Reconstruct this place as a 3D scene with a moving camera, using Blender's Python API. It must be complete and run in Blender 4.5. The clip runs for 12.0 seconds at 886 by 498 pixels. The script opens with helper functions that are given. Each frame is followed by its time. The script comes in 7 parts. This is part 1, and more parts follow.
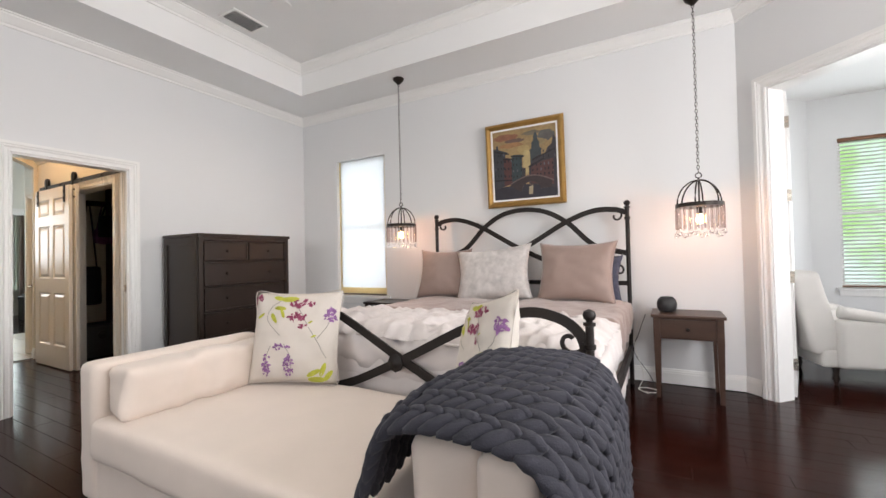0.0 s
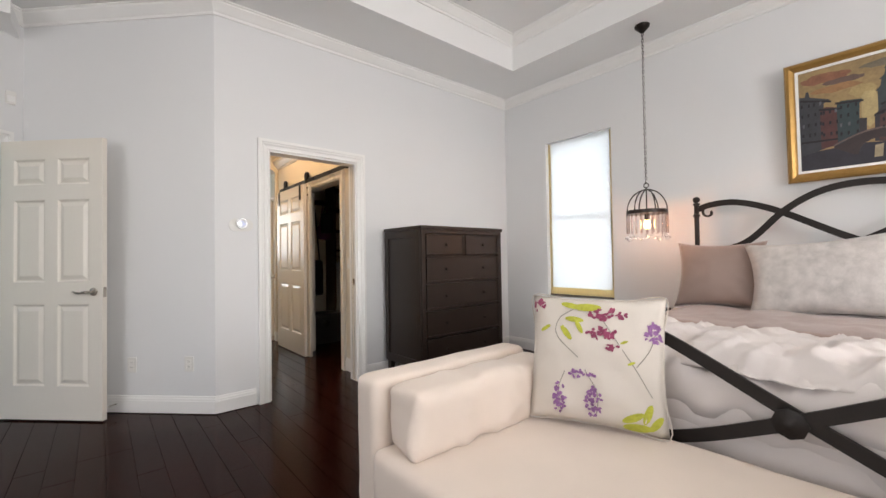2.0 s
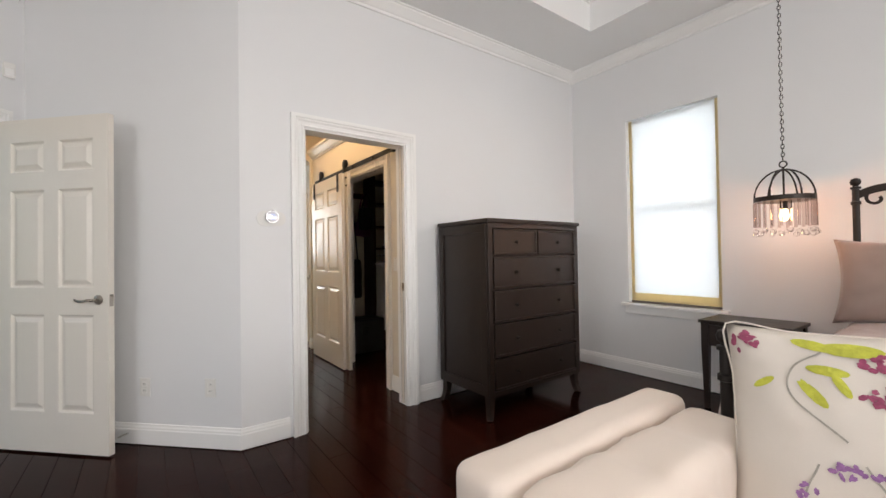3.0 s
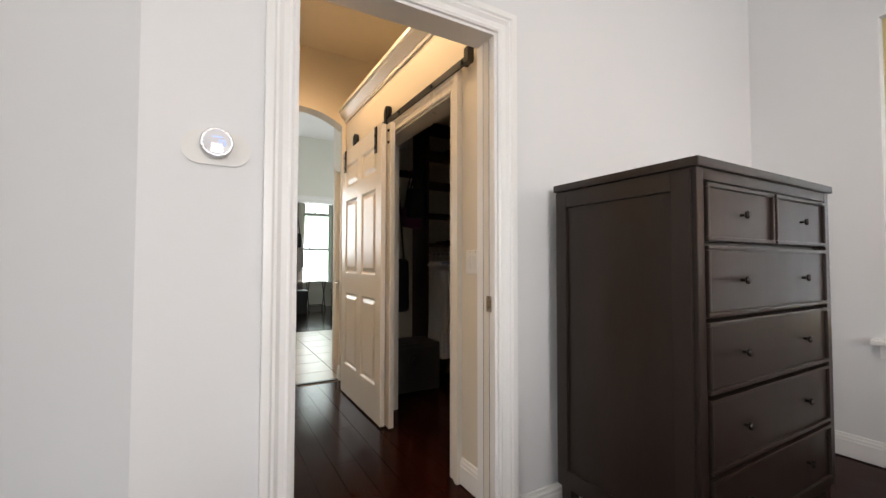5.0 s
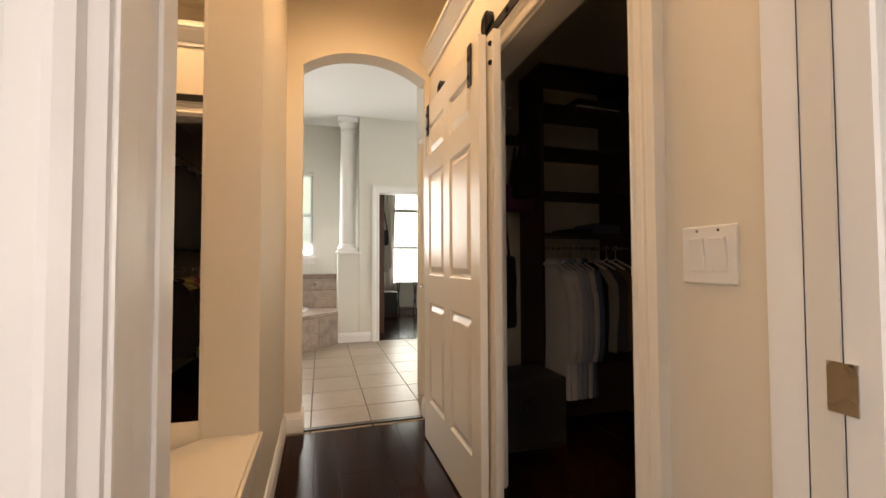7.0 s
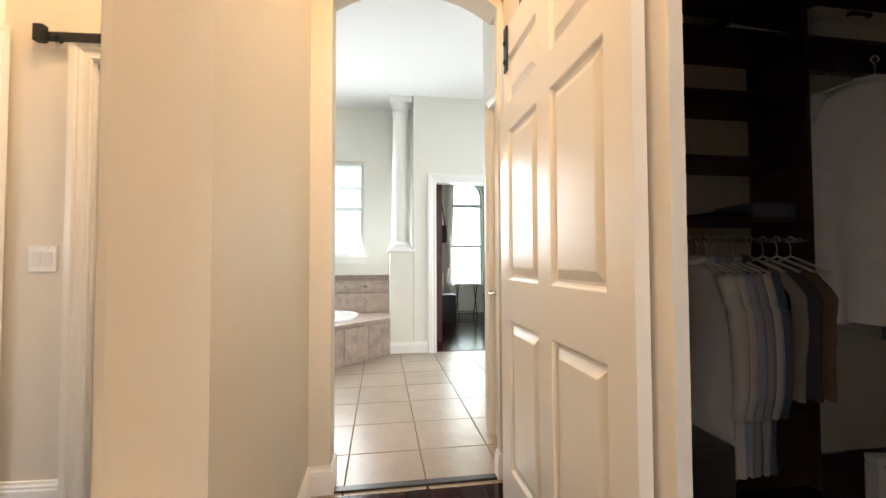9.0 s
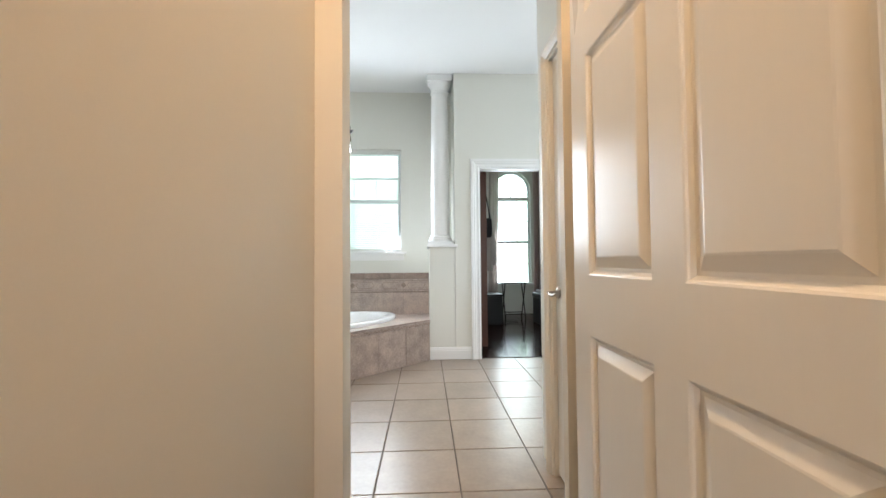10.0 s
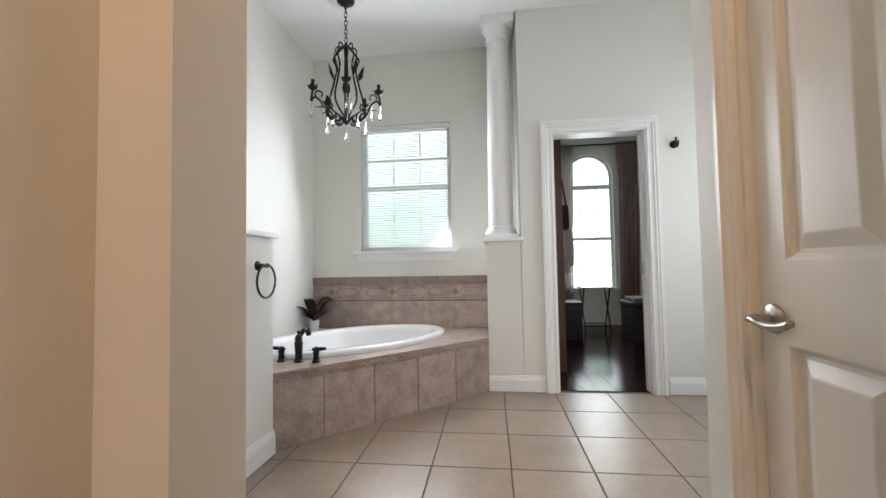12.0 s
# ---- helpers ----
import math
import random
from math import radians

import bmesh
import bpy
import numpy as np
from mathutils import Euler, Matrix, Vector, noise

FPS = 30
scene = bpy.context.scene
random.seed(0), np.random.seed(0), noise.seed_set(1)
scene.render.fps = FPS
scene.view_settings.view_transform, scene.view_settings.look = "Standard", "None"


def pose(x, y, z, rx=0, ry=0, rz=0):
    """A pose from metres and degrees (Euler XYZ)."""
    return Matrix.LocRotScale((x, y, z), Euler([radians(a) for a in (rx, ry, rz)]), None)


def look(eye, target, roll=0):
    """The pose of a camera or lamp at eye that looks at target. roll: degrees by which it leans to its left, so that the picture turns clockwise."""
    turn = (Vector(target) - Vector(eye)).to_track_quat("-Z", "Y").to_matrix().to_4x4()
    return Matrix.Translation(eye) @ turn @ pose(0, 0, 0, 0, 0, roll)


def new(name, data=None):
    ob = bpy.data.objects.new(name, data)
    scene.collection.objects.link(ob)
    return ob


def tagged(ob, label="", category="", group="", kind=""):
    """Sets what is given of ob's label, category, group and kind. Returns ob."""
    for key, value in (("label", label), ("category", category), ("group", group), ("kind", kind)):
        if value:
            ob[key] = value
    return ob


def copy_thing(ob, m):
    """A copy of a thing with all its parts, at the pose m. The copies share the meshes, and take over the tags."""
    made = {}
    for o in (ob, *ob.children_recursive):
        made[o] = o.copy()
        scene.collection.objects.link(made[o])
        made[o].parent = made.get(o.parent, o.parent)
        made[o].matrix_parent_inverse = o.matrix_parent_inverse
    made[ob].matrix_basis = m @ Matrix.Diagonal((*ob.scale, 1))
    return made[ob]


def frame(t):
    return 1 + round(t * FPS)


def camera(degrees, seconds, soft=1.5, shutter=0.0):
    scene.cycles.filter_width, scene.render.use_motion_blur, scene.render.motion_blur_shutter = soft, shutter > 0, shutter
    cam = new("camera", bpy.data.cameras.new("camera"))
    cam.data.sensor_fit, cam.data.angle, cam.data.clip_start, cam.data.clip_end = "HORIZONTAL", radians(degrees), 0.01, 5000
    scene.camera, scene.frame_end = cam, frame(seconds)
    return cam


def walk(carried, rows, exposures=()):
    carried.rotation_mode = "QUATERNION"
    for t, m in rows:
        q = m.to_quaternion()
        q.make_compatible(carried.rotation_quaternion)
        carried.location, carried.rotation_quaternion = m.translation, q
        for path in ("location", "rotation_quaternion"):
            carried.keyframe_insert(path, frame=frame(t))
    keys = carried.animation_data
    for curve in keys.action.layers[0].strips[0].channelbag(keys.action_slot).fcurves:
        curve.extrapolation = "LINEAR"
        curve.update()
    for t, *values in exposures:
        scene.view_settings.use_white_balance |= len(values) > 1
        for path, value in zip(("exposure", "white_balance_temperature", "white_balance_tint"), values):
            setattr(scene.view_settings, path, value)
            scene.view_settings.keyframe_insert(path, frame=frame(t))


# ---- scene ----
cam = camera(94.8, 12.0)
PATH = [
    (0, (0.101, 0.435, 1.15), (-0.861, 2.188, 1.187), -1.3),
    (0.5, (-0.095, 0.434, 1.129), (-1.234, 2.078, 1.17), -1.3),
    (1, (-0.325, 0.488, 1.138), (-1.626, 2.007, 1.177), -1.1),
    (1.2, (-0.432, 0.5, 1.141), (-1.79, 1.968, 1.174), -1.1),
    (1.5, (-0.591, 0.509, 1.141), (-2.023, 1.905, 1.179), -1.0),
    (2, (-0.894, 0.526, 1.142), (-2.422, 1.817, 1.181), -0.9),
    (2.5, (-1.231, 0.624, 1.156), (-2.815, 1.845, 1.191), -0.9),
    (3, (-1.589, 0.724, 1.166), (-3.204, 1.903, 1.195), -0.9),
    (3.2, (-1.733, 0.767, 1.177), (-3.36, 1.93, 1.207), -0.9),
    (4.8, (-2.902, 1.254, 1.091), (-4.596, 2.315, 1.154), -0.1),
    (5, (-3.006, 1.36, 1.091), (-4.74, 2.353, 1.156), 0.1),
    (5.5, (-3.324, 1.515, 1.105), (-5.108, 2.415, 1.166), -0.1),
    (6, (-3.596, 1.605, 1.1), (-5.433, 2.395, 1.16), -0.2),
    (6.5, (-3.821, 1.693, 1.092), (-5.705, 2.363, 1.153), -0.3),
    (7, (-4.013, 1.725, 1.081), (-5.927, 2.3, 1.143), -0.2),
    (7.2, (-4.091, 1.721, 1.089), (-6.013, 2.27, 1.148), -0.3),
    (8.8, (-4.715, 1.853, 1.08), (-6.688, 2.176, 1.137), -0.6),
    (9, (-4.803, 1.84, 1.074), (-6.779, 2.142, 1.137), -0.2),
    (9.5, (-5.021, 1.861, 1.067), (-7.01, 2.066, 1.127), -0.3),
    (10, (-5.296, 1.909, 1.043), (-7.293, 1.995, 1.102), -0.5),
    (10.5, (-5.591, 1.934, 1.044), (-7.59, 1.919, 1.101), -0.7),
    (11, (-5.875, 1.977, 1.037), (-7.87, 1.862, 1.101), -0.9),
    (11.5, (-6.107, 1.994, 1.032), (-8.097, 1.804, 1.098), -0.9),
    (12, (-6.338, 1.988, 1.003), (-8.322, 1.753, 1.085), -1.0),
]
walk(cam, [(t, look(eye, target, roll)) for t, eye, target, roll in PATH],
     [(0, -0.02, 6400, 10), (3.0, 0.0, 6500, 10), (5.5, 0.08, 6500, 10), (6.4, 0.06, 6600, 11), (7.0, 0.18, 7500, 16), (8.8, 0.85, 6500, 10), (9.5, 0.72, 6200, 10),
      (10.5, 0.32, 5900, 11), (12.0, 0.12, 6250, 16)])

# ---- light ----
world = bpy.data.worlds.new("world")
scene.world = world
world.use_nodes = True
sky = world.node_tree.nodes.new("ShaderNodeTexSky")
sky.sky_type, sky.sun_disc = "NISHITA", False
sky.sun_elevation, sky.sun_rotation = radians(55), radians(150)
world.node_tree.links.new(sky.outputs[0], world.node_tree.nodes["Background"].inputs[0])
world.node_tree.nodes["Background"].inputs[1].default_value = 0.12

sun = new("sun", bpy.data.lights.new("sun", "SUN"))
sun.data.energy, sun.data.angle, sun.data.color = 2.5, radians(0.5), (1, 0.96, 0.9)
sun.matrix_basis = look((0, 0, 0), (-0.3, 0.5, -0.82))


def area(name, eye, target, w, h, watts, colour=(1, 1, 1)):
    """Sky light that enters through one opening."""
    lamp = new(name, bpy.data.lights.new(name, "AREA"))
    lamp.data.shape, lamp.data.size, lamp.data.size_y = "RECTANGLE", w, h
    lamp.data.energy, lamp.data.color = watts, colour
    lamp.matrix_basis = look(eye, target)
    return lamp


def bulb(name, eye, watts, colour, size=0.03):
    lamp = new(name, bpy.data.lights.new(name, "POINT"))
    lamp.data.energy, lamp.data.color, lamp.data.shadow_soft_size = watts, colour, size
    lamp.location = eye
    return lamp


def spot(name, eye, watts, colour, angle=120):
    lamp = new(name, bpy.data.lights.new(name, "SPOT"))
    lamp.data.energy, lamp.data.color, lamp.data.shadow_soft_size = watts, colour, 0.06
    lamp.data.spot_size, lamp.data.spot_blend = radians(angle), 0.8
    lamp.matrix_basis = look(eye, (eye[0], eye[1] + 0.001, 0))
    return lamp


DAY = (0.92, 0.97, 1.0)
BEDDAY = (1.0, 0.955, 0.935)
WARM = (1.0, 0.5, 0.24)
area("window_light_south", (-1.0, -2.92, 1.75), (-1.0, 3, 3.6), 2.6, 1.8, 60, BEDDAY)
# fill from the east, added out of view to brighten the west wall
area("unseen_east_fill", (2.42, 1.5, 1.75), (-3, 1.5, 3.4), 2.2, 1.8, 130, BEDDAY)
area("window_light_bed", (-3.33, 4.75, 1.55), (-3.33, 0, 1.5), 0.76, 1.72, 26, DAY)
area("window_light_sitting", (2.57, 7.35, 1.6), (2.0, 3, 1.6), 0.95, 1.8, 22, DAY)
area("window_light_sitting_east", (4.42, 4.6, 1.5), (0, 4.0, 1.5), 2.3, 1.6, 95, BEDDAY)
area("window_light_bath", (-10.02, 1.19, 1.75), (-5, 2.0, 0.6), 0.85, 1.15, 24.5, DAY)
# side fill added out of view to brighten the bathroom
area("unseen_bath_side_fill", (-8.6, 4.36, 1.6), (-8.6, 0, 1.0), 1.2, 1.2, 19, DAY)
area("window_light_dressing", (-13.1, 3.61, 1.6), (-9, 3.2, 0.9), 0.7, 1.8, 14, DAY)
for x, y in ((-2.885, 2.945), (-0.6, 2.95), (-2.9, 0.4), (-0.6, 0.4)):
    spot("downlight_beam", (x, y, 3.44), 40, (1.0, 0.90, 0.78), 130)
# two warm spots added over the hall without a fixture; the second brightens the closet
spot("unseen_hall_beam", (-5.95, 1.98, 3.0), 43, (1.0, 0.66, 0.36), 160)
spot("unseen_hall_beam", (-5.05, 1.98, 3.0), 37, (1.0, 0.66, 0.36), 160)
bulb("pendant_bulb_light", (-2.42, 4.1, 1.392), 4.0, (1.0, 0.46, 0.24))
bulb("pendant_bulb_light", (0.33, 4.1, 1.392), 4.0, (1.0, 0.46, 0.24))

# ---- materials ----


def material(name, colour, rough=0.5, metal=0.0, vary=0.06, scale=6.0, fine=120.0, bump=0.05, bump_scale=0.0, coat=0.0,
             sheen=0.0, gloss=0.5, per_object=0.0, glass=0.0, glow=None, stretch=None, rough_vary=0.08, per_island=0.0):
    """A surface with variation at two scales, relief, and wear in its gloss."""
    m = bpy.data.materials.new(name)
    m.use_nodes = True
    nt = m.node_tree
    nodes, links = nt.nodes, nt.links
    p = nodes["Principled BSDF"]
    p.inputs["Metallic"].default_value = metal
    p.inputs["Specular IOR Level"].default_value = gloss
    p.inputs["Coat Weight"].default_value = coat
    p.inputs["Coat Roughness"].default_value = 0.12
    p.inputs["Sheen Weight"].default_value = sheen
    p.inputs["Transmission Weight"].default_value = glass
    geo = nodes.new("ShaderNodeNewGeometry")
    where = geo.outputs["Position"]
    if stretch:
        mp = nodes.new("ShaderNodeMapping")
        mp.inputs["Scale"].default_value = stretch
        links.new(where, mp.inputs["Vector"])
        where = mp.outputs["Vector"]
    n1, n2 = nodes.new("ShaderNodeTexNoise"), nodes.new("ShaderNodeTexNoise")
    n1.inputs["Scale"].default_value, n2.inputs["Scale"].default_value = scale, fine
    n1.inputs["Detail"].default_value, n2.inputs["Detail"].default_value = 4, 2
    for n in (n1, n2):
        links.new(where, n.inputs["Vector"])
    both = nodes.new("ShaderNodeMath")
    both.operation = "MULTIPLY_ADD"
    both.inputs[1].default_value = 0.6
    links.new(n1.outputs["Fac"], both.inputs[0])
    fine_part = nodes.new("ShaderNodeMath")
    fine_part.operation = "MULTIPLY"
    fine_part.inputs[1].default_value = 0.4
    links.new(n2.outputs["Fac"], fine_part.inputs[0])
    links.new(fine_part.outputs[0], both.inputs[2])
    level = both.outputs[0]
    spread = vary * 2.2
    if per_object or per_island:
        src = nodes.new("ShaderNodeObjectInfo").outputs["Random"] if per_object else geo.outputs["Random Per Island"]
        add = nodes.new("ShaderNodeMath")
        add.operation = "MULTIPLY_ADD"
        add.inputs[1].default_value = (per_object or per_island) / max(spread, 1e-3)
        links.new(src, add.inputs[0])
        links.new(level, add.inputs[2])
        sub = nodes.new("ShaderNodeMath")
        sub.operation = "SUBTRACT"
        sub.inputs[1].default_value = 0.5 * (per_object or per_island) / max(spread, 1e-3)
        links.new(add.outputs[0], sub.inputs[0])
        level = sub.outputs[0]
    ramp = nodes.new("ShaderNodeMapRange")
    ramp.clamp = False
    ramp.inputs["From Min"].default_value, ramp.inputs["From Max"].default_value = 0.0, 1.0
    ramp.inputs["To Min"].default_value, ramp.inputs["To Max"].default_value = 1 - spread, 1 + spread
    links.new(level, ramp.inputs["Value"])
    mul = nodes.new("ShaderNodeVectorMath")
    mul.operation = "SCALE"
    mul.inputs[0].default_value = colour[:3]
    links.new(ramp.outputs[0], mul.inputs["Scale"])
    links.new(mul.outputs[0], p.inputs["Base Color"])
    rr = nodes.new("ShaderNodeMapRange")
    rr.inputs["To Min"].default_value, rr.inputs["To Max"].default_value = max(0.02, rough - rough_vary), min(1, rough + rough_vary)
    links.new(n1.outputs["Fac"], rr.inputs["Value"])
    links.new(rr.outputs[0], p.inputs["Roughness"])
    if bump:
        b = nodes.new("ShaderNodeBump")
        b.inputs["Strength"].default_value, b.inputs["Distance"].default_value = bump, 0.01
        if bump_scale:
            n3 = nodes.new("ShaderNodeTexNoise")
            n3.inputs["Scale"].default_value = bump_scale
            links.new(where, n3.inputs["Vector"])
            links.new(n3.outputs["Fac"], b.inputs["Height"])
        else:
            links.new(level, b.inputs["Height"])
        links.new(b.outputs[0], p.inputs["Normal"])
    if glow:
        p.inputs["Emission Color"].default_value = (*glow[:3], 1)
        p.inputs["Emission Strength"].default_value = glow[3]
    return m


WALL = material("wall_paint", (0.77, 0.775, 0.78), 0.6, vary=0.012, scale=1.5, fine=250, bump=0.04)
CREAM = material("cream_wall_paint", (0.72, 0.66, 0.56), 0.55, vary=0.015, scale=1.5, fine=250, bump=0.04)
BATH = material("bath_wall_paint", (0.775, 0.77, 0.71), 0.55, vary=0.015, scale=1.5, fine=250, bump=0.04)
CEIL = material("ceiling_paint", (0.87, 0.87, 0.865), 0.8, vary=0.012, scale=1.2, fine=180, bump=0.05)
TRIM = material("white_trim_paint", (0.87, 0.865, 0.85), 0.32, vary=0.012, scale=3, fine=60, bump=0.02)
DOOR = material("cream_door_paint", (0.78, 0.74, 0.67), 0.3, vary=0.015, scale=3, fine=60, bump=0.03, stretch=(1, 1, 0.15))
PLANK = material("dark_hardwood", (0.020, 0.0048, 0.003), 0.15, gloss=0.07, vary=0.15, scale=5, fine=90, bump=0.06, per_object=0.18,
                 stretch=(0.25, 2, 2), rough_vary=0.05)
PLANKS = material("dark_hardwood_joined", (0.020, 0.0048, 0.003), 0.15, gloss=0.07, vary=0.15, scale=5, fine=90, bump=0.06, per_island=0.18,
                  stretch=(0.25, 2, 2), rough_vary=0.05)
GAP = material("floor_joint", (0.014, 0.006, 0.004), 0.6, vary=0.1)
TILE = material("floor_tile", (0.36, 0.285, 0.22), 0.30, vary=0.15, scale=7, fine=40, bump=0.0, per_object=0.06, rough_vary=0.03)
GROUT = material("grout", (0.16, 0.13, 0.105), 0.9, vary=0.1)
ESPRESSO = material("espresso_wood", (0.026, 0.0175, 0.014), 0.34, gloss=0.4, vary=0.2, scale=5, fine=70, bump=0.05, stretch=(2, 2, 0.3))
WALNUT = material("walnut_wood", (0.062, 0.032, 0.021), 0.38, vary=0.2, scale=6, fine=80, bump=0.06, stretch=(0.4, 2, 2))
CLOSET = material("closet_wood", (0.045, 0.018, 0.011), 0.45, vary=0.15, scale=4, fine=60, bump=0.04, stretch=(2, 2, 0.3))
IRON = material("dark_iron", (0.014, 0.010, 0.0085), 0.5, metal=0.3, vary=0.25, scale=14, fine=160, bump=0.15)
BLACK = material("black_steel", (0.012, 0.012, 0.012), 0.45, metal=0.3, vary=0.1, scale=10)
NICKEL = material("satin_nickel", (0.42, 0.38, 0.33), 0.28, metal=1.0, vary=0.05, scale=20)
SOFA = material("cream_upholstery", (0.74, 0.64, 0.56), 0.9, vary=0.05, scale=5, fine=600, bump=0.25, sheen=0.25)
SHEET = material("white_bedding", (0.66, 0.61, 0.59), 0.9, vary=0.04, scale=5, fine=500, bump=0.2, sheen=0.2)
TAUPE = material("taupe_satin", (0.30, 0.215, 0.185), 0.5, vary=0.07, scale=8, fine=500, bump=0.15, sheen=0.3)
SILVER = material("silver_damask", (0.52, 0.49, 0.47), 0.5, vary=0.32, scale=17, fine=300, bump=0.2, sheen=0.3)
NAVY = material("navy_print_cloth", (0.06, 0.065, 0.10), 0.85, vary=0.5, scale=45, fine=160, bump=0.1)
LINEN = material("natural_linen", (0.64, 0.59, 0.53), 0.92, vary=0.05, scale=7, fine=700, bump=0.25)
KNIT = material("charcoal_wool", (0.030, 0.030, 0.041), 0.95, vary=0.2, scale=18, fine=260, bump=0.5, sheen=0.06)
CHAISE = material("ivory_upholstery", (0.72, 0.70, 0.67), 0.9, vary=0.04, scale=6, fine=500, bump=0.2)
PORCELAIN = material("white_acrylic", (0.82, 0.82, 0.81), 0.12, vary=0.01, scale=3, bump=0.0)
STONE = material("travertine_tile", (0.41, 0.325, 0.275), 0.4, vary=0.42, scale=9, fine=60, bump=0.06, per_object=0.1)
STONE_DARK = material("brown_stone_trim", (0.27, 0.20, 0.165), 0.45, vary=0.3, scale=24, fine=110, bump=0.15, per_object=0.1)
GOLD = material("gilded_wood", (0.36, 0.21, 0.06), 0.35, metal=0.6, vary=0.2, scale=14, fine=150, bump=0.1)
MIRROR = material("mirror_silver", (0.88, 0.88, 0.87), 0.015, metal=1.0, vary=0.0, bump=0.0, rough_vary=0.0)
GLASS = material("clear_glass", (1, 1, 1), 0.02, glass=1.0, vary=0.0, bump=0.0, rough_vary=0.01)
ROD = material("smoky_glass_rod", (0.75, 0.68, 0.66), 0.03, glass=1.0, gloss=0.3, vary=0.0, bump=0.0, rough_vary=0.01)
ROD.node_tree.nodes["Principled BSDF"].inputs["IOR"].default_value = 1.12
PLASTIC = material("white_plastic", (0.78, 0.77, 0.74), 0.35, vary=0.02)
DARK = material("dark_plastic", (0.02, 0.02, 0.022), 0.5, vary=0.1)
BRONZE = material("oil_rubbed_bronze", (0.02, 0.015, 0.012), 0.32, metal=0.6, vary=0.2, scale=18)
BULB = material("glowing_filament_glass", (1, 0.8, 0.5), 0.3, vary=0, bump=0, glow=(1.0, 0.55, 0.2, 14))
LENS = material("downlight_lens", (1, 1, 1), 0.4, vary=0, bump=0, glow=(1.0, 0.9, 0.78, 6))

# ---- mesh helpers ----


def part(name, bm, mat, parent=None, label="", smooth=False):
    me = bpy.data.meshes.new(name)
    bmesh.ops.recalc_face_normals(bm, faces=bm.faces)
    bm.to_mesh(me)
    bm.free()
    me.materials.append(mat)
    if smooth:
        me.polygons.foreach_set("use_smooth", [True] * len(me.polygons))
        if smooth != "all":
            me.set_sharp_from_angle(angle=radians(42))
    ob = new(name, me)
    ob.parent = parent
    if label:
        ob["label"] = label
    return ob


def thing(name, label, category, m=None, group="", kind=""):
    e = new(name)
    e.empty_display_size = 0.1
    if m is not None:
        e.matrix_basis = m
    return tagged(e, label, category, group, kind)


def box(x0, x1, y0, y1, z0, z1, bevel=0.0, bm=None, seg=2):
    b = bmesh.new()
    bmesh.ops.create_cube(b, size=1, matrix=Matrix.LocRotScale(((x0 + x1) / 2, (y0 + y1) / 2, (z0 + z1) / 2), None, (abs(x1 - x0), abs(y1 - y0), abs(z1 - z0))))
    if bevel:
        bmesh.ops.bevel(b, geom=b.edges[:], offset=bevel, segments=seg, profile=0.7, affect="EDGES")
    return merge(bm, b)


def merge(bm, b):
    if bm is None:
        return b
    me = bpy.data.meshes.new("tmp")
    b.to_mesh(me)
    b.free()
    bm.from_mesh(me)
    bpy.data.meshes.remove(me)
    return bm


def moved(bm, m):
    bmesh.ops.transform(bm, matrix=m, verts=bm.verts)
    return bm


def lathe(profile, seg=20, bm=None, m=None):
    """Turns (radius, height) pairs round the z axis."""
    b = bmesh.new()
    rings = []
    for r, z in profile:
        rings.append([b.verts.new((max(r, 1e-4) * math.cos(2 * math.pi * k / seg), max(r, 1e-4) * math.sin(2 * math.pi * k / seg), z)) for k in range(seg)])
    for a, c in zip(rings, rings[1:]):
        for k in range(seg):
            b.faces.new((a[k], a[(k + 1) % seg], c[(k + 1) % seg], c[k]))
    b.faces.new(rings[0][::-1])
    b.faces.new(rings[-1])
    if m is not None:
        moved(b, m)
    return merge(bm, b)


def sweep(points, section, bm=None, closed=False, up=(0, 0, 1), taper=None):
    """Carries a section (x across, y up) along points."""
    b = bmesh.new()
    pts = [Vector(p) for p in points]
    rings = []
    n = len(pts)
    for i, p in enumerate(pts):
        d = (pts[(i + 1) % n] - pts[i - 1]) if closed else (pts[min(i + 1, n - 1)] - pts[max(i - 1, 0)])
        d.normalize()
        u = Vector(up)
        if abs(d.dot(u)) > 0.98:
            u = Vector((0, 1, 0)) if abs(d.y) < 0.9 else Vector((1, 0, 0))
        s = d.cross(u).normalized()
        w = s.cross(d)
        k = taper(i / (n - 1)) if taper else 1
        rings.append([b.verts.new(p + s * (x * k) + w * (y * k)) for x, y in section])
    for i in range(n if closed else n - 1):
        a, c = rings[i], rings[(i + 1) % n]
        for k in range(len(section)):
            b.faces.new((a[k], a[(k + 1) % len(section)], c[(k + 1) % len(section)], c[k]))
    if not closed:
        b.faces.new(rings[0][::-1])
        b.faces.new(rings[-1])
    return merge(bm, b)


def ring(r, seg=8):
    return [(r * math.cos(2 * math.pi * k / seg), r * math.sin(2 * math.pi * k / seg)) for k in range(seg)]


def tube(points, r, bm=None, seg=8, closed=False, taper=None):
    return sweep(points, ring(r, seg), bm, closed, taper=taper)


def ball(x, y, z, r, bm=None, seg=12, sz=1.0):
    b = bmesh.new()
    bmesh.ops.create_uvsphere(b, u_segments=seg, v_segments=max(6, seg // 2), radius=r, matrix=Matrix.Translation((x, y, z)) @ Matrix.Diagonal((1, 1, sz, 1)))
    return merge(bm, b)


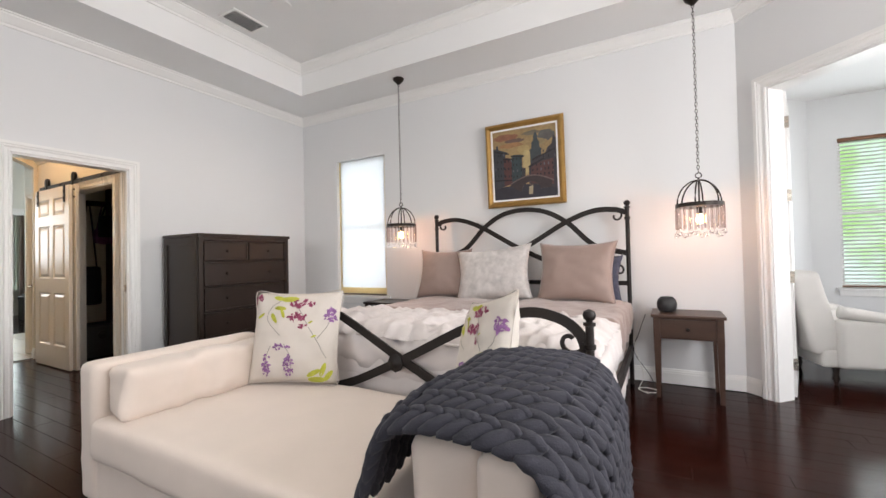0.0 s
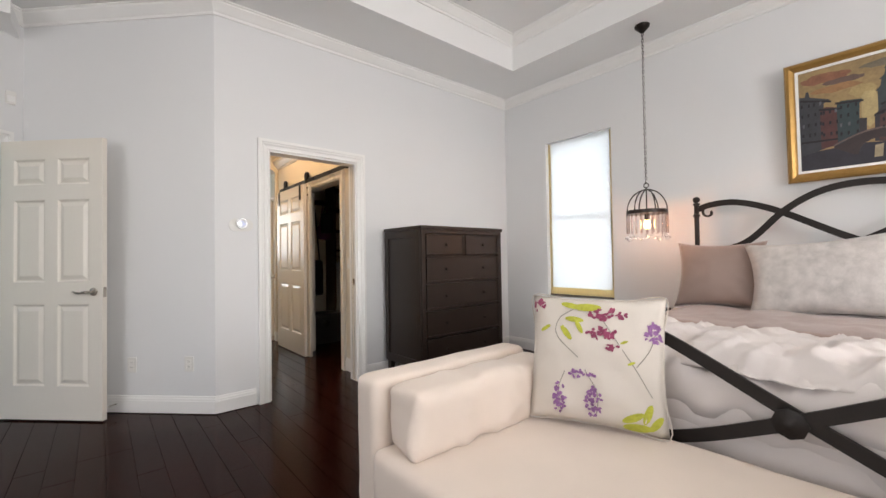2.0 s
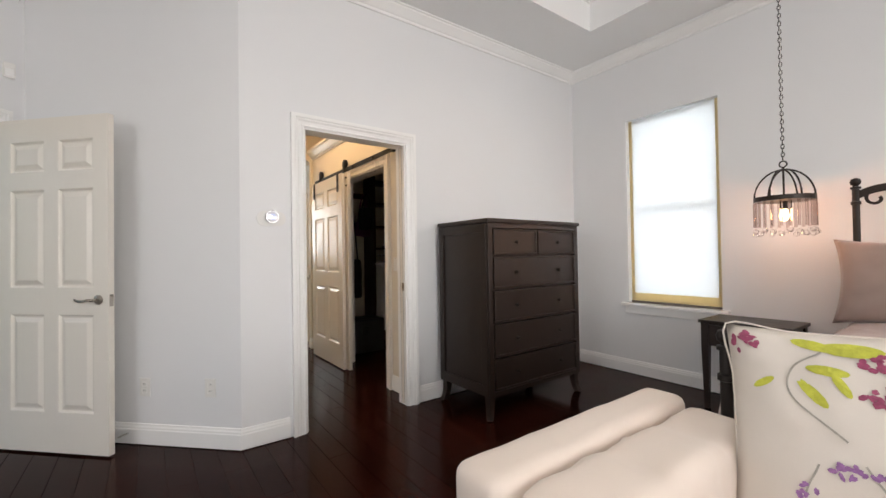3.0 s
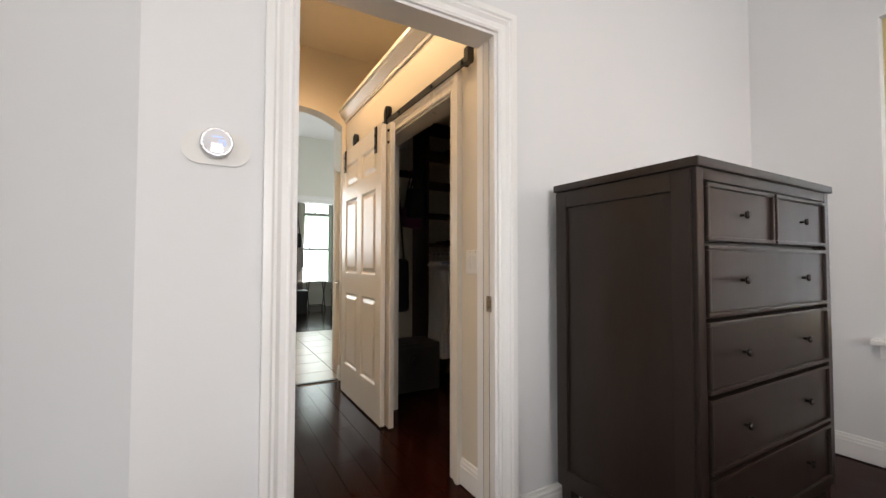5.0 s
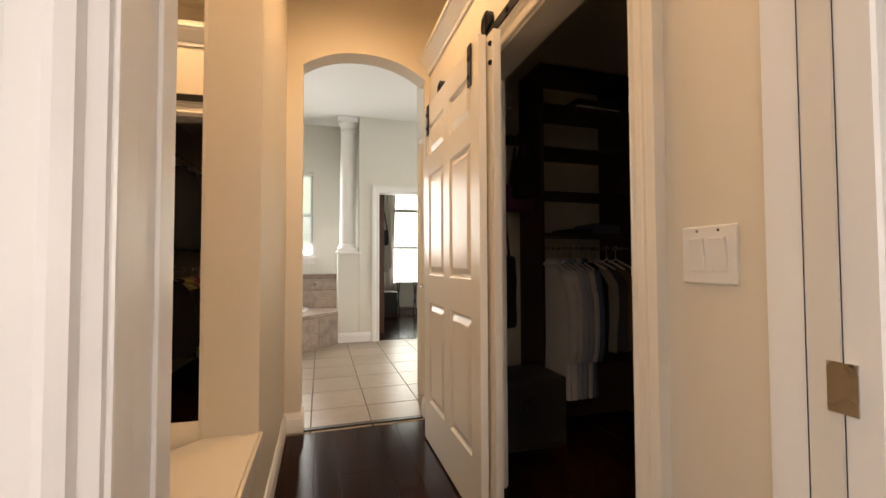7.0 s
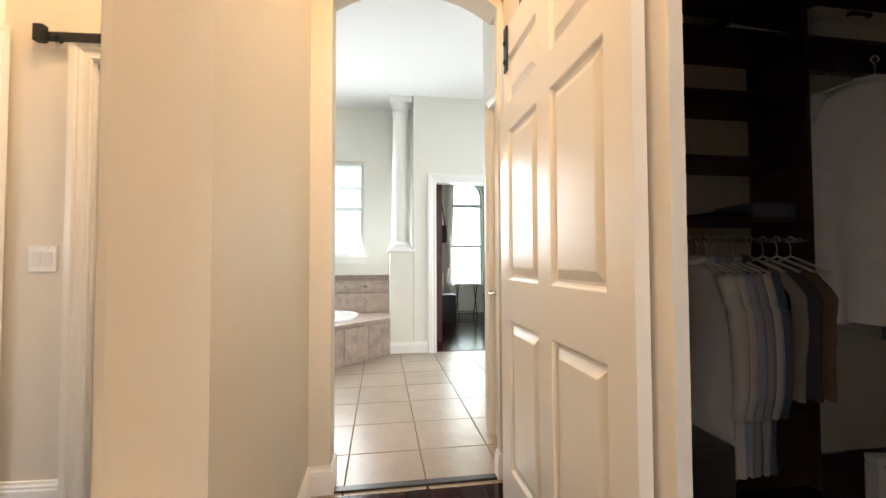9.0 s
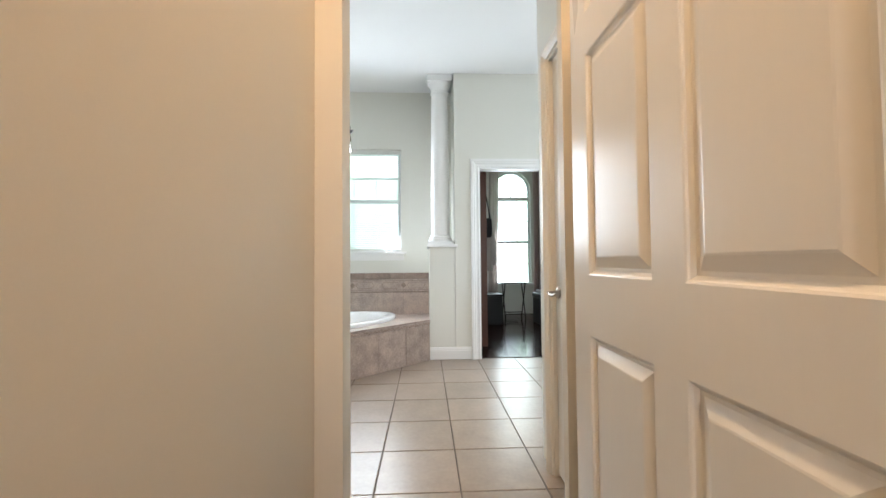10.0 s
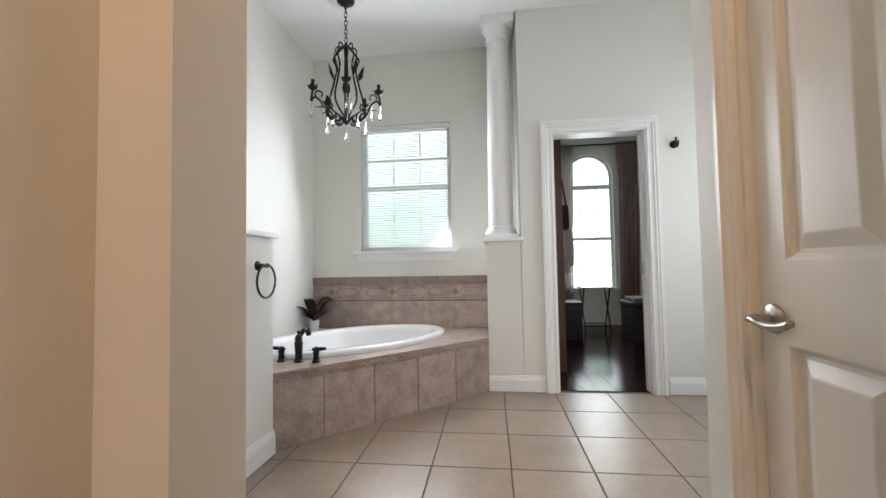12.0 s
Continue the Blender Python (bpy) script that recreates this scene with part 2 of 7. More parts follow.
def prism(poly, z0, z1, bm=None):
    b = bmesh.new()
    lo = [b.verts.new((x, y, z0)) for x, y in poly]
    hi = [b.verts.new((x, y, z1)) for x, y in poly]
    n = len(poly)
    b.faces.new(lo[::-1])
    b.faces.new(hi)
    for i in range(n):
        b.faces.new((lo[i], lo[(i + 1) % n], hi[(i + 1) % n], hi[i]))
    return merge(bm, b)


def smooth_path(pts, n=8):
    """Catmull-Rom through points."""
    out = []
    P = [Vector(p) for p in pts]
    P = [2 * P[0] - P[1]] + P + [2 * P[-1] - P[-2]]
    for i in range(1, len(P) - 2):
        for k in range(n):
            t = k / n
            a, b, c, d = P[i - 1], P[i], P[i + 1], P[i + 2]
            out.append(0.5 * ((2 * b) + (c - a) * t + (2 * a - 5 * b + 4 * c - d) * t * t + (3 * b - a - 3 * c + d) * t ** 3))
    out.append(P[-2])
    return out


def structure(name, bm, mat, label, category):
    return tagged(part(name, bm, mat), label, category, kind="structure")


def wall(name, p, q, thick, height, mat, label, holes=(), z0=0.0):
    """A wall from p to q, its thickness to the left of that direction; holes (s0, s1, z0, z1) along it. Returns the object and its frame."""
    p, q = Vector((*p, 0)), Vector((*q, 0))
    length = (q - p).length
    m = Matrix.Translation(p) @ Matrix.Rotation(math.atan2(q.y - p.y, q.x - p.x), 4, "Z")
    xs = sorted({0, length, *[h[0] for h in holes], *[h[1] for h in holes]})
    zs = sorted({z0, height, *[h[2] for h in holes], *[h[3] for h in holes]})
    b = bmesh.new()

    def solid(i, k):
        if not (0 <= i < len(xs) - 1 and 0 <= k < len(zs) - 1):
            return False
        x, z = (xs[i] + xs[i + 1]) / 2, (zs[k] + zs[k + 1]) / 2
        return not any(h[0] < x < h[1] and h[2] < z < h[3] for h in holes)
    for i in range(len(xs) - 1):
        for k in range(len(zs) - 1):
            if not solid(i, k):
                continue
            a, c, e, f = xs[i], xs[i + 1], zs[k], zs[k + 1]
            quads = [((a, 0, e), (c, 0, e), (c, 0, f), (a, 0, f)), ((a, thick, e), (a, thick, f), (c, thick, f), (c, thick, e))]
            if not solid(i - 1, k):
                quads.append(((a, 0, e), (a, 0, f), (a, thick, f), (a, thick, e)))
            if not solid(i + 1, k):
                quads.append(((c, 0, e), (c, thick, e), (c, thick, f), (c, 0, f)))
            if not solid(i, k - 1):
                quads.append(((a, 0, e), (a, thick, e), (c, thick, e), (c, 0, e)))
            if not solid(i, k + 1):
                quads.append(((a, 0, f), (c, 0, f), (c, thick, f), (a, thick, f)))
            for qd in quads:
                b.faces.new([b.verts.new(v) for v in qd])
    bmesh.ops.remove_doubles(b, verts=b.verts, dist=1e-5)
    moved(b, m)
    return structure(name, b, mat, label, "wall"), m


CROWN = [(0, 0), (0.012, 0), (0.014, 0.02), (0.022, 0.026), (0.05, 0.06), (0.062, 0.075), (0.064, 0.088), (0.075, 0.092), (0.075, 0.102), (0, 0.102)]
BASE = [(0, 0), (0.016, 0), (0.016, 0.088), (0.013, 0.094), (0.013, 0.104), (0.009, 0.112), (0.007, 0.124), (0, 0.126)]
CASING = [(0, 0), (0, 0.016), (0.010, 0.02), (0.018, 0.016), (0.036, 0.018), (0.05, 0.026), (0.058, 0.024), (0.066, 0.03), (0.09, 0.03), (0.09, 0)]


def mould(points, section, bm=None, close=False):
    """A moulding along level points in mitred lengths; the section's first number is out from the wall, to the left of the way."""
    b = bmesh.new()
    pts = [Vector(p) for p in points]
    n = len(pts)
    rings = []
    for i, p in enumerate(pts):
        d0 = (pts[i] - pts[i - 1]).normalized() if (i or close) else None
        d1 = (pts[(i + 1) % n] - pts[i]).normalized() if (i < n - 1 or close) else None
        d0, d1 = d0 or d1, d1 or d0
        n0, n1 = Vector((-d0.y, d0.x, 0)), Vector((-d1.y, d1.x, 0))
        mid = (n0 + n1) / max(1 + n0.dot(n1), 0.3)
        rings.append([b.verts.new(p + mid * o + Vector((0, 0, z))) for o, z in section])
    for i in range(n if close else n - 1):
        a, c = rings[i], rings[(i + 1) % n]
        for k in range(len(section)):
            b.faces.new((a[k], a[(k + 1) % len(section)], c[(k + 1) % len(section)], c[k]))
    if not close:
        b.faces.new(rings[0][::-1])
        b.faces.new(rings[-1])
    return merge(bm, b)


def casing(m, s0, s1, top, side=-1, width=0.09, sill=None, bm=None):
    """A moulded casing round an opening of a wall frame m; side -1 stands proud of the wall's front."""
    b = bmesh.new()
    k = width / 0.09
    z0 = 0 if sill is None else sill
    path = [(s0, z0), (s0, top), (s1, top), (s1, z0)]
    rings = []
    for i, (s, z) in enumerate(path):
        ox = (-1, -1, 1, 1)[i]
        oz = (0, 1, 1, 0)[i]
        rings.append([b.verts.new((s + ox * a * k, side * c, z + oz * a * k)) for a, c in CASING])
    for a, c in zip(rings, rings[1:]):
        for j in range(len(CASING)):
            b.faces.new((a[j], a[(j + 1) % len(CASING)], c[(j + 1) % len(CASING)], c[j]))
    b.faces.new(rings[0])
    b.faces.new(rings[-1][::-1])
    moved(b, m)
    return merge(bm, b)


# ---- structure: bedroom ----
XW, YW, H, TRAY = -4.33, 4.50, 3.11, 3.46
CB = (XW, 1.19)
DF = (-5.45, 0.07)
EJ = (DF[0] + 1.15 * 0.7071, DF[1] - 1.15 * 0.7071)
BE = (0.64, YW)
FE = (BE[0] + 1.95 * 0.7071, BE[1] - 1.95 * 0.7071)
TH = 0.15
TW_ = 0.115

_, M_DOOR = wall("wall_west", (XW, CB[1]), (XW, YW), TW_, H, WALL, "pale grey painted wall with the doorway to the hall", [(0.384, 1.184, 0, 2.04)])
_, M_BED = wall("wall_north", (XW - TH, YW), (BE[0] + 0.06, YW), TH, H, WALL, "pale grey painted wall behind the bed", [(0.76, 1.55, 0.68, 2.435)])
_, M_DIAG = wall("wall_diagonal", DF, CB, TH, H, WALL, "pale grey painted angled wall with outlets")
_, M_ENTRY = wall("wall_entry", EJ, DF, TH, H, WALL, "pale grey painted wall with the entry doorway", [(0.15, 0.98, 0, 2.06)])
_, M_FR = wall("wall_sitting", BE, FE, TH, H, WALL, "pale grey painted angled wall with the wide opening to the sitting room", [(0.225, 1.82, 0, 2.39)])
wall("wall_entry_side", (EJ[0], -3.0), EJ, TH, H, WALL, "pale grey painted wall")
wall("wall_south", (2.5, -3.0), (EJ[0] - TH, -3.0), TH, H, WALL, "pale grey painted wall with a wide window", [(2.2, 4.8, 0.85, 2.65)])
# out of view; its opening is invented to go with the east fill lamp
wall("wall_east", (2.5, FE[1]), (2.5, -3.0), TH, H, WALL, "pale grey painted wall with an unseen opening added for the east fill light", [(0.52, 2.72, 0.85, 2.65)])
wall("wall_east_return", FE, (2.5 + TH, FE[1]), TH, H, WALL, "pale grey painted wall")

# tray ceiling
TX0, TX1, TY0, TY1 = -3.68, 1.7, -2.3, 3.89
b = bmesh.new()
outer = [(-6.2, -3.2), (2.7, -3.2), (2.7, 4.7), (-6.2, 4.7)]
inner = [(TX0, TY0), (TX1, TY0), (TX1, TY1), (TX0, TY1)]
vo = [b.verts.new((*p, H)) for p in outer]
vi = [b.verts.new((*p, H)) for p in inner]
vt = [b.verts.new((*p, TRAY)) for p in inner]
ut = [b.verts.new((*p, TRAY + 0.12)) for p in outer]
for i in range(4):
    j = (i + 1) % 4
    b.faces.new((vo[i], vo[j], vi[j], vi[i]))
    b.faces.new((vi[i], vi[j], vt[j], vt[i]))
    b.faces.new((vo[i], vo[j], ut[j], ut[i]))
b.faces.new(vt)
b.faces.new(ut)
structure("ceiling", b, CEIL, "white painted tray ceiling with a lower border", "ceiling")
structure("trim_tray_crown", mould([(x, y, TRAY - 0.104) for x, y in inner], CROWN, close=True), TRIM, "white crown moulding in the ceiling tray", "moulding")
ROOM = [(2.5, FE[1]), FE, BE, (XW, YW), CB, DF, EJ, (EJ[0], -3.0), (2.5, -3.0)]
structure("trim_crown", mould([(x, y, H - 0.104) for x, y in ROOM], CROWN, close=True), TRIM, "white crown moulding under the ceiling", "moulding")


def along(m, s):
    v = m @ Vector((s, 0, 0))
    return v.x, v.y


def baseboard(name, pts, label="white moulded baseboard"):
    return structure(name, mould([(*p, 0.006) for p in pts], BASE), TRIM, label, "baseboard")


baseboard("baseboard_north", [along(M_FR, 0.125), BE, (XW, YW), (XW, 2.455)])
baseboard("baseboard_west", [(XW, 1.475), CB, DF, along(M_ENTRY, 1.085)])


def jamb(name, m, s0, s1, top, thick, label, sides=(-1, 1), width=0.09, mat=None, extra=None):
    """Lining and casings of a doorway as one piece of the setting."""
    root = thing(name, label, "door frame", kind="structure")
    b = box(s0 - 0.001, s0 + 0.018, -0.004, thick + 0.004, 0, top)
    b = box(s1 - 0.018, s1 + 0.001, -0.004, thick + 0.004, 0, top, bm=b)
    b = box(s0 + 0.018, s1 - 0.018, -0.004, thick + 0.004, top - 0.018, top + 0.001, bm=b)
    part("lining", moved(b, m), mat or TRIM, root)
    for s in sides:
        mm = m if s < 0 else m @ Matrix.Translation((0, thick, 0))
        part("casing", casing(mm, s0 + 0.006, s1 - 0.006, top - 0.006, s, width), mat or TRIM, root)
    return root


J1 = jamb("door_1", M_DOOR, 0.384, 1.184, 2.04, TW_, "white moulded doorway casing with pocket door slot", width=0.085)
for a_, c_ in ((0.002, 0.034), (0.078, 0.113)):
    part("door_stop_strip", moved(box(0.401, 0.406, a_, c_, 0.002, 2.02, 0.0025), M_DOOR), TRIM, J1)
for a_ in (0.033, 0.074):
    part("pocket_slot", moved(box(1.165, 1.1668, a_ - 0.0005, a_ + 0.0005, 0, 2.02), M_DOOR), GAP, J1, "dark slot of the pocket door")
part("pocket_door_edge", moved(box(1.1655, 1.1675, 0.036, 0.071, 0.01, 2.02), M_DOOR), DOOR, J1, "cream edge of the pocket door")
part("strike_plate", moved(box(1.163, 1.1665, 0.018, 0.05, 0.888, 0.952), M_DOOR), NICKEL, J1, "nickel strike plate")
jamb("door_2", M_ENTRY, 0.15, 0.98, 2.06, TH, "white moulded casing of the entry doorway")
J3 = jamb("door_3", M_FR, 0.225, 1.82, 2.39, TH, "white moulded casing of the wide opening")

# ---- structure: hall, closet, bath, dressing room ----
XA, XB, XF, XT = -6.78, -6.93, -9.63, -10.15
HL, HR = 1.51, 2.46
AL, AR, XJ = 1.61, 2.425, -6.83
HH, BH = 3.05, 3.07
NX0, NX1 = -5.665, -4.66
_, M_HL = wall("wall_hall_south", (XB, HL), (XW - TW_, HL), -0.10, HH, CREAM, "warm cream painted hall wall with a mirror recess",
               [(NX0 - XB, NX1 - XB, 0.43, HH)])
wall("wall_hall_recess_side", (NX0, HL - 0.10), (NX0, 1.30), -0.1, HH, CREAM, "cream painted side of the mirror recess")
_, M_MIR = wall("wall_hall_recess_back", (-5.005, 0.625), (NX0, 1.325), 0.1, HH, CREAM, "cream painted angled back of the mirror recess")
wall("wall_hall_recess_east", (NX1, HL - 0.105), (-5.02, 0.69), 0.05, HH, CREAM, "cream painted side of the mirror recess")
_, M_HR = wall("wall_hall_north", (XA, HR), (XW - TW_, HR), 0.12, 2.42, CREAM, "warm cream painted hall wall with the closet opening", [(0.94, 1.962, 0, 1.99)])
wall("wall_hall_ledge_back", (XA, HR + 0.7), (XW - TW_, HR + 0.7), 0.1, HH, CREAM, "cream painted wall behind the high ledge", z0=2.51)
structure("trim_hall_crown", mould([(XW - TW_, HR, 2.405), (XA, HR, 2.405)], [(a, z) for a, z in CROWN]), TRIM, "cream crown moulding along the hall ledge", "moulding")
structure("trim_hall_ledge", box(XA, XW - TW_, HR - 0.07, HR + 0.7, 2.51, 2.53), CREAM, "high plaster ledge over the closet", "ledge")
structure("ceiling_hall", box(XA, XW - TW_, 1.15, HR + 0.8, HH, HH + 0.1), CREAM, "cream painted hall ceiling", "ceiling")

# wall with the segmental arch
b = bmesh.new()
ya, yb, zs_, rise = AL, AR, 2.37, 0.125
arc = []
for k in range(25):
    y = ya + (yb - ya) * k / 24
    u = 2 * k / 24 - 1
    arc.append((y, zs_ + rise * (1 - abs(u) ** 2.3)))
box(XB, XA, 1.1, ya, 0, BH, bm=b)
box(XJ, XA, yb, 3.3, 0, BH, bm=b)
box(XB, XJ, yb, 2.53, zs_, BH, bm=b)
for (y0, z0), (y1, z1) in zip(arc, arc[1:]):
    lo = [b.verts.new((x, y, z)) for x, y, z in ((XA, y0, z0), (XA, y1, z1), (XB, y1, z1), (XB, y0, z0))]
    hi = [b.verts.new((x, y, BH)) for x, y in ((XA, y0), (XA, y1), (XB, y1), (XB, y0))]
    b.faces.new(lo)
    b.faces.new((lo[0], lo[1], hi[1], hi[0]))
    b.faces.new((lo[2], lo[3], hi[3], hi[2]))
bmesh.ops.remove_doubles(b, verts=b.verts, dist=1e-5)
structure("wall_arch", b, CREAM, "cream painted wall with a low segmental archway", "wall")

baseboard("baseboard_hall_south", [(XB, AL), (XA, AL), (XA, HL), (XW - TW_, HL)])
baseboard("baseboard_hall_north", [(XW - TW_, HR), (XA + 2.05, HR)])
baseboard("baseboard_arch", [(XA + 0.845, HR), (XA, HR), (XA, AR), (XJ, AR)])
jamb("door_4", M_HR, 0.94, 1.962, 1.99, 0.12, "cream moulded casing of the closet opening", mat=DOOR)

CX0, CX1, CY1 = -6.77, -4.50, 5.0
wall("wall_closet_north", (CX0, CY1), (CX1, CY1), 0.1, 2.75, CREAM, "cream painted closet wall")
wall("wall_closet_west", (CX0, HR + 0.12), (CX0, CY1 + 0.1), 0.05, 2.7, CREAM, "cream painted closet wall")
wall("wall_closet_east", (CX1, CY1 + 0.1), (CX1, HR + 0.12), 0.08, 2.75, CREAM, "cream painted closet wall")
structure("ceiling_closet", box(CX0, CX1, HR + 0.12, CY1, 2.47, 2.5), CREAM, "cream painted closet ceiling", "ceiling")

_, M_D3 = wall("wall_bath_west", (XF, 2.225), (XF, 4.5), 0.14, BH, BATH, "pale cream painted bathroom wall with the dressing-room doorway", [(0.255, 0.975, 0, 2.05)])
jamb("door_5", M_D3, 0.255, 0.975, 2.05, 0.14, "white moulded casing of the dressing-room doorway")
wall("wall_bath_alcove_side", (XT, 2.225), (XF - 0.14, 2.225), 0.12, BH, BATH, "pale cream painted wall")
_, M_BW = wall("wall_bath_window", (XT, 0.14), (XT, 2.36), 0.15, BH, BATH, "pale cream painted wall with the bath window", [(0.60, 1.485, 1.155, 2.375)])
wall("wall_bath_south", (XB, 0.14), (XT, 0.14), -0.12, BH, BATH, "pale cream painted bathroom wall")
wall("wall_bath_hall", (XB - 0.001, 0.14), (XB - 0.001, 1.1), -0.12, BH, BATH, "pale cream painted bathroom wall")
_, M_LIN = wall("wall_bath_linen", (-7.37, 2.53), (XJ, 2.53), 0.12, BH, BATH, "pale cream painted wall with the narrow linen closet door", [(0.085, 0.49, 0, 2.05)])
wall("wall_bath_linen_back", (-7.37, 3.2), (XJ, 3.2), 0.1, BH, BATH, "pale cream painted wall")
wall("wall_bath_east", (-7.37, 4.5), (-7.37, 2.53), -0.1, BH, BATH, "pale cream painted bathroom wall")
# bare opening out of view, invented for the bathroom's side fill lamp
wall("wall_bath_north", (XF, 4.5), (-7.27, 4.5), 0.12, BH, BATH, "pale cream painted bathroom wall with an unseen opening added for the side fill light", [(0.4, 1.65, 1.0, 2.2)])
structure("ceiling_bath", box(XT - 0.2, XB, 0.0, 4.6, BH, BH + 0.1), CEIL, "white painted bathroom ceiling", "ceiling")
jamb("door_6", M_LIN, 0.085, 0.49, 2.05, 0.12, width=0.05, label= "cream moulded casing of the linen closet", sides=(-1,), mat=DOOR)
baseboard("baseboard_bath", [(XF, 4.5), (XF, 3.30)])
baseboard("baseboard_bath_door", [(XF, 2.39), (XF, 1.95)])
structure("wall_bath_half", box(XT, XF - 0.002, 1.95, 2.222, 0, 1.19), BATH, "pale cream painted half wall beside the tub", "half wall")
structure("trim_half_wall_cap", box(XT, XF + 0.03, 1.925, 2.25, 1.19, 1.222, 0.008), TRIM, "white ledge capping the half wall", "ledge")
structure("wall_bath_pony", box(-8.46, -8.20, 0.14, 0.79, 0, 1.17), BATH, "cream painted pony wall at the end of the tub", "half wall")
structure("trim_pony_cap", box(-8.49, -8.165, 0.14, 0.82, 1.17, 1.205, 0.008), TRIM, "white moulded cap on the pony wall", "ledge")
baseboard("baseboard_pony", [(-8.20, 0.14), (-8.20, 0.79), (-8.46, 0.79)][::-1])

DW = -13.25
wall("wall_dressing_south", (XF - 0.14, 2.345), (DW, 2.345), -0.1, BH, BATH, "cream painted dressing room wall")
wall("wall_dressing_north", (DW, 4.6), (XF - 0.14, 4.6), 0.1, BH, BATH, "cream painted dressing room wall")
_, M_DW = wall("wall_dressing_west", (DW, 2.25), (DW, 4.7), 0.15, BH, BATH, "taupe painted wall with the arched window", [(0.99, 1.74, 0.6, 2.81)])
structure("ceiling_dressing", box(DW - 0.15, XF - 0.14, 2.2, 4.7, BH, BH + 0.1), CEIL, "white painted dressing room ceiling", "ceiling")

# sitting room beyond the wide opening
wall("wall_sitting_west", (0.70, YW + TH), (0.70, 6.45), 0.1, H, WALL, "pale grey sitting room wall")
_, M_SB = wall("wall_sitting_bay", (0.70, 6.42), (1.78, 7.5), 0.15, H, WALL, "pale grey bay wall with a narrow window", [(0.45, 1.2, 0.63, 2.56)])
_, M_SN = wall("wall_sitting_north", (1.7, 7.5), (4.6, 7.5), 0.15, H, WALL, "pale grey sitting room wall with a window", [(0.37, 1.37, 0.63, 2.56)])
wall("wall_sitting_east", (4.5, 7.6), (4.5, 2.9), 0.1, H, WALL, "pale grey sitting room wall", [(1.0, 3.4, 0.6, 2.3)])
wall("wall_sitting_south", (4.6, 3.0), (2.5 + TH, 3.0), 0.1, H, WALL, "pale grey sitting room wall")
structure("ceiling_sitting", box(0.4, 4.6, 2.9, 7.7, H, H + 0.1), CEIL, "white painted sitting room ceiling", "ceiling")
structure("ceiling_entry", box(-8.4, -5.0, -3.2, 0.05, 2.9, 3.0), CEIL, "white painted entry ceiling", "ceiling")

# ground and floors
structure("ground", box(-60, 60, -60, 60, -0.4, -0.3), material("lawn", (0.06, 0.10, 0.03), 0.9, vary=0.25, scale=0.6, fine=12), "green lawn outside the house", "ground")
FLOOR = structure("floor", box(XA - 0.03, 4.7, -3.2, 7.7, -0.12, -0.004), GAP, "dark red-brown hardwood plank floor", "floor")
FLOOR_D = structure("floor_dressing", box(DW, XF - 0.07, 2.2, 4.7, -0.12, -0.004), GAP, "dark hardwood plank floor of the dressing room", "floor")
FLOOR_B = structure("floor_bath", box(-10.3, XA - 0.03, 0.0, 4.6, -0.12, -0.0045), GROUT, "beige square ceramic tile floor", "floor")
structure("trim_threshold", box(XA - 0.045, XA + 0.0, AL, AR, 0.0, 0.011, 0.004), ESPRESSO, "dark wood threshold strip under the arch", "threshold")

# ---- windows ----
SHADE = bpy.data.materials.new("translucent_shade_cloth")
SHADE.use_nodes = True
nt = SHADE.node_tree
pb = nt.nodes["Principled BSDF"]
pb.inputs["Base Color"].default_value = (0.8, 0.8, 0.78, 1)
pb.inputs["Roughness"].default_value = 0.9
tr = nt.nodes.new("ShaderNodeBsdfTranslucent")
tr.inputs[0].default_value = (0.85, 0.86, 0.88, 1)
mx = nt.nodes.new("ShaderNodeMixShader")
mx.inputs[0].default_value = 0.6
wv = nt.nodes.new("ShaderNodeTexNoise")
wv.inputs["Scale"].default_value = 300
bp = nt.nodes.new("ShaderNodeBump")
bp.inputs["Strength"].default_value = 0.1
nt.links.new(wv.outputs["Fac"], bp.inputs["Height"])
nt.links.new(bp.outputs[0], pb.inputs["Normal"])
nt.links.new(pb.outputs[0], mx.inputs[1])
nt.links.new(tr.outputs[0], mx.inputs[2])
nt.links.new(mx.outputs[0], nt.nodes["Material Output"].inputs["Surface"])


def sheer(name, colour, mix):
    m = SHADE.copy()
    m.name = name
    m.node_tree.nodes["Principled BSDF"].inputs["Base Color"].default_value = (*colour, 1)
    m.node_tree.nodes["Translucent BSDF"].inputs[0].default_value = (*colour, 1)
    m.node_tree.nodes["Mix Shader"].inputs[0].default_value = mix
    return m


HEM = sheer("yellow_shade_hem", (0.78, 0.66, 0.40), 0.45)
CURTAIN = sheer("taupe_curtain_cloth", (0.60, 0.49, 0.45), 0.6)
SHEER = sheer("pale_sheer_cloth", (0.75, 0.68, 0.64), 0.5)
SLAT = sheer("white_blind_slat", (0.88, 0.89, 0.90), 0.6)
WOODSLAT = material("brown_blind_rail", (0.20, 0.09, 0.045), 0.45, vary=0.15, scale=10)


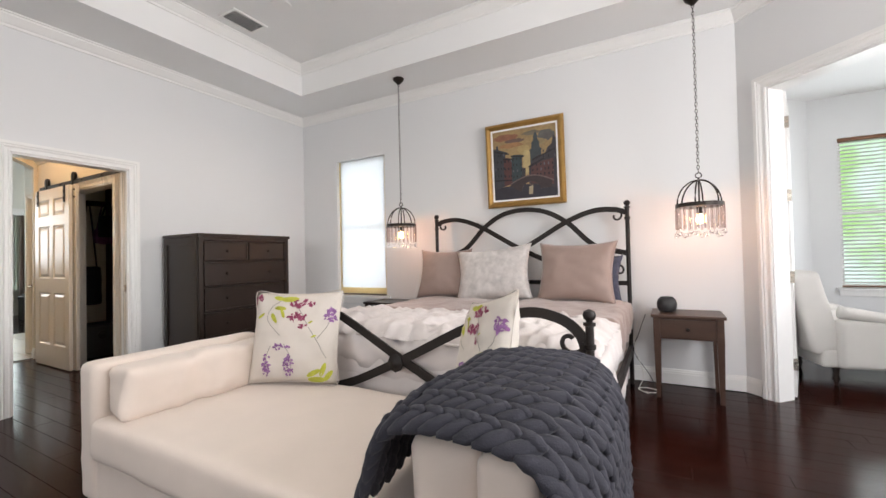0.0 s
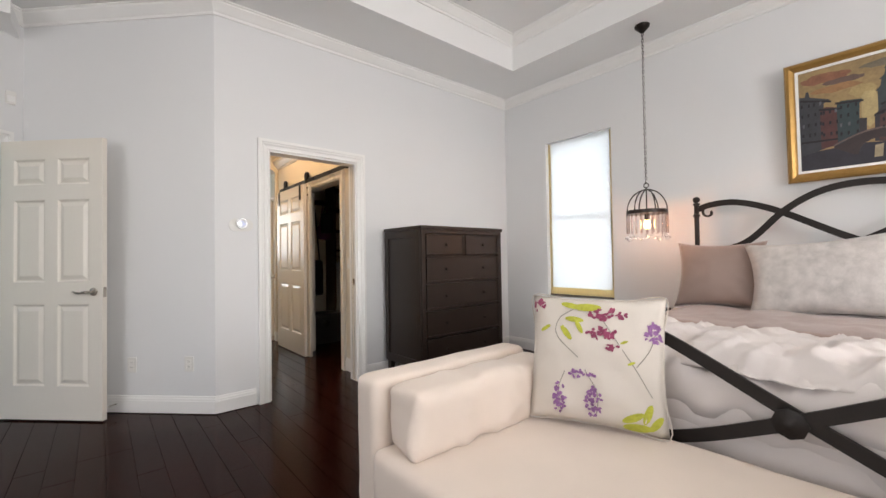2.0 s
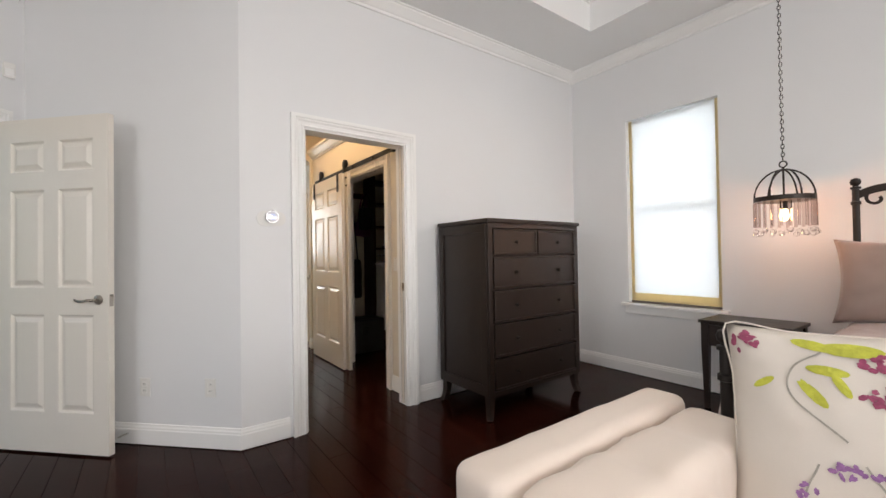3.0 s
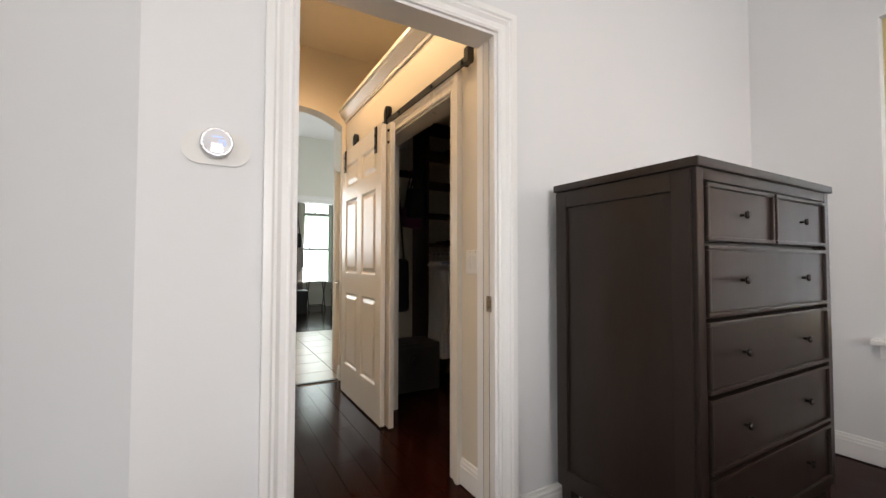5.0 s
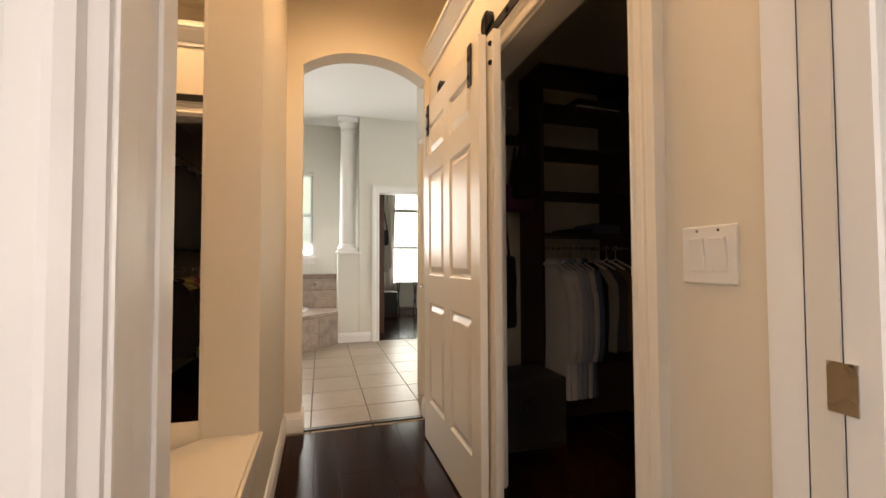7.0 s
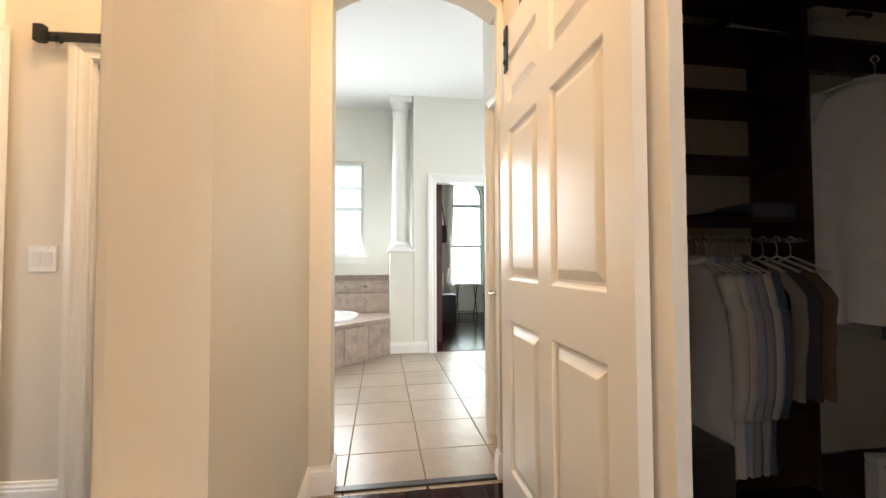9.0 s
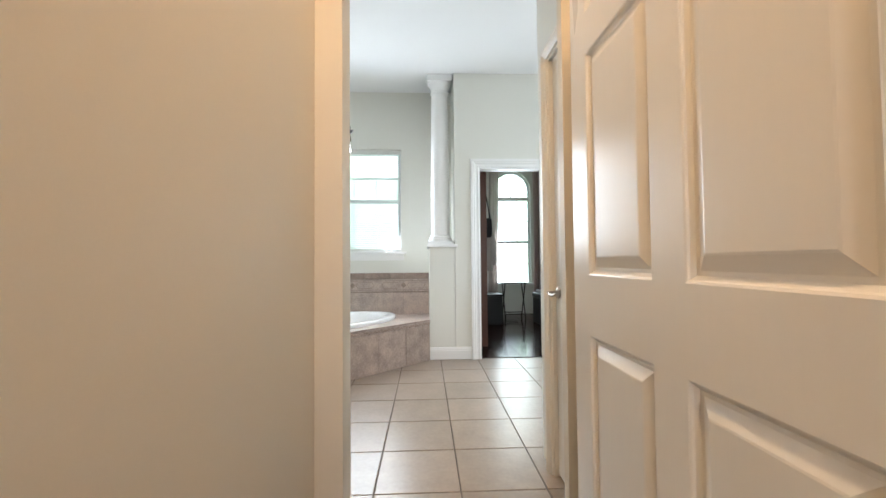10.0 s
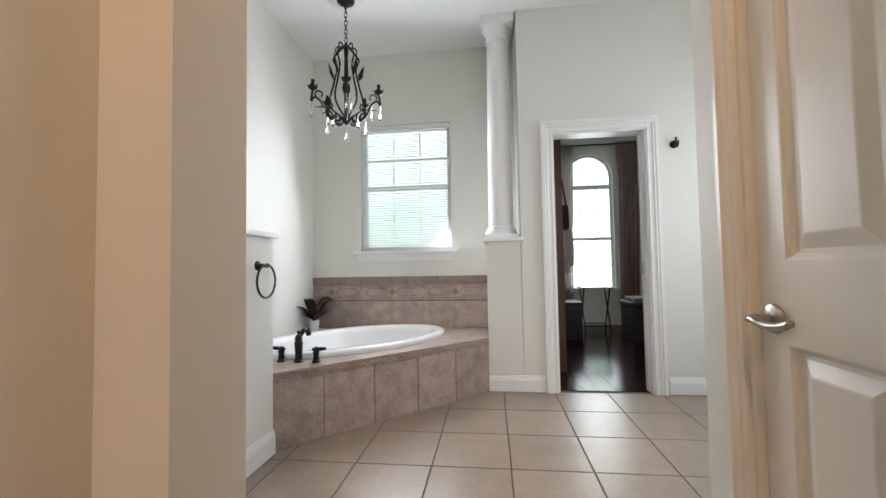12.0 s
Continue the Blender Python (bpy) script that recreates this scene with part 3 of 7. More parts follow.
def backdrop_material(name, low, high, strength):
    m = bpy.data.materials.new(name)
    m.use_nodes = True
    t = m.node_tree
    e = t.nodes.new("ShaderNodeEmission")
    n = t.nodes.new("ShaderNodeTexNoise")
    n.inputs["Scale"].default_value, n.inputs["Detail"].default_value = 1.1, 3
    g = t.nodes.new("ShaderNodeNewGeometry")
    c = t.nodes.new("ShaderNodeMix")
    c.data_type = "RGBA"
    c.inputs[6].default_value, c.inputs[7].default_value = (*low, 1), (*high, 1)
    k = t.nodes.new("ShaderNodeMapRange")
    k.inputs["From Min"].default_value, k.inputs["From Max"].default_value = 0.42, 0.62
    t.links.new(g.outputs["Position"], n.inputs["Vector"])
    t.links.new(n.outputs["Fac"], k.inputs["Value"])
    t.links.new(k.outputs[0], c.inputs[0])
    t.links.new(c.outputs[2], e.inputs[0])
    e.inputs[1].default_value = strength
    t.links.new(e.outputs[0], t.nodes["Material Output"].inputs["Surface"])
    return m


OUT_BATH = backdrop_material("bright_garden_west", (0.60, 0.86, 0.62), (0.84, 0.94, 1.0), 3.4)
OUT_SIT = backdrop_material("bright_garden_north", (0.38, 0.66, 0.22), (0.75, 0.92, 0.88), 1.3)
structure("backdrop_west", box(-18.05, -18, -4, 10, -0.3, 6), OUT_BATH, "bright hazy garden beyond the windows", "backdrop")
structure("backdrop_north", box(-3, 9, 12, 12.05, -0.3, 6), OUT_SIT, "bright green garden beyond the windows", "backdrop")


def sash_window(name, m, s0, s1, z0, z1, thick, label, cols=3, rows=2, slats=0, sill=True, slat_mat=None, apron=True, bars=True):
    """A two-sash window set in a wall opening, with muntins, blind slats and a sill with its apron."""
    root = thing(name, label, "window", kind="structure")
    y = thick - 0.05
    f = 0.045

    def put(nm, bm, mat):
        return part(nm, moved(bm, m), mat, root)
    b = box(s0, s0 + f, y - 0.03, y + 0.03, z0, z1)
    box(s1 - f, s1, y - 0.03, y + 0.03, z0, z1, bm=b)
    box(s0 + f, s1 - f, y - 0.03, y + 0.03, z1 - f, z1, bm=b)
    box(s0 + f, s1 - f, y - 0.03, y + 0.03, z0, z0 + f, bm=b)
    put("window_frame", b, TRIM)
    zm = (z0 + z1) / 2
    put("meeting_rail", box(s0 + f, s1 - f, y - 0.025, y + 0.025, zm - 0.016, zm + 0.016, 0.003), TRIM)
    if bars:
        for k in range(1, cols):
            x = s0 + f + (s1 - s0 - 2 * f) * k / cols
            put("muntin", box(x - 0.006, x + 0.006, y - 0.008, y + 0.012, z0 + f, z1 - f), TRIM)
        for a, c in ((z0 + f, zm), (zm, z1 - f)):
            for k in range(1, rows):
                z = a + (c - a) * k / rows
                put("muntin", box(s0 + f, s1 - f, y - 0.0085, y + 0.0125, z - 0.006, z + 0.006), TRIM)
    for a, c in ((z0 + f, zm - 0.022), (zm + 0.022, z1 - f)):
        pane = put("pane", box(s0 + f, s1 - f, y + 0.013, y + 0.017, a, c), GLASS)
        pane.visible_shadow = False
    if slats:
        put("blind_rail", box(s0 + 0.008, s1 - 0.008, 0.012, 0.06, z1 - 0.045, z1 - 0.002, 0.004), slat_mat or PLASTIC)
        put("blind_rail", box(s0 + 0.008, s1 - 0.008, 0.02, 0.05, z0 + 0.012, z0 + 0.03, 0.004), slat_mat or PLASTIC)
        step = (z1 - z0 - 0.08) / slats
        first = None
        for k in range(slats):
            z = z0 + 0.045 + step * (k + 0.5)
            if first is None:
                bb = bmesh.new()
                vs = [bb.verts.new((s0 + 0.01 if e == 0 else s1 - 0.01, 0.036 + u, w)) for e in (0, 1) for u, w in ((-0.009, -0.011), (0, 0.001), (0.009, 0.011))]
                bb.faces.new((vs[0], vs[3], vs[4], vs[1]))
                bb.faces.new((vs[1], vs[4], vs[5], vs[2]))
                first = part("slat", moved(bb, m), SLAT, root)
                first.location.z = z
            else:
                o = new("slat", first.data)
                o.parent = root
                o.location.z = z
    if sill:
        put("window_sill", box(s0 - 0.06, s1 + 0.06, -0.045, thick - 0.085, z0 - 0.03, z0, 0.006), TRIM)
        if apron:
            put("apron", box(s0 - 0.03, s1 + 0.03, -0.018, 0.0, z0 - 0.10, z0 - 0.03, 0.005), TRIM)
    return root


sash_window("window_1", M_BED, 0.76, 1.55, 0.68, 2.435, TH, "white sash window behind a translucent roller shade", bars=False)
shade = thing("roller_shade", "white translucent roller shade with yellow edge band and weighted hem", "window shade")
part("shade_cloth", moved(box(0.80, 1.515, 0.040, 0.043, 0.775, 2.43), M_BED), SHADE, shade)
for a, c in ((0.770, 0.80), (1.515, 1.543)):
    part("edge_band", moved(box(a, c, 0.0395, 0.0425, 0.775, 2.43), M_BED), HEM, shade, "yellow edge band")
part("hem_band", moved(box(0.770, 1.543, 0.0395, 0.0425, 0.70, 0.775), M_BED), HEM, shade, "yellow hem band")
part("hem_bar", moved(box(0.768, 1.545, 0.036, 0.048, 0.682, 0.70, 0.003), M_BED), material("grey_hem_bar", (0.22, 0.19, 0.17), 0.5), shade, "grey weighted hem bar")

sash_window("window_2", M_BW, 0.60, 1.485, 1.155, 2.375, 0.15, "white sash window with thin white blinds over the tub", cols=3, rows=2, slats=48)
sash_window("window_3", M_SN, 0.37, 1.37, 0.63, 2.56, 0.15, "sash window with brown-railed blinds in the sitting room", cols=1, rows=1, slats=38, slat_mat=WOODSLAT)
sash_window("window_4", M_SB, 0.45, 1.2, 0.63, 2.56, 0.15, "narrow bay window with brown-railed blinds", cols=1, rows=1, slats=38, slat_mat=WOODSLAT)

# arched window of the dressing room
aw = thing("window_5", "tall arched window in the dressing room", "window", kind="structure")
W5 = M_DW
b = bmesh.new()
rad = 0.375
cx, cz = 1.365, 2.435
pts = [(cx + rad * math.cos(a), cz + rad * math.sin(a)) for a in [math.pi * k / 20 for k in range(21)]]
for i in range(20):
    (xa_, za_), (xb_, zb_) = pts[i], pts[i + 1]
    for yv in (0.0, 0.15):
        b.faces.new([b.verts.new(v) for v in ((xa_, yv, za_), (xa_, yv, 2.812), (xb_, yv, 2.812), (xb_, yv, zb_))])
    b.faces.new([b.verts.new(v) for v in ((xa_, 0, za_), (xb_, 0, zb_), (xb_, 0.15, zb_), (xa_, 0.15, za_))])
part("arch_spandrel", moved(b, W5), BATH, aw)
arcpts = [Vector((cx + (rad - 0.02) * math.cos(math.pi * k / 20), 0.1, cz + (rad - 0.02) * math.sin(math.pi * k / 20))) for k in range(21)]
b = sweep([(cx + rad - 0.02, 0.1, 0.6)] + arcpts + [(cx - rad + 0.02, 0.1, 0.6)], [(-0.02, -0.02), (0.02, -0.02), (0.02, 0.02), (-0.02, 0.02)], up=(0, 1, 0))
part("window_frame", moved(b, W5), TRIM, aw)
part("transom_bar", moved(box(0.99, 1.74, 0.07, 0.13, 2.23, 2.30), W5), TRIM, aw)
part("meeting_rail", moved(box(0.99, 1.74, 0.075, 0.125, 1.38, 1.43), W5), TRIM, aw)
for x in (1.24, 1.49):
    part("muntin", moved(box(x - 0.005, x + 0.005, 0.09, 0.11, 0.6, 2.3), W5), TRIM, aw)
for z in (0.98, 1.82):
    part("muntin", moved(box(0.99, 1.74, 0.0905, 0.1095, z - 0.005, z + 0.005), W5), TRIM, aw)
for a in (60, 120):
    part("muntin", moved(tube([(cx, 0.1, 2.3), (cx + rad * math.cos(radians(a)), 0.1, cz + rad * math.sin(radians(a)))], 0.008), W5), TRIM, aw)
part("window_sill", moved(box(0.93, 1.80, -0.05, 0.06, 0.565, 0.6, 0.006), W5), TRIM, aw)

# ---- panelled doors ----


def panel_door(w, h, cols, rows, mat, name, label, category, m, thick=0.036, group=""):
    """A moulded door: its hinge edge at x = 0, its front at y = 0, raised panels on both faces."""
    root = thing(name, label, category, m, group)
    part("slab", box(0.0005, w - 0.0005, 0.0135, thick - 0.0135, 0.0005, h - 0.0005), mat, root)
    stile = 0.105 if cols > 1 else (0.078 if w < 0.4 else 0.095)
    pw = (w - stile * 2 - (cols - 1) * 0.1) / cols
    cells = []
    for c in range(cols):
        x0 = stile + c * (pw + 0.1)
        for z0, z1 in rows:
            cells.append((x0, x0 + pw, z0, z1))
    for face in (0, 1):
        b = bmesh.new()
        gx = sorted({0, w, *[c[0] for c in cells], *[c[1] for c in cells]})
        gz = sorted({0, h, *[c[2] for c in cells], *[c[3] for c in cells]})
        y = 0.0 if face == 0 else thick
        sgn = 1 if face == 0 else -1
        for i in range(len(gx) - 1):
            for k in range(len(gz) - 1):
                mxx, mzz = (gx[i] + gx[i + 1]) / 2, (gz[k] + gz[k + 1]) / 2
                if any(c[0] < mxx < c[1] and c[2] < mzz < c[3] for c in cells):
                    continue
                b.faces.new([b.verts.new(v) for v in ((gx[i], y, gz[k]), (gx[i + 1], y, gz[k]), (gx[i + 1], y, gz[k + 1]), (gx[i], y, gz[k + 1]))])
        e = y + sgn * 0.0145
        for q in (((0, y, 0), (0, e, 0), (0, e, h), (0, y, h)), ((w, y, 0), (w, e, 0), (w, e, h), (w, y, h)), ((0, y, 0), (w, y, 0), (w, e, 0), (0, e, 0)), ((0, y, h), (w, y, h), (w, e, h), (0, e, h))):
            b.faces.new([b.verts.new(v) for v in q])
        bmesh.ops.remove_doubles(b, verts=b.verts, dist=1e-5)
        part("stile_and_rail_face", b, mat, root)
        for x0, x1, z0, z1 in cells:
            b = bmesh.new()
            prof = [(0, 0), (0.004, 0.002), (0.006, 0.006), (0.013, 0.0125), (0.021, 0.0125), (0.026, 0.0105), (0.046, 0.002), (0.05, 0.0012)]
            rings = []
            for o, d in prof:
                yy = y + sgn * d
                rings.append([b.verts.new(v) for v in ((x0 + o, yy, z0 + o), (x1 - o, yy, z0 + o), (x1 - o, yy, z1 - o), (x0 + o, yy, z1 - o))])
            for a, c in zip(rings, rings[1:]):
                for i in range(4):
                    b.faces.new((a[i], a[(i + 1) % 4], c[(i + 1) % 4], c[i]))
            b.faces.new(rings[-1])
            part("panel", b, mat, root)
    return root


SIX = [(0.24, 0.83), (0.99, 1.59), (1.70, 1.89)]


def lever(parent, x, z, y, direction, out):
    """A lever handle: rose, neck and curved grip. out: -1 towards the front."""
    h = part("door_handle", lathe([(0.027, 0), (0.03, 0.004), (0.028, 0.01), (0.016, 0.014)], 20, m=Matrix.Translation((x, y, z)) @ Matrix.Rotation(radians(90 if out < 0 else -90), 4, "X")), NICKEL, parent, "satin nickel lever handle", smooth=True)
    pts = smooth_path([(x, y, z), (x, y + out * 0.045, z), (x + direction * 0.02, y + out * 0.055, z + 0.001), (x + direction * 0.06, y + out * 0.055, z - 0.006), (x + direction * 0.095, y + out * 0.052, z - 0.002), (x + direction * 0.115, y + out * 0.05, z + 0.006)], 5)
    part("grip", tube(pts, 0.0085, taper=lambda t: 1.15 - 0.35 * t), NICKEL, h, smooth="all")


ed = panel_door(0.81, 2.03, 2, SIX, DOOR, "entry_door", "open cream six-panel door standing against the angled wall", "door", pose(-5.277, -0.027, 0.012, 0, 0, 45))
lever(ed, 0.745, 0.92, 0.0, -1, -1)
part("latch_plate", box(0.8095, 0.8115, 0.006, 0.030, 0.88, 0.95), NICKEL, ed, "nickel latch plate")

bd = panel_door(0.92, 2.01, 2, SIX, DOOR, "barn_door", "cream six-panel door hung on a black sliding track", "door", pose(-6.475, 2.345, 0.012), thick=0.032)
bd2 = panel_door(0.92, 2.01, 2, SIX, DOOR, "barn_door", "cream six-panel sliding door stacked behind the front one", "door", pose(-6.42, 2.386, 0.012), thick=0.032)
for z in (1.88, 1.96):
    part("acorn_nut", lathe([(0.011, 0), (0.011, 0.006), (0.004, 0.012)], 8, m=Matrix.Translation((0.895, 0.0, z)) @ Matrix.Rotation(radians(90), 4, "X")), BLACK, bd2, "black acorn nut", smooth=True)
ld = panel_door(0.367, 2.02, 1, SIX, DOOR, "linen_door", "closed narrow cream three-panel door with nickel lever", "door", pose(-7.266, 2.545, 0.012))
lever(ld, 0.045, 0.875, 0.0, 1, -1)
fd = panel_door(0.74, 2.36, 1, [(0.26, 2.2)], TRIM, "french_door", "open white narrow door leaf seen on edge at the wide opening", "door", pose(0.945, 4.475, 0.012, 0, 0, 77))
for z in (0.25, 0.92, 1.55, 2.12):
    part("hinge", box(-0.008, 0.014, -0.012, 0.03, z - 0.045, z + 0.045, 0.002), NICKEL, fd, "nickel hinge")
dd = panel_door(0.7, 2.02, 1, [(0.26, 1.9)], TRIM, "dressing_pocket_door", "white door edge in the dressing-room doorway with steel pull", "door", pose(XF - 0.05, 3.165, 0.012, 0, 0, 90), thick=0.03)
part("edge_pull", box(-0.003, 0.001, 0.006, 0.024, 0.9, 0.99), NICKEL, dd, "steel edge pull")

# barn door track
track = thing("barn_door_track", "black steel sliding door rail with standoffs on the cream wall", "door track")
part("rail", box(-6.60, -4.60, 2.424, 2.431, 2.055, 2.098, 0.002), BLACK, track)
for x in (-6.45, -6.0, -5.45, -5.0, -4.68):
    part("standoff", lathe([(0.014, 0), (0.014, 0.036)], 12, m=Matrix.Translation((x, 2.424, 2.076)) @ Matrix.Rotation(radians(-90), 4, "X")), BLACK, track)
    part("bolt", lathe([(0.011, 0), (0.011, 0.008), (0.006, 0.010)], 6, m=Matrix.Translation((x, 2.424, 2.076)) @ Matrix.Rotation(radians(90), 4, "X")), BLACK, track)
part("end_stop", box(-4.64, -4.60, 2.408, 2.442, 2.05, 2.125, 0.004), BLACK, track)
for x in (0.10, 0.82):
    s = part("hanger_strap", box(x - 0.02, x + 0.02, -0.008, -0.001, 1.83, 2.012, 0.002), BLACK, bd, "black steel hanger strap")
    part("wheel", lathe([(0.03, -0.012), (0.048, -0.012), (0.048, -0.006), (0.036, -0.005), (0.036, 0.005), (0.048, 0.006), (0.048, 0.012), (0.03, 0.012)], 24, m=Matrix.Translation((x, 0.0825, 2.126)) @ Matrix.Rotation(radians(90), 4, "X")), BLACK, s, smooth=True)
    part("axle", tube([(x, 0.062, 2.126), (x, 0.104, 2.126)], 0.012), BLACK, s)
    part("hanger_plate", box(x - 0.022, x + 0.022, 0.062, 0.068, 1.98, 2.15, 0.002), BLACK, s)
    for z in (1.87, 1.95):
        part("bolt_head", lathe([(0.011, 0), (0.011, 0.006), (0.004, 0.009)], 6, m=Matrix.Translation((x, -0.007, z)) @ Matrix.Rotation(radians(90), 4, "X")), BLACK, s)

# ---- bedroom: chest of drawers ----
cd = thing("chest_of_drawers", "tall dark espresso wooden chest with six drawers and small knobs", "dresser", pose(-3.70, 2.655, 0))
DD, DWD, DH = 0.585, 1.02, 1.42
part("body", box(-DD, -0.045, 0.0, DWD, 0.16, DH - 0.03, 0.004), ESPRESSO, cd)
for a_, c_ in ((0.0, 0.042), (DWD - 0.042, DWD)):
    part("front_stile", box(-0.0455, 0.0, a_, c_, 0.16, DH - 0.03, 0.004), ESPRESSO, cd)
for a_, c_ in ((0.16, 0.192), (1.352, DH - 0.03)):
    part("front_rail", box(-0.0455, -0.001, 0.041, DWD - 0.041, a_, c_, 0.004), ESPRESSO, cd)
part("top", box(-DD - 0.004, 0.012, -0.012, DWD + 0.012, DH - 0.03, DH, 0.005), ESPRESSO, cd)
for yy, sg in ((-0.006, -1), (DWD + 0.006, 1)):
    b = bmesh.new()
    for x0, x1, z0, z1 in ((-DD + 0.01, -DD + 0.065, 0.17, DH - 0.04), (-0.075, -0.015, 0.17, DH - 0.04), (-DD + 0.065, -0.075, DH - 0.10, DH - 0.04), (-DD + 0.065, -0.075, 0.17, 0.24)):
        box(x0, x1, yy - 0.006, yy + 0.006, z0, z1, 0.002, bm=b)
    part("side_frame", b, ESPRESSO, cd)
rowsz = [(0.20, 0.42), (0.435, 0.665), (0.68, 0.905), (0.92, 1.145)]


def drawer(y0, y1, z0, z1, knobs):
    d = part("drawer", box(-0.046, -0.004, y0, y1, z0, z1, 0.005), ESPRESSO, cd)
    fr = bmesh.new()
    for a in ((y0, y1, z0, z0 + 0.014), (y0, y1, z1 - 0.014, z1), (y0, y0 + 0.014, z0 + 0.014, z1 - 0.014), (y1 - 0.014, y1, z0 + 0.014, z1 - 0.014)):
        box(-0.006, 0.007, *a, 0.004, bm=fr)
    part("cock_bead", fr, ESPRESSO, d)
    for y in knobs:
        part("knob", lathe([(0.005, 0), (0.005, 0.014), (0.013, 0.018), (0.014, 0.024), (0.009, 0.029)], 14, m=Matrix.Translation((-0.004, y, (z0 + z1) / 2)) @ Matrix.Rotation(radians(90), 4, "Y")), BRONZE, d, "small dark bronze knob", smooth=True)


for z0, z1 in rowsz:
    drawer(0.05, DWD - 0.05, z0, z1, (0.27, DWD - 0.27))
drawer(0.05, DWD / 2 - 0.008, 1.16, 1.345, (0.275,))
drawer(DWD / 2 + 0.008, DWD - 0.05, 1.16, 1.345, (DWD - 0.275,))
for x, y, sx, sy in ((-0.04, 0.03, 1, -1), (-0.04, DWD - 0.03, 1, 1), (-DD + 0.04, 0.03, -1, -1), (-DD + 0.04, DWD - 0.03, -1, 1)):
    part("leg", sweep(smooth_path([(x, y, 0.19), (x, y, 0.10), (x + sx * 0.012, y + sy * 0.012, 0.03), (x + sx * 0.028, y + sy * 0.028, 0.0)], 4), [(-0.026, -0.026), (0.026, -0.026), (0.026, 0.026), (-0.026, 0.026)], up=(0, 1, 0), taper=lambda t: 1.0 - 0.35 * t), ESPRESSO, cd)

# ---- bedroom: iron bed ----
bed = thing("iron_bed", "king bed with dark iron scrolled headboard and footboard", "bed", pose(-1.16, 4.36, 0))
BX = 0.965


def flat_bar(pts, n=8):
    """A flat bar bent in the plane of the board, its broad side to the front."""
    return ribbon(smooth_path(pts, n))


def ribbon(pts, half=0.023, deep=0.006):
    b = bmesh.new()
    rings = []
    n = len(pts)
    for i, p in enumerate(pts):
        d = (pts[min(i + 1, n - 1)] - pts[max(i - 1, 0)]).normalized()
        s = Vector((-d.z, 0, d.x)) * half
        o = Vector((0, deep, 0))
        rings.append([b.verts.new(p + v) for v in (s + o, s - o, -s - o, -s + o)])
    for a, c in zip(rings, rings[1:]):
        for k in range(4):
            b.faces.new((a[k], a[(k + 1) % 4], c[(k + 1) % 4], c[k]))
    b.faces.new(rings[0])
    b.faces.new(rings[-1])
    return b


def scroll(cx, cz, r, start, turn, y=0.0, n=22):
    return [Vector((cx + r * (1 - 0.72 * k / n) * math.cos(start + turn * k / n), y, cz + r * (1 - 0.72 * k / n) * math.sin(start + turn * k / n))) for k in range(n + 1)]


def post(x, y, top):
    p = part("post", lathe([(0.018, 0), (0.018, top - 0.06), (0.026, top - 0.058), (0.026, top - 0.045), (0.014, top - 0.042), (0.014, top - 0.036), (0.024, top - 0.028), (0.028, top - 0.012), (0.022, top + 0.004), (0.006, top + 0.012)], 16, m=Matrix.Translation((x, y, 0))), IRON, bed, smooth=True)
    for z in (top - 0.16, 0.30):
        part("collar", lathe([(0.018, 0), (0.025, 0.004), (0.025, 0.022), (0.018, 0.026)], 16, m=Matrix.Translation((x, y, z))), IRON, p, smooth=True)


for sx in (-1, 1):
    post(sx * BX, 0.0, 1.60)
    post(sx * BX, -2.11, 0.90)
    L = [(sx * BX, 0, 1.50), (sx * 0.86, 0, 1.535), (sx * 0.68, 0, 1.535), (sx * 0.44, 0, 1.45), (sx * 0.08, 0, 1.245), (-sx * 0.22, 0, 1.10), (-sx * 0.5, 0, 1.02)]
    part("curved_bar", flat_bar(L), IRON, bed)
    part("scroll", ribbon(scroll(sx * 0.875, 1.475, 0.055, math.pi / 2, sx * -5.2) if sx > 0 else scroll(sx * 0.875, 1.475, 0.055, math.pi / 2, 5.2), 0.008, 0.008), IRON, bed)
    part("scroll", ribbon(scroll(sx * 0.885, 0.99, 0.065, math.pi, sx * 5.2 if sx < 0 else -5.2), 0.008, 0.008), IRON, bed)
    F = [(-sx * 0.97, -2.11, 0.30), (-sx * 0.42, -2.122 if sx > 0 else -2.11, 0.42), (-0.03 * sx, -2.122 if sx > 0 else -2.11, 0.585), (sx * 0.42, -2.11, 0.81), (sx * 0.68, -2.11, 0.885), (sx * 0.83, -2.11, 0.87), (sx * 0.92, -2.11, 0.81), (sx * 0.955, -2.11, 0.72)]
    part("curved_bar", flat_bar(F), IRON, bed)
    part("scroll", ribbon(scroll(sx * 0.885, 0.77, 0.06, 0 if sx > 0 else math.pi, sx * -5.4, -2.11), 0.009, 0.008), IRON, bed)
    part("side_rail", box(sx * BX - 0.015, sx * BX + 0.015, -2.1, 0, 0.26, 0.34, 0.003), IRON, bed)
part("curved_bar", flat_bar([(-BX, 0.013, 1.12), (-0.64, 0.013, 1.215), (-0.40, 0.013, 1.44), (-0.2, 0.013, 1.56), (0.02, 0.013, 1.595), (0.24, 0.013, 1.56), (0.45, 0.013, 1.44), (0.68, 0.013, 1.225), (BX, 0.013, 1.14)]), IRON, bed)
part("cross_bar", box(-BX, BX, -0.012, 0.012, 0.86, 0.90, 0.003), IRON, bed)
part("rosette", lathe([(0.05, 0), (0.05, 0.006), (0.03, 0.012), (0.018, 0.022), (0.004, 0.026)], 8, m=Matrix.Translation((-0.03, -2.128, 0.585)) @ Matrix.Rotation(radians(90), 4, "X")), IRON, bed, "rusty forged rosette", smooth=True)


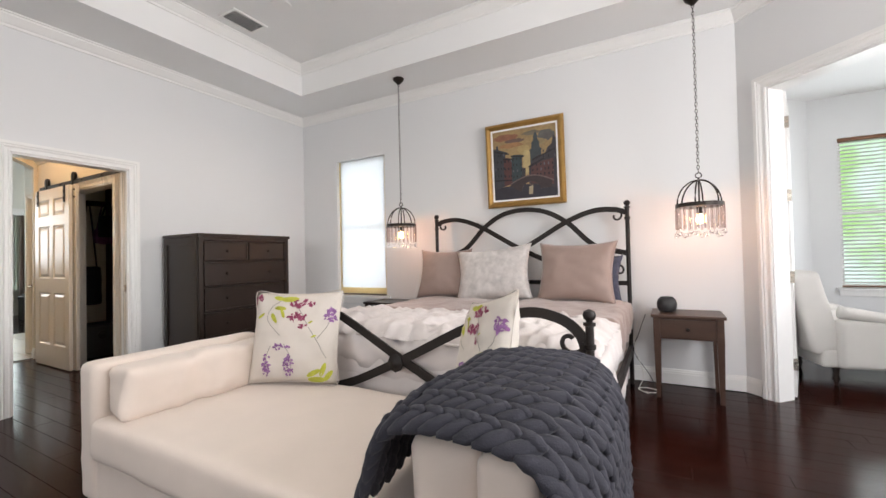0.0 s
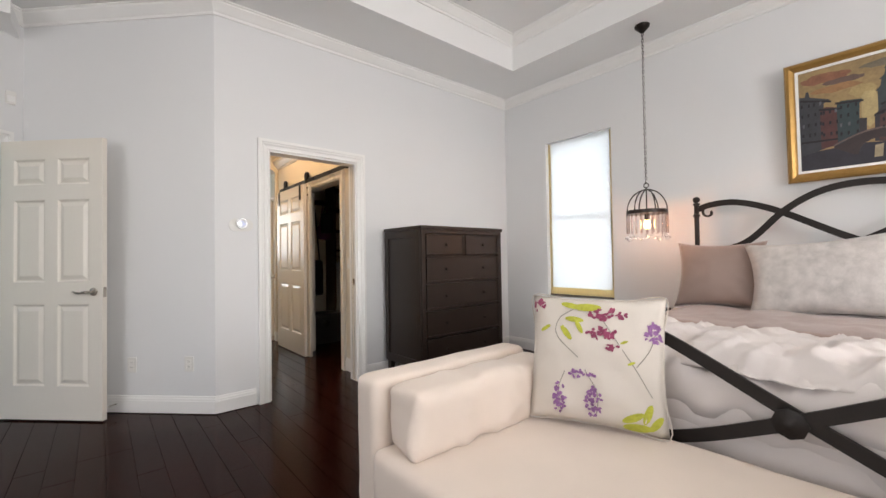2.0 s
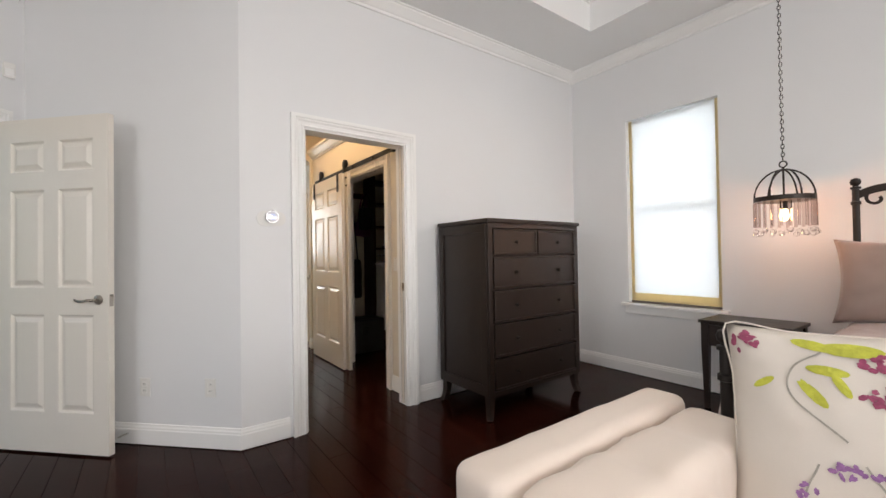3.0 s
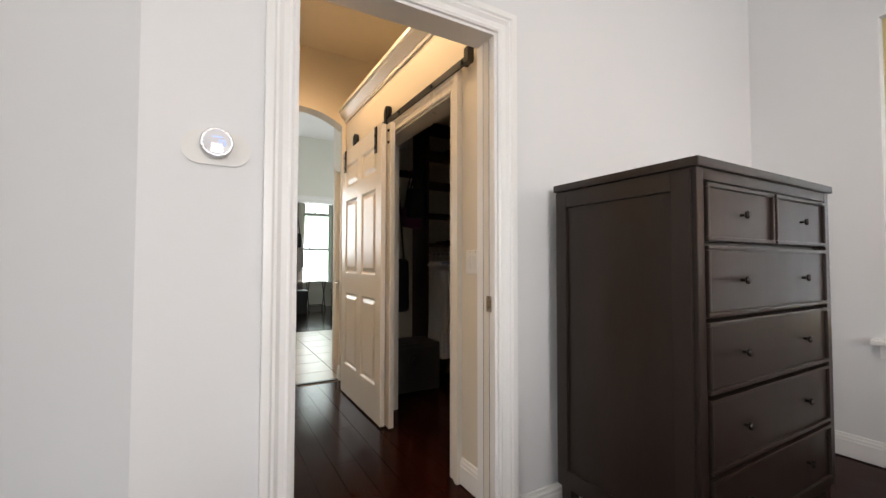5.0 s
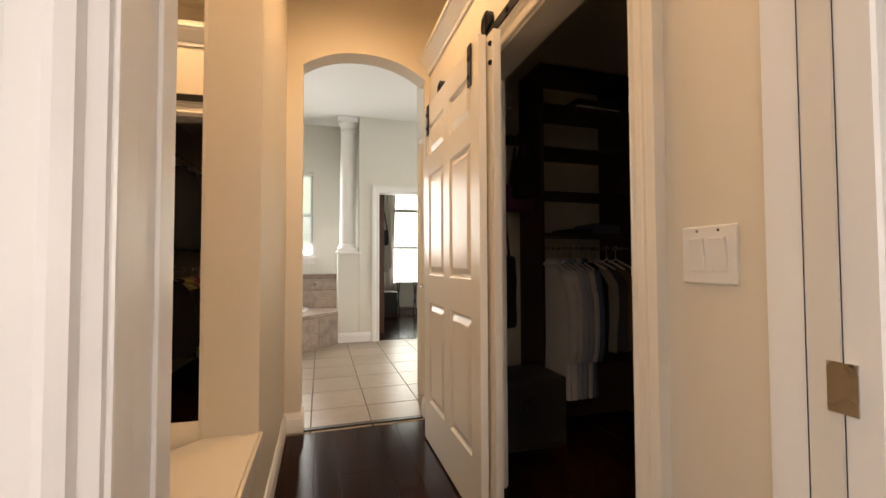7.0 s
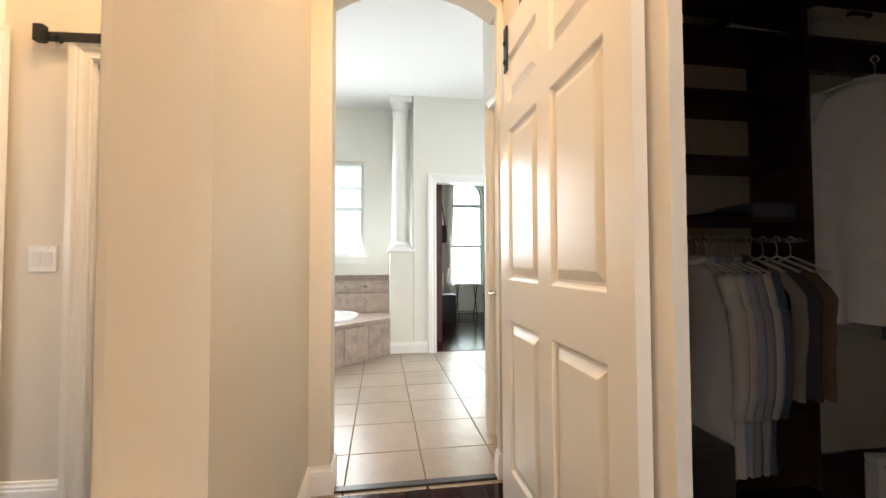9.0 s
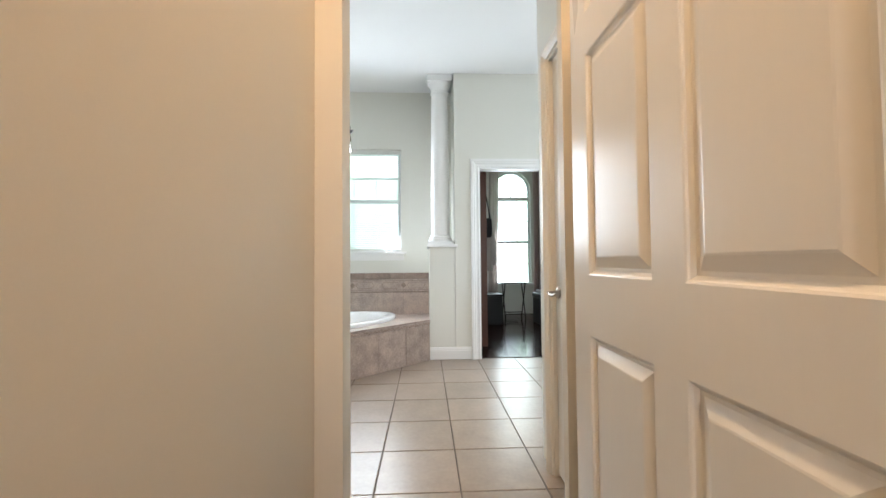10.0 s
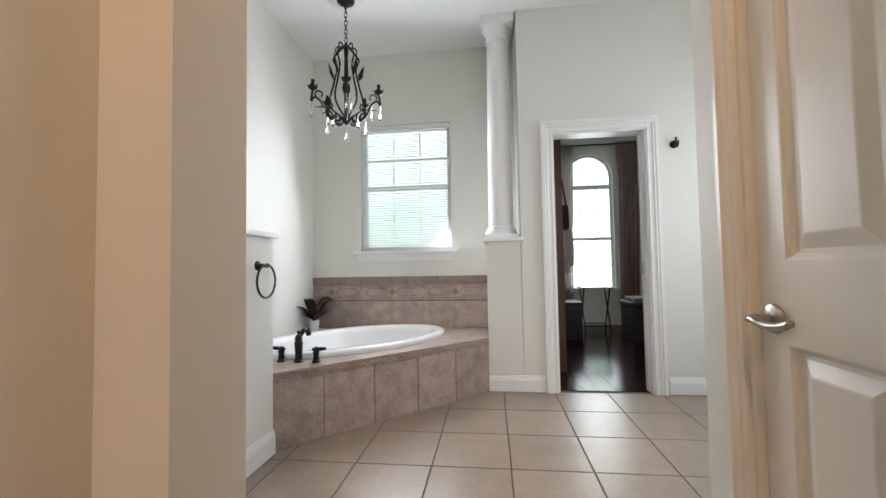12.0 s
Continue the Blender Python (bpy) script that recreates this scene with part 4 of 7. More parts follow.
def cloth_box(x0, x1, y0, y1, z0, z1, nx, ny, amp, freq, seed, crown=0.02, edge=0.06, droop=0.0):
    """A soft slab: rounded edges, crowned top, wrinkles."""
    b = bmesh.new()
    grid = []
    for j in range(ny + 1):
        row = []
        for i in range(nx + 1):
            u, v = i / nx, j / ny
            x, y = x0 + (x1 - x0) * u, y0 + (y1 - y0) * v
            e = min(u * (x1 - x0), (1 - u) * (x1 - x0), v * (y1 - y0), (1 - v) * (y1 - y0))
            fall = (1 - min(e / edge, 1)) ** 2
            z = z1 + crown * math.sin(math.pi * u) * math.sin(math.pi * v) - fall * edge * 0.5
            ridge = 1 - abs(noise.noise(Vector((x * freq * 0.9 + 0.8 * y, y * freq * 0.45, seed + 20)))) * 2.2
            z += amp * 0.8 * max(0, ridge) ** 3 - amp * 0.3
            z += amp * noise.noise(Vector((x * freq, y * freq * 0.6, seed))) + amp * 0.5 * noise.noise(Vector((x * freq * 2.7, y * freq * 1.9, seed + 7)))
            row.append(b.verts.new((x, y, z)))
        grid.append(row)
    for j in range(ny):
        for i in range(nx):
            b.faces.new((grid[j][i], grid[j][i + 1], grid[j + 1][i + 1], grid[j + 1][i]))
    border = [grid[0][i] for i in range(nx)] + [grid[j][nx] for j in range(ny)] + [grid[ny][i] for i in range(nx, 0, -1)] + [grid[j][0] for j in range(ny, 0, -1)]
    lowb, midb = [], []
    for k, v in enumerate(border):
        n = 0.03 * noise.noise(Vector((v.co.x * 9, v.co.y * 9, seed + 3)))
        cxm, cym = (x0 + x1) / 2, (y0 + y1) / 2
        out = Vector((math.copysign(1, v.co.x - cxm) if abs(v.co.x - cxm) > (x1 - x0) / 2 - 1e-4 else 0, math.copysign(1, v.co.y - cym) if abs(v.co.y - cym) > (y1 - y0) / 2 - 1e-4 else 0, 0))
        midb.append(b.verts.new((v.co.x + out.x * (0.014 + n), v.co.y + out.y * (0.014 + n), z0 + (v.co.z - z0) * 0.5)))
        lowb.append(b.verts.new((v.co.x + out.x * (droop + n), v.co.y + out.y * (droop + n), z0)))
    m_ = len(border)
    for ra, rb in ((border, midb), (midb, lowb)):
        for k in range(m_):
            b.faces.new((ra[k], rb[k], rb[(k + 1) % m_], ra[(k + 1) % m_]))
    b.faces.new(lowb)
    return b


mat_ = thing("mattress", "thick white mattress with bed skirt on the iron bed", "mattress", pose(-1.16, 3.30, 0))
part("mattress_body", cloth_box(-0.93, 0.93, -1.00, 0.98, 0.34, 0.66, 20, 20, 0.006, 3, 1), SHEET, mat_, smooth="all")
part("bed_skirt", cloth_box(-0.945, 0.945, -1.01, 0.99, 0.03, 0.338, 40, 40, 0.004, 4, 2), SHEET, mat_, smooth="all")
dv = thing("duvet", "rumpled white duvet folded in layers at the bed foot", "bedding", pose(-1.16, 2.83, 0))
part("upper_layer", cloth_box(-0.99, 0.98, -0.50, 0.30, 0.69, 0.752, 110, 60, 0.036, 8, 5, crown=0.02, edge=0.10), SHEET, dv, smooth="all")
part("lower_layer", cloth_box(-1.0, 1.0, -0.535, 0.3, 0.52, 0.70, 110, 40, 0.03, 8, 9, edge=0.09), SHEET, dv, smooth="all")
part("hanging_layer", cloth_box(-0.985, 0.985, -0.545, 0.1, 0.28, 0.53, 60, 30, 0.02, 6, 12, edge=0.09), SHEET, dv, smooth="all")
cv = thing("coverlet", "smooth taupe satin coverlet spread across the upper bed", "bedding", pose(-1.16, 3.75, 0))
part("coverlet_cloth", cloth_box(-0.965, 0.985, -0.62, 0.5, 0.50, 0.742, 60, 34, 0.012, 6, 15, edge=0.05), TAUPE, cv, smooth="all")


def pillow_mesh(w, h, t, seed=0, pinch=0.10, flange=0.0):
    """A stuffed pillow in the xz plane, its base at z = 0."""
    b = bmesh.new()
    n = 22
    sides = []
    for sgn in (1, -1):
        rows_ = []
        for j in range(n + 1):
            row = []
            for i in range(n + 1):
                u, v = 2 * i / n - 1, 2 * j / n - 1
                px = u * (1 - pinch * (1 - v * v) * abs(u) * 0.55)
                pz = v * (1 - pinch * (1 - u * u) * abs(v) * 0.55)
                k = max(0.0, (1 - abs(u) ** 2.6)) ** 0.55 * max(0.0, (1 - abs(v) ** 2.6)) ** 0.55
                wr = 0.012 * noise.noise(Vector((u * 3 + seed, v * 3, sgn * 2.0))) + 0.006 * noise.noise(Vector((u * 9 + seed, v * 9, sgn * 4.0)))
                row.append(b.verts.new((px * w / 2, sgn * (t / 2 * k + wr * min(k * 2, 1)), (pz + 1) * h / 2)))
            rows_.append(row)
        sides.append(rows_)
        for j in range(n):
            for i in range(n):
                b.faces.new((rows_[j][i], rows_[j][i + 1], rows_[j + 1][i + 1], rows_[j + 1][i]))
    bmesh.ops.remove_doubles(b, verts=b.verts, dist=2e-3)
    return b


def pillow(name, label, w, h, t, mat, m, seed, group=""):
    root = thing(name, label, "pillow", m, group)
    part("cover", pillow_mesh(w, h, t, seed, 0.22), mat, root, smooth="all")
    return root


pillow("pillow", "navy patterned sleeping pillow behind the cushions", 0.66, 0.44, 0.16, NAVY, pose(-1.62, 4.20, 0.70, -14, 0, 0), 1)
pillow("pillow", "navy patterned sleeping pillow behind the cushions", 0.66, 0.44, 0.16, NAVY, pose(-0.56, 4.20, 0.70, -14, 0, 0), 2)
pillow("euro_pillow", "taupe satin square pillow leaning on the headboard", 0.58, 0.52, 0.17, TAUPE, pose(-1.90, 4.03, 0.725, -16, 0, 4), 3)
pillow("euro_pillow", "taupe satin square pillow leaning on the headboard", 0.68, 0.56, 0.18, TAUPE, pose(-0.60, 4.00, 0.72, -17, 0, -3), 4)
pillow("silver_pillow", "silver grey damask pillow in the middle of the bed", 0.76, 0.53, 0.17, SILVER, pose(-1.31, 3.93, 0.725, -18, -5, 2), 5)

# ---- bedroom: backless sofa at the foot of the bed ----
sofa = thing("sofa", "cream upholstered daybed with two arms and a loose seat cushion", "sofa", pose(-1.26, 1.73, 0))
SW, SD0, SD1, ARM = 1.10, -0.43, 0.46, 0.15


def soft_box(x0, x1, y0, y1, z0, z1, r, amp=0.004, seed=0.0, cuts=12):
    b = bmesh.new()
    bmesh.ops.create_cube(b, size=1, matrix=Matrix.LocRotScale(((x0 + x1) / 2, (y0 + y1) / 2, (z0 + z1) / 2), None, (x1 - x0, y1 - y0, z1 - z0)))
    bmesh.ops.bevel(b, geom=b.edges[:], offset=r, segments=4, profile=0.6, affect="EDGES")
    bmesh.ops.subdivide_edges(b, edges=[e for e in b.edges if e.calc_length() > 0.12], cuts=cuts, use_grid_fill=True)
    for v in b.verts:
        k = noise.noise(v.co * 4 + Vector((seed, 0, 0))) + 0.55 * noise.noise(Vector((v.co.x * 9, v.co.y * 16, v.co.z * 9)) + Vector((seed, 3, 0)))
        k += 0.7 * max(0, 1 - 3.2 * abs(noise.noise(Vector((v.co.x * 2.6 + v.co.y * 3.4, v.co.y * 1.2 - v.co.x * 0.8, v.co.z * 3 + seed))))) ** 2
        c = Vector(((x0 + x1) / 2, (y0 + y1) / 2, (z0 + z1) / 2))
        v.co += (v.co - c).normalized() * amp * k
    return b


part("base", soft_box(-SW + 0.01, SW - 0.01, SD0 + 0.015, SD1, 0.05, 0.27, 0.03, 0.003, 1), SOFA, sofa, smooth="all")
part("seat_cushion", soft_box(-SW + ARM - 0.01, SW - ARM + 0.01, SD0 - 0.02, SD1 + 0.0, 0.262, 0.447, 0.05, 0.011, 2, 20), SOFA, sofa, smooth="all")
for sx in (-1, 1):
    x0, x1 = sorted((sx * SW, sx * (SW - ARM)))
    part("arm", soft_box(x0, x1, SD0, SD1 - 0.01, 0.05, 0.688, 0.045, 0.005, 3 + sx, 14), SOFA, sofa, smooth="all")
    for y in (SD0 + 0.07, SD1 - 0.07):
        part("foot", lathe([(0.018, 0), (0.024, 0.055)], 10, m=Matrix.Translation((sx * (SW - 0.075), y, 0))), ESPRESSO, sofa)
part("piping", tube([(x, SD0 - 0.006, 0.272) for x in (-SW + ARM, 0, SW - ARM)], 0.005), SOFA, sofa)
for sx in (-1, 1):
    bo = thing("bolster_cushion", "cream rectangular bolster cushion against the sofa arm", "cushion", pose(-1.26 + sx * 0.845, 1.745, 0.446), "bolsters on the sofa")
    part("cover", soft_box(-0.098, 0.098, -0.405, 0.40, 0, 0.226, 0.05, 0.030, 6 + sx, 24), SOFA, bo, smooth="all")
    part("piping", tube([(-0.075 * sx * -1, y, 0.012) for y in (-0.36, 0, 0.36)], 0.005), SOFA, bo)

# printed flowers: petals and leaves laid on the cushion covers
PLUM = material("plum_print", (0.28, 0.06, 0.12), 0.9, vary=0.3, scale=60)
MAUVE = material("mauve_print", (0.27, 0.13, 0.30), 0.9, vary=0.35, scale=60)
LEAF = material("lime_print", (0.46, 0.47, 0.06), 0.9, vary=0.25, scale=40)
STEM = material("grey_stem_print", (0.33, 0.31, 0.27), 0.9, vary=0.2, scale=40)


def printed_cushion(m, seed, w=0.53, h=0.52, t=0.17):
    """A linen cushion with a printed flower pattern lying on the front of its cover."""
    root = thing("floral_cushion", "linen scatter cushion printed with plum flowers and lime leaves", "cushion", m, "floral cushions on the sofa")
    cover = part("cover", pillow_mesh(w, h, t, seed), LINEN, root, smooth="all")
    part("piping", tube([v for v in smooth_path([(w / 2 * a, 0, (c + 1) * h / 2) for a, c in ((-1, -1), (-0.955, -0.5), (-0.945, 0), (-0.955, 0.5), (-1, 1), (-0.5, 0.955), (0, 0.945), (0.5, 0.955), (1, 1), (0.955, 0.5), (0.945, 0), (0.955, -0.5), (1, -1), (0.5, -0.955), (0, -0.945), (-0.5, -0.955), (-1, -1))], 4)], 0.0025, seg=6), LINEN, root)

    def at(u, v, lift=0.0016):
        px = u * (1 - 0.055 * (1 - v * v) * abs(u))
        pz = v * (1 - 0.055 * (1 - u * u) * abs(v))
        k = max(0.0, (1 - abs(u) ** 2.6)) ** 0.55 * max(0.0, (1 - abs(v) ** 2.6)) ** 0.55
        wr = 0.012 * noise.noise(Vector((u * 3 + seed, v * 3, -2.0))) + 0.006 * noise.noise(Vector((u * 9 + seed, v * 9, -4.0)))
        return Vector((px * w / 2, -(t / 2 * k + wr * min(k * 2, 1)) - lift - 0.0012 * (1 - min(k, 1)), (pz + 1) * h / 2))

    def blob(b, u, v, ru, rv, ang, lift, n=8):
        pts = []
        for i in range(n):
            a = 2 * math.pi * i / n
            x, y = ru * math.cos(a), rv * math.sin(a)
            pts.append(b.verts.new(at(u + x * math.cos(ang) - y * math.sin(ang), v + x * math.sin(ang) + y * math.cos(ang), lift)))
        c = b.verts.new(at(u, v, lift + 0.0004))
        for i in range(n):
            b.faces.new((c, pts[i], pts[(i + 1) % n]))

    rnd = random.Random(seed)

    def cluster(cu, cv_, ru, rv, count, mat, nm, size=0.043):
        b = bmesh.new()
        for _ in range(count):
            a, q = rnd.uniform(0, 6.28), math.sqrt(rnd.random())
            blob(b, cu + ru * q * math.cos(a), cv_ + rv * q * math.sin(a), size * rnd.uniform(0.6, 1.2), size * rnd.uniform(0.35, 0.7), rnd.uniform(0, 3.1), 0.0022 + rnd.random() * 0.0012, 6)
        part(nm, b, mat, root)

    def stem(pts):
        b = bmesh.new()
        P = smooth_path([(u, v, 0) for u, v in pts], 8)
        for p, q in zip(P, P[1:]):
            d = (q - p).normalized()
            s = Vector((-d.y, d.x, 0)) * 0.008
            b.faces.new([b.verts.new(at(c.x, c.y, 0.0018)) for c in (p + s, q + s, q - s, p - s)])
        part("printed_stem", b, STEM, root)

    stem([(-0.2, 0.02), (-0.55, 0.35), (-0.52, 0.62), (-0.3, 0.8)])
    stem([(0.82, -0.45), (0.62, -0.1), (0.35, 0.3), (0.15, 0.62)])
    stem([(0.62, -0.05), (0.8, 0.2), (0.88, 0.45)])
    stem([(-0.45, -0.85), (-0.5, -0.5), (-0.4, -0.2)])
    stem([(0.05, -0.85), (0.08, -0.5), (-0.1, -0.15)])
    cluster(-0.88, 0.82, 0.10, 0.14, 16, PLUM, "printed_petals")
    cluster(0.2, 0.72, 0.28, 0.09, 40, PLUM, "printed_petals")
    cluster(0.12, 0.42, 0.22, 0.09, 34, PLUM, "printed_petals")
    cluster(0.3, 0.2, 0.08, 0.07, 9, PLUM, "printed_petals")
    cluster(0.85, 0.45, 0.12, 0.16, 34, MAUVE, "printed_petals")
    cluster(-0.48, -0.62, 0.09, 0.25, 40, MAUVE, "printed_petals", 0.038)
    cluster(0.02, -0.62, 0.12, 0.25, 44, MAUVE, "printed_petals", 0.038)
    cluster(-0.15, -0.22, 0.22, 0.06, 22, MAUVE, "printed_petals", 0.038)
    b = bmesh.new()
    for u, v, ln, ang in ((-0.35, 0.86, 0.16, -0.2), (-0.1, 0.84, 0.22, 0.0), (-0.28, 0.62, 0.15, -0.1), (-0.4, 0.4, 0.15, -0.9), (-0.2, 0.5, 0.12, -1.1), (-0.75, 0.45, 0.1, 0.6), (0.55, -0.78, 0.17, 0.5), (0.75, -0.7, 0.16, 1.2), (0.6, -0.92, 0.2, 0.1), (0.85, -0.82, 0.15, 0.9), (0.45, 0.3, 0.06, 0.4), (0.55, 0.0, 0.06, 0.4)):
        blob(b, u, v, ln, ln * 0.32, ang, 0.002, 12)
    part("printed_leaves", b, LEAF, root)
    return root


printed_cushion(pose(-1.76, 2.03, 0.455, -13, 0, 22), 11)
printed_cushion(pose(-0.62, 2.02, 0.46, -14, -12, -44), 23)

# chunky knitted throw over the far arm
throw = thing("knit_throw", "chunky charcoal knitted wool throw draped over the sofa arm", "blanket", pose(0, 0, 0))
prof = smooth_path([(-0.655, 0.485), (-0.635, 0.53), (-0.59, 0.625), (-0.53, 0.70), (-0.44, 0.73), (-0.30, 0.735), (-0.17, 0.72), (-0.10, 0.63), (-0.09, 0.48), (-0.075, 0.30), (-0.06, 0.12), (-0.05, 0.04)], 14)
prof = [(p.x, p.y) for p in prof]
cum = [0]
for (xa_, za_), (xb_, zb_) in zip(prof, prof[1:]):
    cum.append(cum[-1] + math.hypot(xb_ - xa_, zb_ - za_))


def on_throw(s, v):
    """Point and frame on the throw: s along the drape, v along the arm."""
    s = min(max(s, 0), cum[-1] - 1e-4)
    i = max(k for k in range(len(cum)) if cum[k] <= s)
    i = min(i, len(prof) - 2)
    f = (s - cum[i]) / (cum[i + 1] - cum[i])
    x, z = prof[i][0] + f * (prof[i + 1][0] - prof[i][0]), prof[i][1] + f * (prof[i + 1][1] - prof[i][1])
    d = Vector((prof[i + 1][0] - prof[i][0], 0, prof[i + 1][1] - prof[i][1])).normalized()
    nrm = Vector((-d.z, 0, d.x))
    y = 1.31 + v * 0.79 - 0.06 * math.sin(s * 2.3) * (1 - v)
    lift = 0.035 * math.sin(math.pi * v) + 0.02 * noise.noise(Vector((s * 4, v * 3, 2)))
    return Vector((x, y, z)) + nrm * lift, d, nrm


b = bmesh.new()
NS, NV = 60, 18
gridv = [[b.verts.new(on_throw(cum[-1] * i / NS, j / NV)[0]) for j in range(NV + 1)] for i in range(NS + 1)]
for i in range(NS):
    for j in range(NV):
        b.faces.new((gridv[i][j], gridv[i + 1][j], gridv[i + 1][j + 1], gridv[i][j + 1]))
bmesh.ops.solidify(b, geom=b.faces[:], thickness=0.012)
part("backing", b, KNIT, throw, smooth="all")
pitch_s, pitch_v = 0.048, 0.079
cols_ = int(0.79 / pitch_v) + 1
rows_n = int(cum[-1] / pitch_s)
for c in range(cols_):
    b = bmesh.new()
    for r in range(rows_n):
        for side in (-1, 1):
            s = (r + 0.5) * pitch_s
            v = (c + 0.5 + side * 0.23) / cols_
            p, d, nrm = on_throw(s, v)
            jit = noise.noise(Vector((r * 1.7, c * 2.3, side)))
            yv = Vector((0, 1, 0))
            axis = (d * 0.92 + yv * (-side * 0.50)).normalized()
            across = nrm.cross(axis).normalized()
            L_, W_, T_ = 0.056 + 0.006 * jit, 0.0235 + 0.003 * jit, 0.024
            rings = []
            for k in range(5):
                a = -1 + 2 * k / 4
                rr = max(0.12, (1 - abs(a) ** 2.2)) ** 0.6
                cpt = p + axis * (a * L_) + nrm * (0.012 + 0.013 * a + 0.004 * jit)
                rings.append([b.verts.new(cpt + across * (W_ * rr * math.cos(q)) + nrm * (T_ * rr * math.sin(q))) for q in [2 * math.pi * e / 8 for e in range(8)]])
            for ra, rb in zip(rings, rings[1:]):
                for e in range(8):
                    b.faces.new((ra[e], ra[(e + 1) % 8], rb[(e + 1) % 8], rb[e]))
            b.faces.new(rings[0])
            b.faces.new(rings[-1])
    part("knit_braid", b, KNIT, throw, smooth="all")

# ---- bedroom: bedside tables ----


def bedside(m, mat, label, w=0.50, d=0.40, h=0.655):
    root = thing("bedside_table", label, "nightstand", m)
    part("top", box(-w / 2, w / 2, -d / 2, d / 2, h - 0.024, h, 0.008), mat, root)
    part("case", box(-w / 2 + 0.03, w / 2 - 0.03, -d / 2 + 0.03, d / 2 - 0.015, h - 0.19, h - 0.024, 0.003), mat, root)
    dr = part("drawer", box(-w / 2 + 0.065, w / 2 - 0.065, -d / 2 + 0.018, -d / 2 + 0.034, h - 0.178, h - 0.036, 0.003), mat, root)
    part("knob", lathe([(0.005, 0), (0.005, 0.012), (0.013, 0.016), (0.013, 0.022), (0.007, 0.027)], 14, m=Matrix.Translation((0, -d / 2 + 0.018, h - 0.107)) @ Matrix.Rotation(radians(90), 4, "X")), BRONZE, dr, "small bronze knob", smooth=True)
    for sx in (-1, 1):
        for sy in (-1, 1):
            part("leg", sweep([(sx * (w / 2 - 0.04), sy * (d / 2 - 0.035), z) for z in (h - 0.024, h - 0.2, 0.0)], [(-0.024, -0.024), (0.024, -0.024), (0.024, 0.024), (-0.024, 0.024)], up=(0, 1, 0), taper=lambda t: 1.0 if t < 0.6 else 0.62), mat, root)
    return root


bedside(pose(0.225, 4.26, 0), WALNUT, "walnut bedside table with one drawer and tapered legs")
bedside(pose(-2.66, 4.26, 0), ESPRESSO, "dark espresso bedside table beside the shaded window", w=0.56)
spk = thing("smart_speaker", "small round black fabric speaker on the bedside table", "speaker", pose(0.09, 4.25, 0.655))
part("body", lathe([(0.04, 0), (0.06, 0.012), (0.072, 0.04), (0.074, 0.07), (0.064, 0.105), (0.045, 0.12), (0.0, 0.122)], 24), DARK, spk, smooth=True)
part("light_ring", lathe([(0.05, 0.1185), (0.05, 0.1215), (0.044, 0.1235), (0.044, 0.119)], 24), BLACK, spk)
cord = thing("power_cords", "loose white cable loops on the floor beside the bed", "cable", pose(-0.08, 4.28, 0))
part("cable", tube(smooth_path([(-0.06, 0.1, 0.55), (-0.08, 0.02, 0.35), (-0.02, -0.02, 0.12), (-0.05, -0.08, 0.012), (0.05, -0.12, 0.006), (0.09, -0.05, 0.006), (0.0, 0.0, 0.006), (-0.06, -0.06, 0.008), (0.02, -0.16, 0.006)], 8), 0.004, seg=6), PLASTIC, cord)
part("cable", tube(smooth_path([(0.0, 0.15, 0.6), (-0.05, 0.05, 0.45), (-0.09, 0.02, 0.3), (0.03, 0.03, 0.1), (0.06, -0.02, 0.006), (-0.04, 0.06, 0.006)], 8), 0.003, seg=6), DARK, cord)

# ---- bedroom: pendant lamps ----


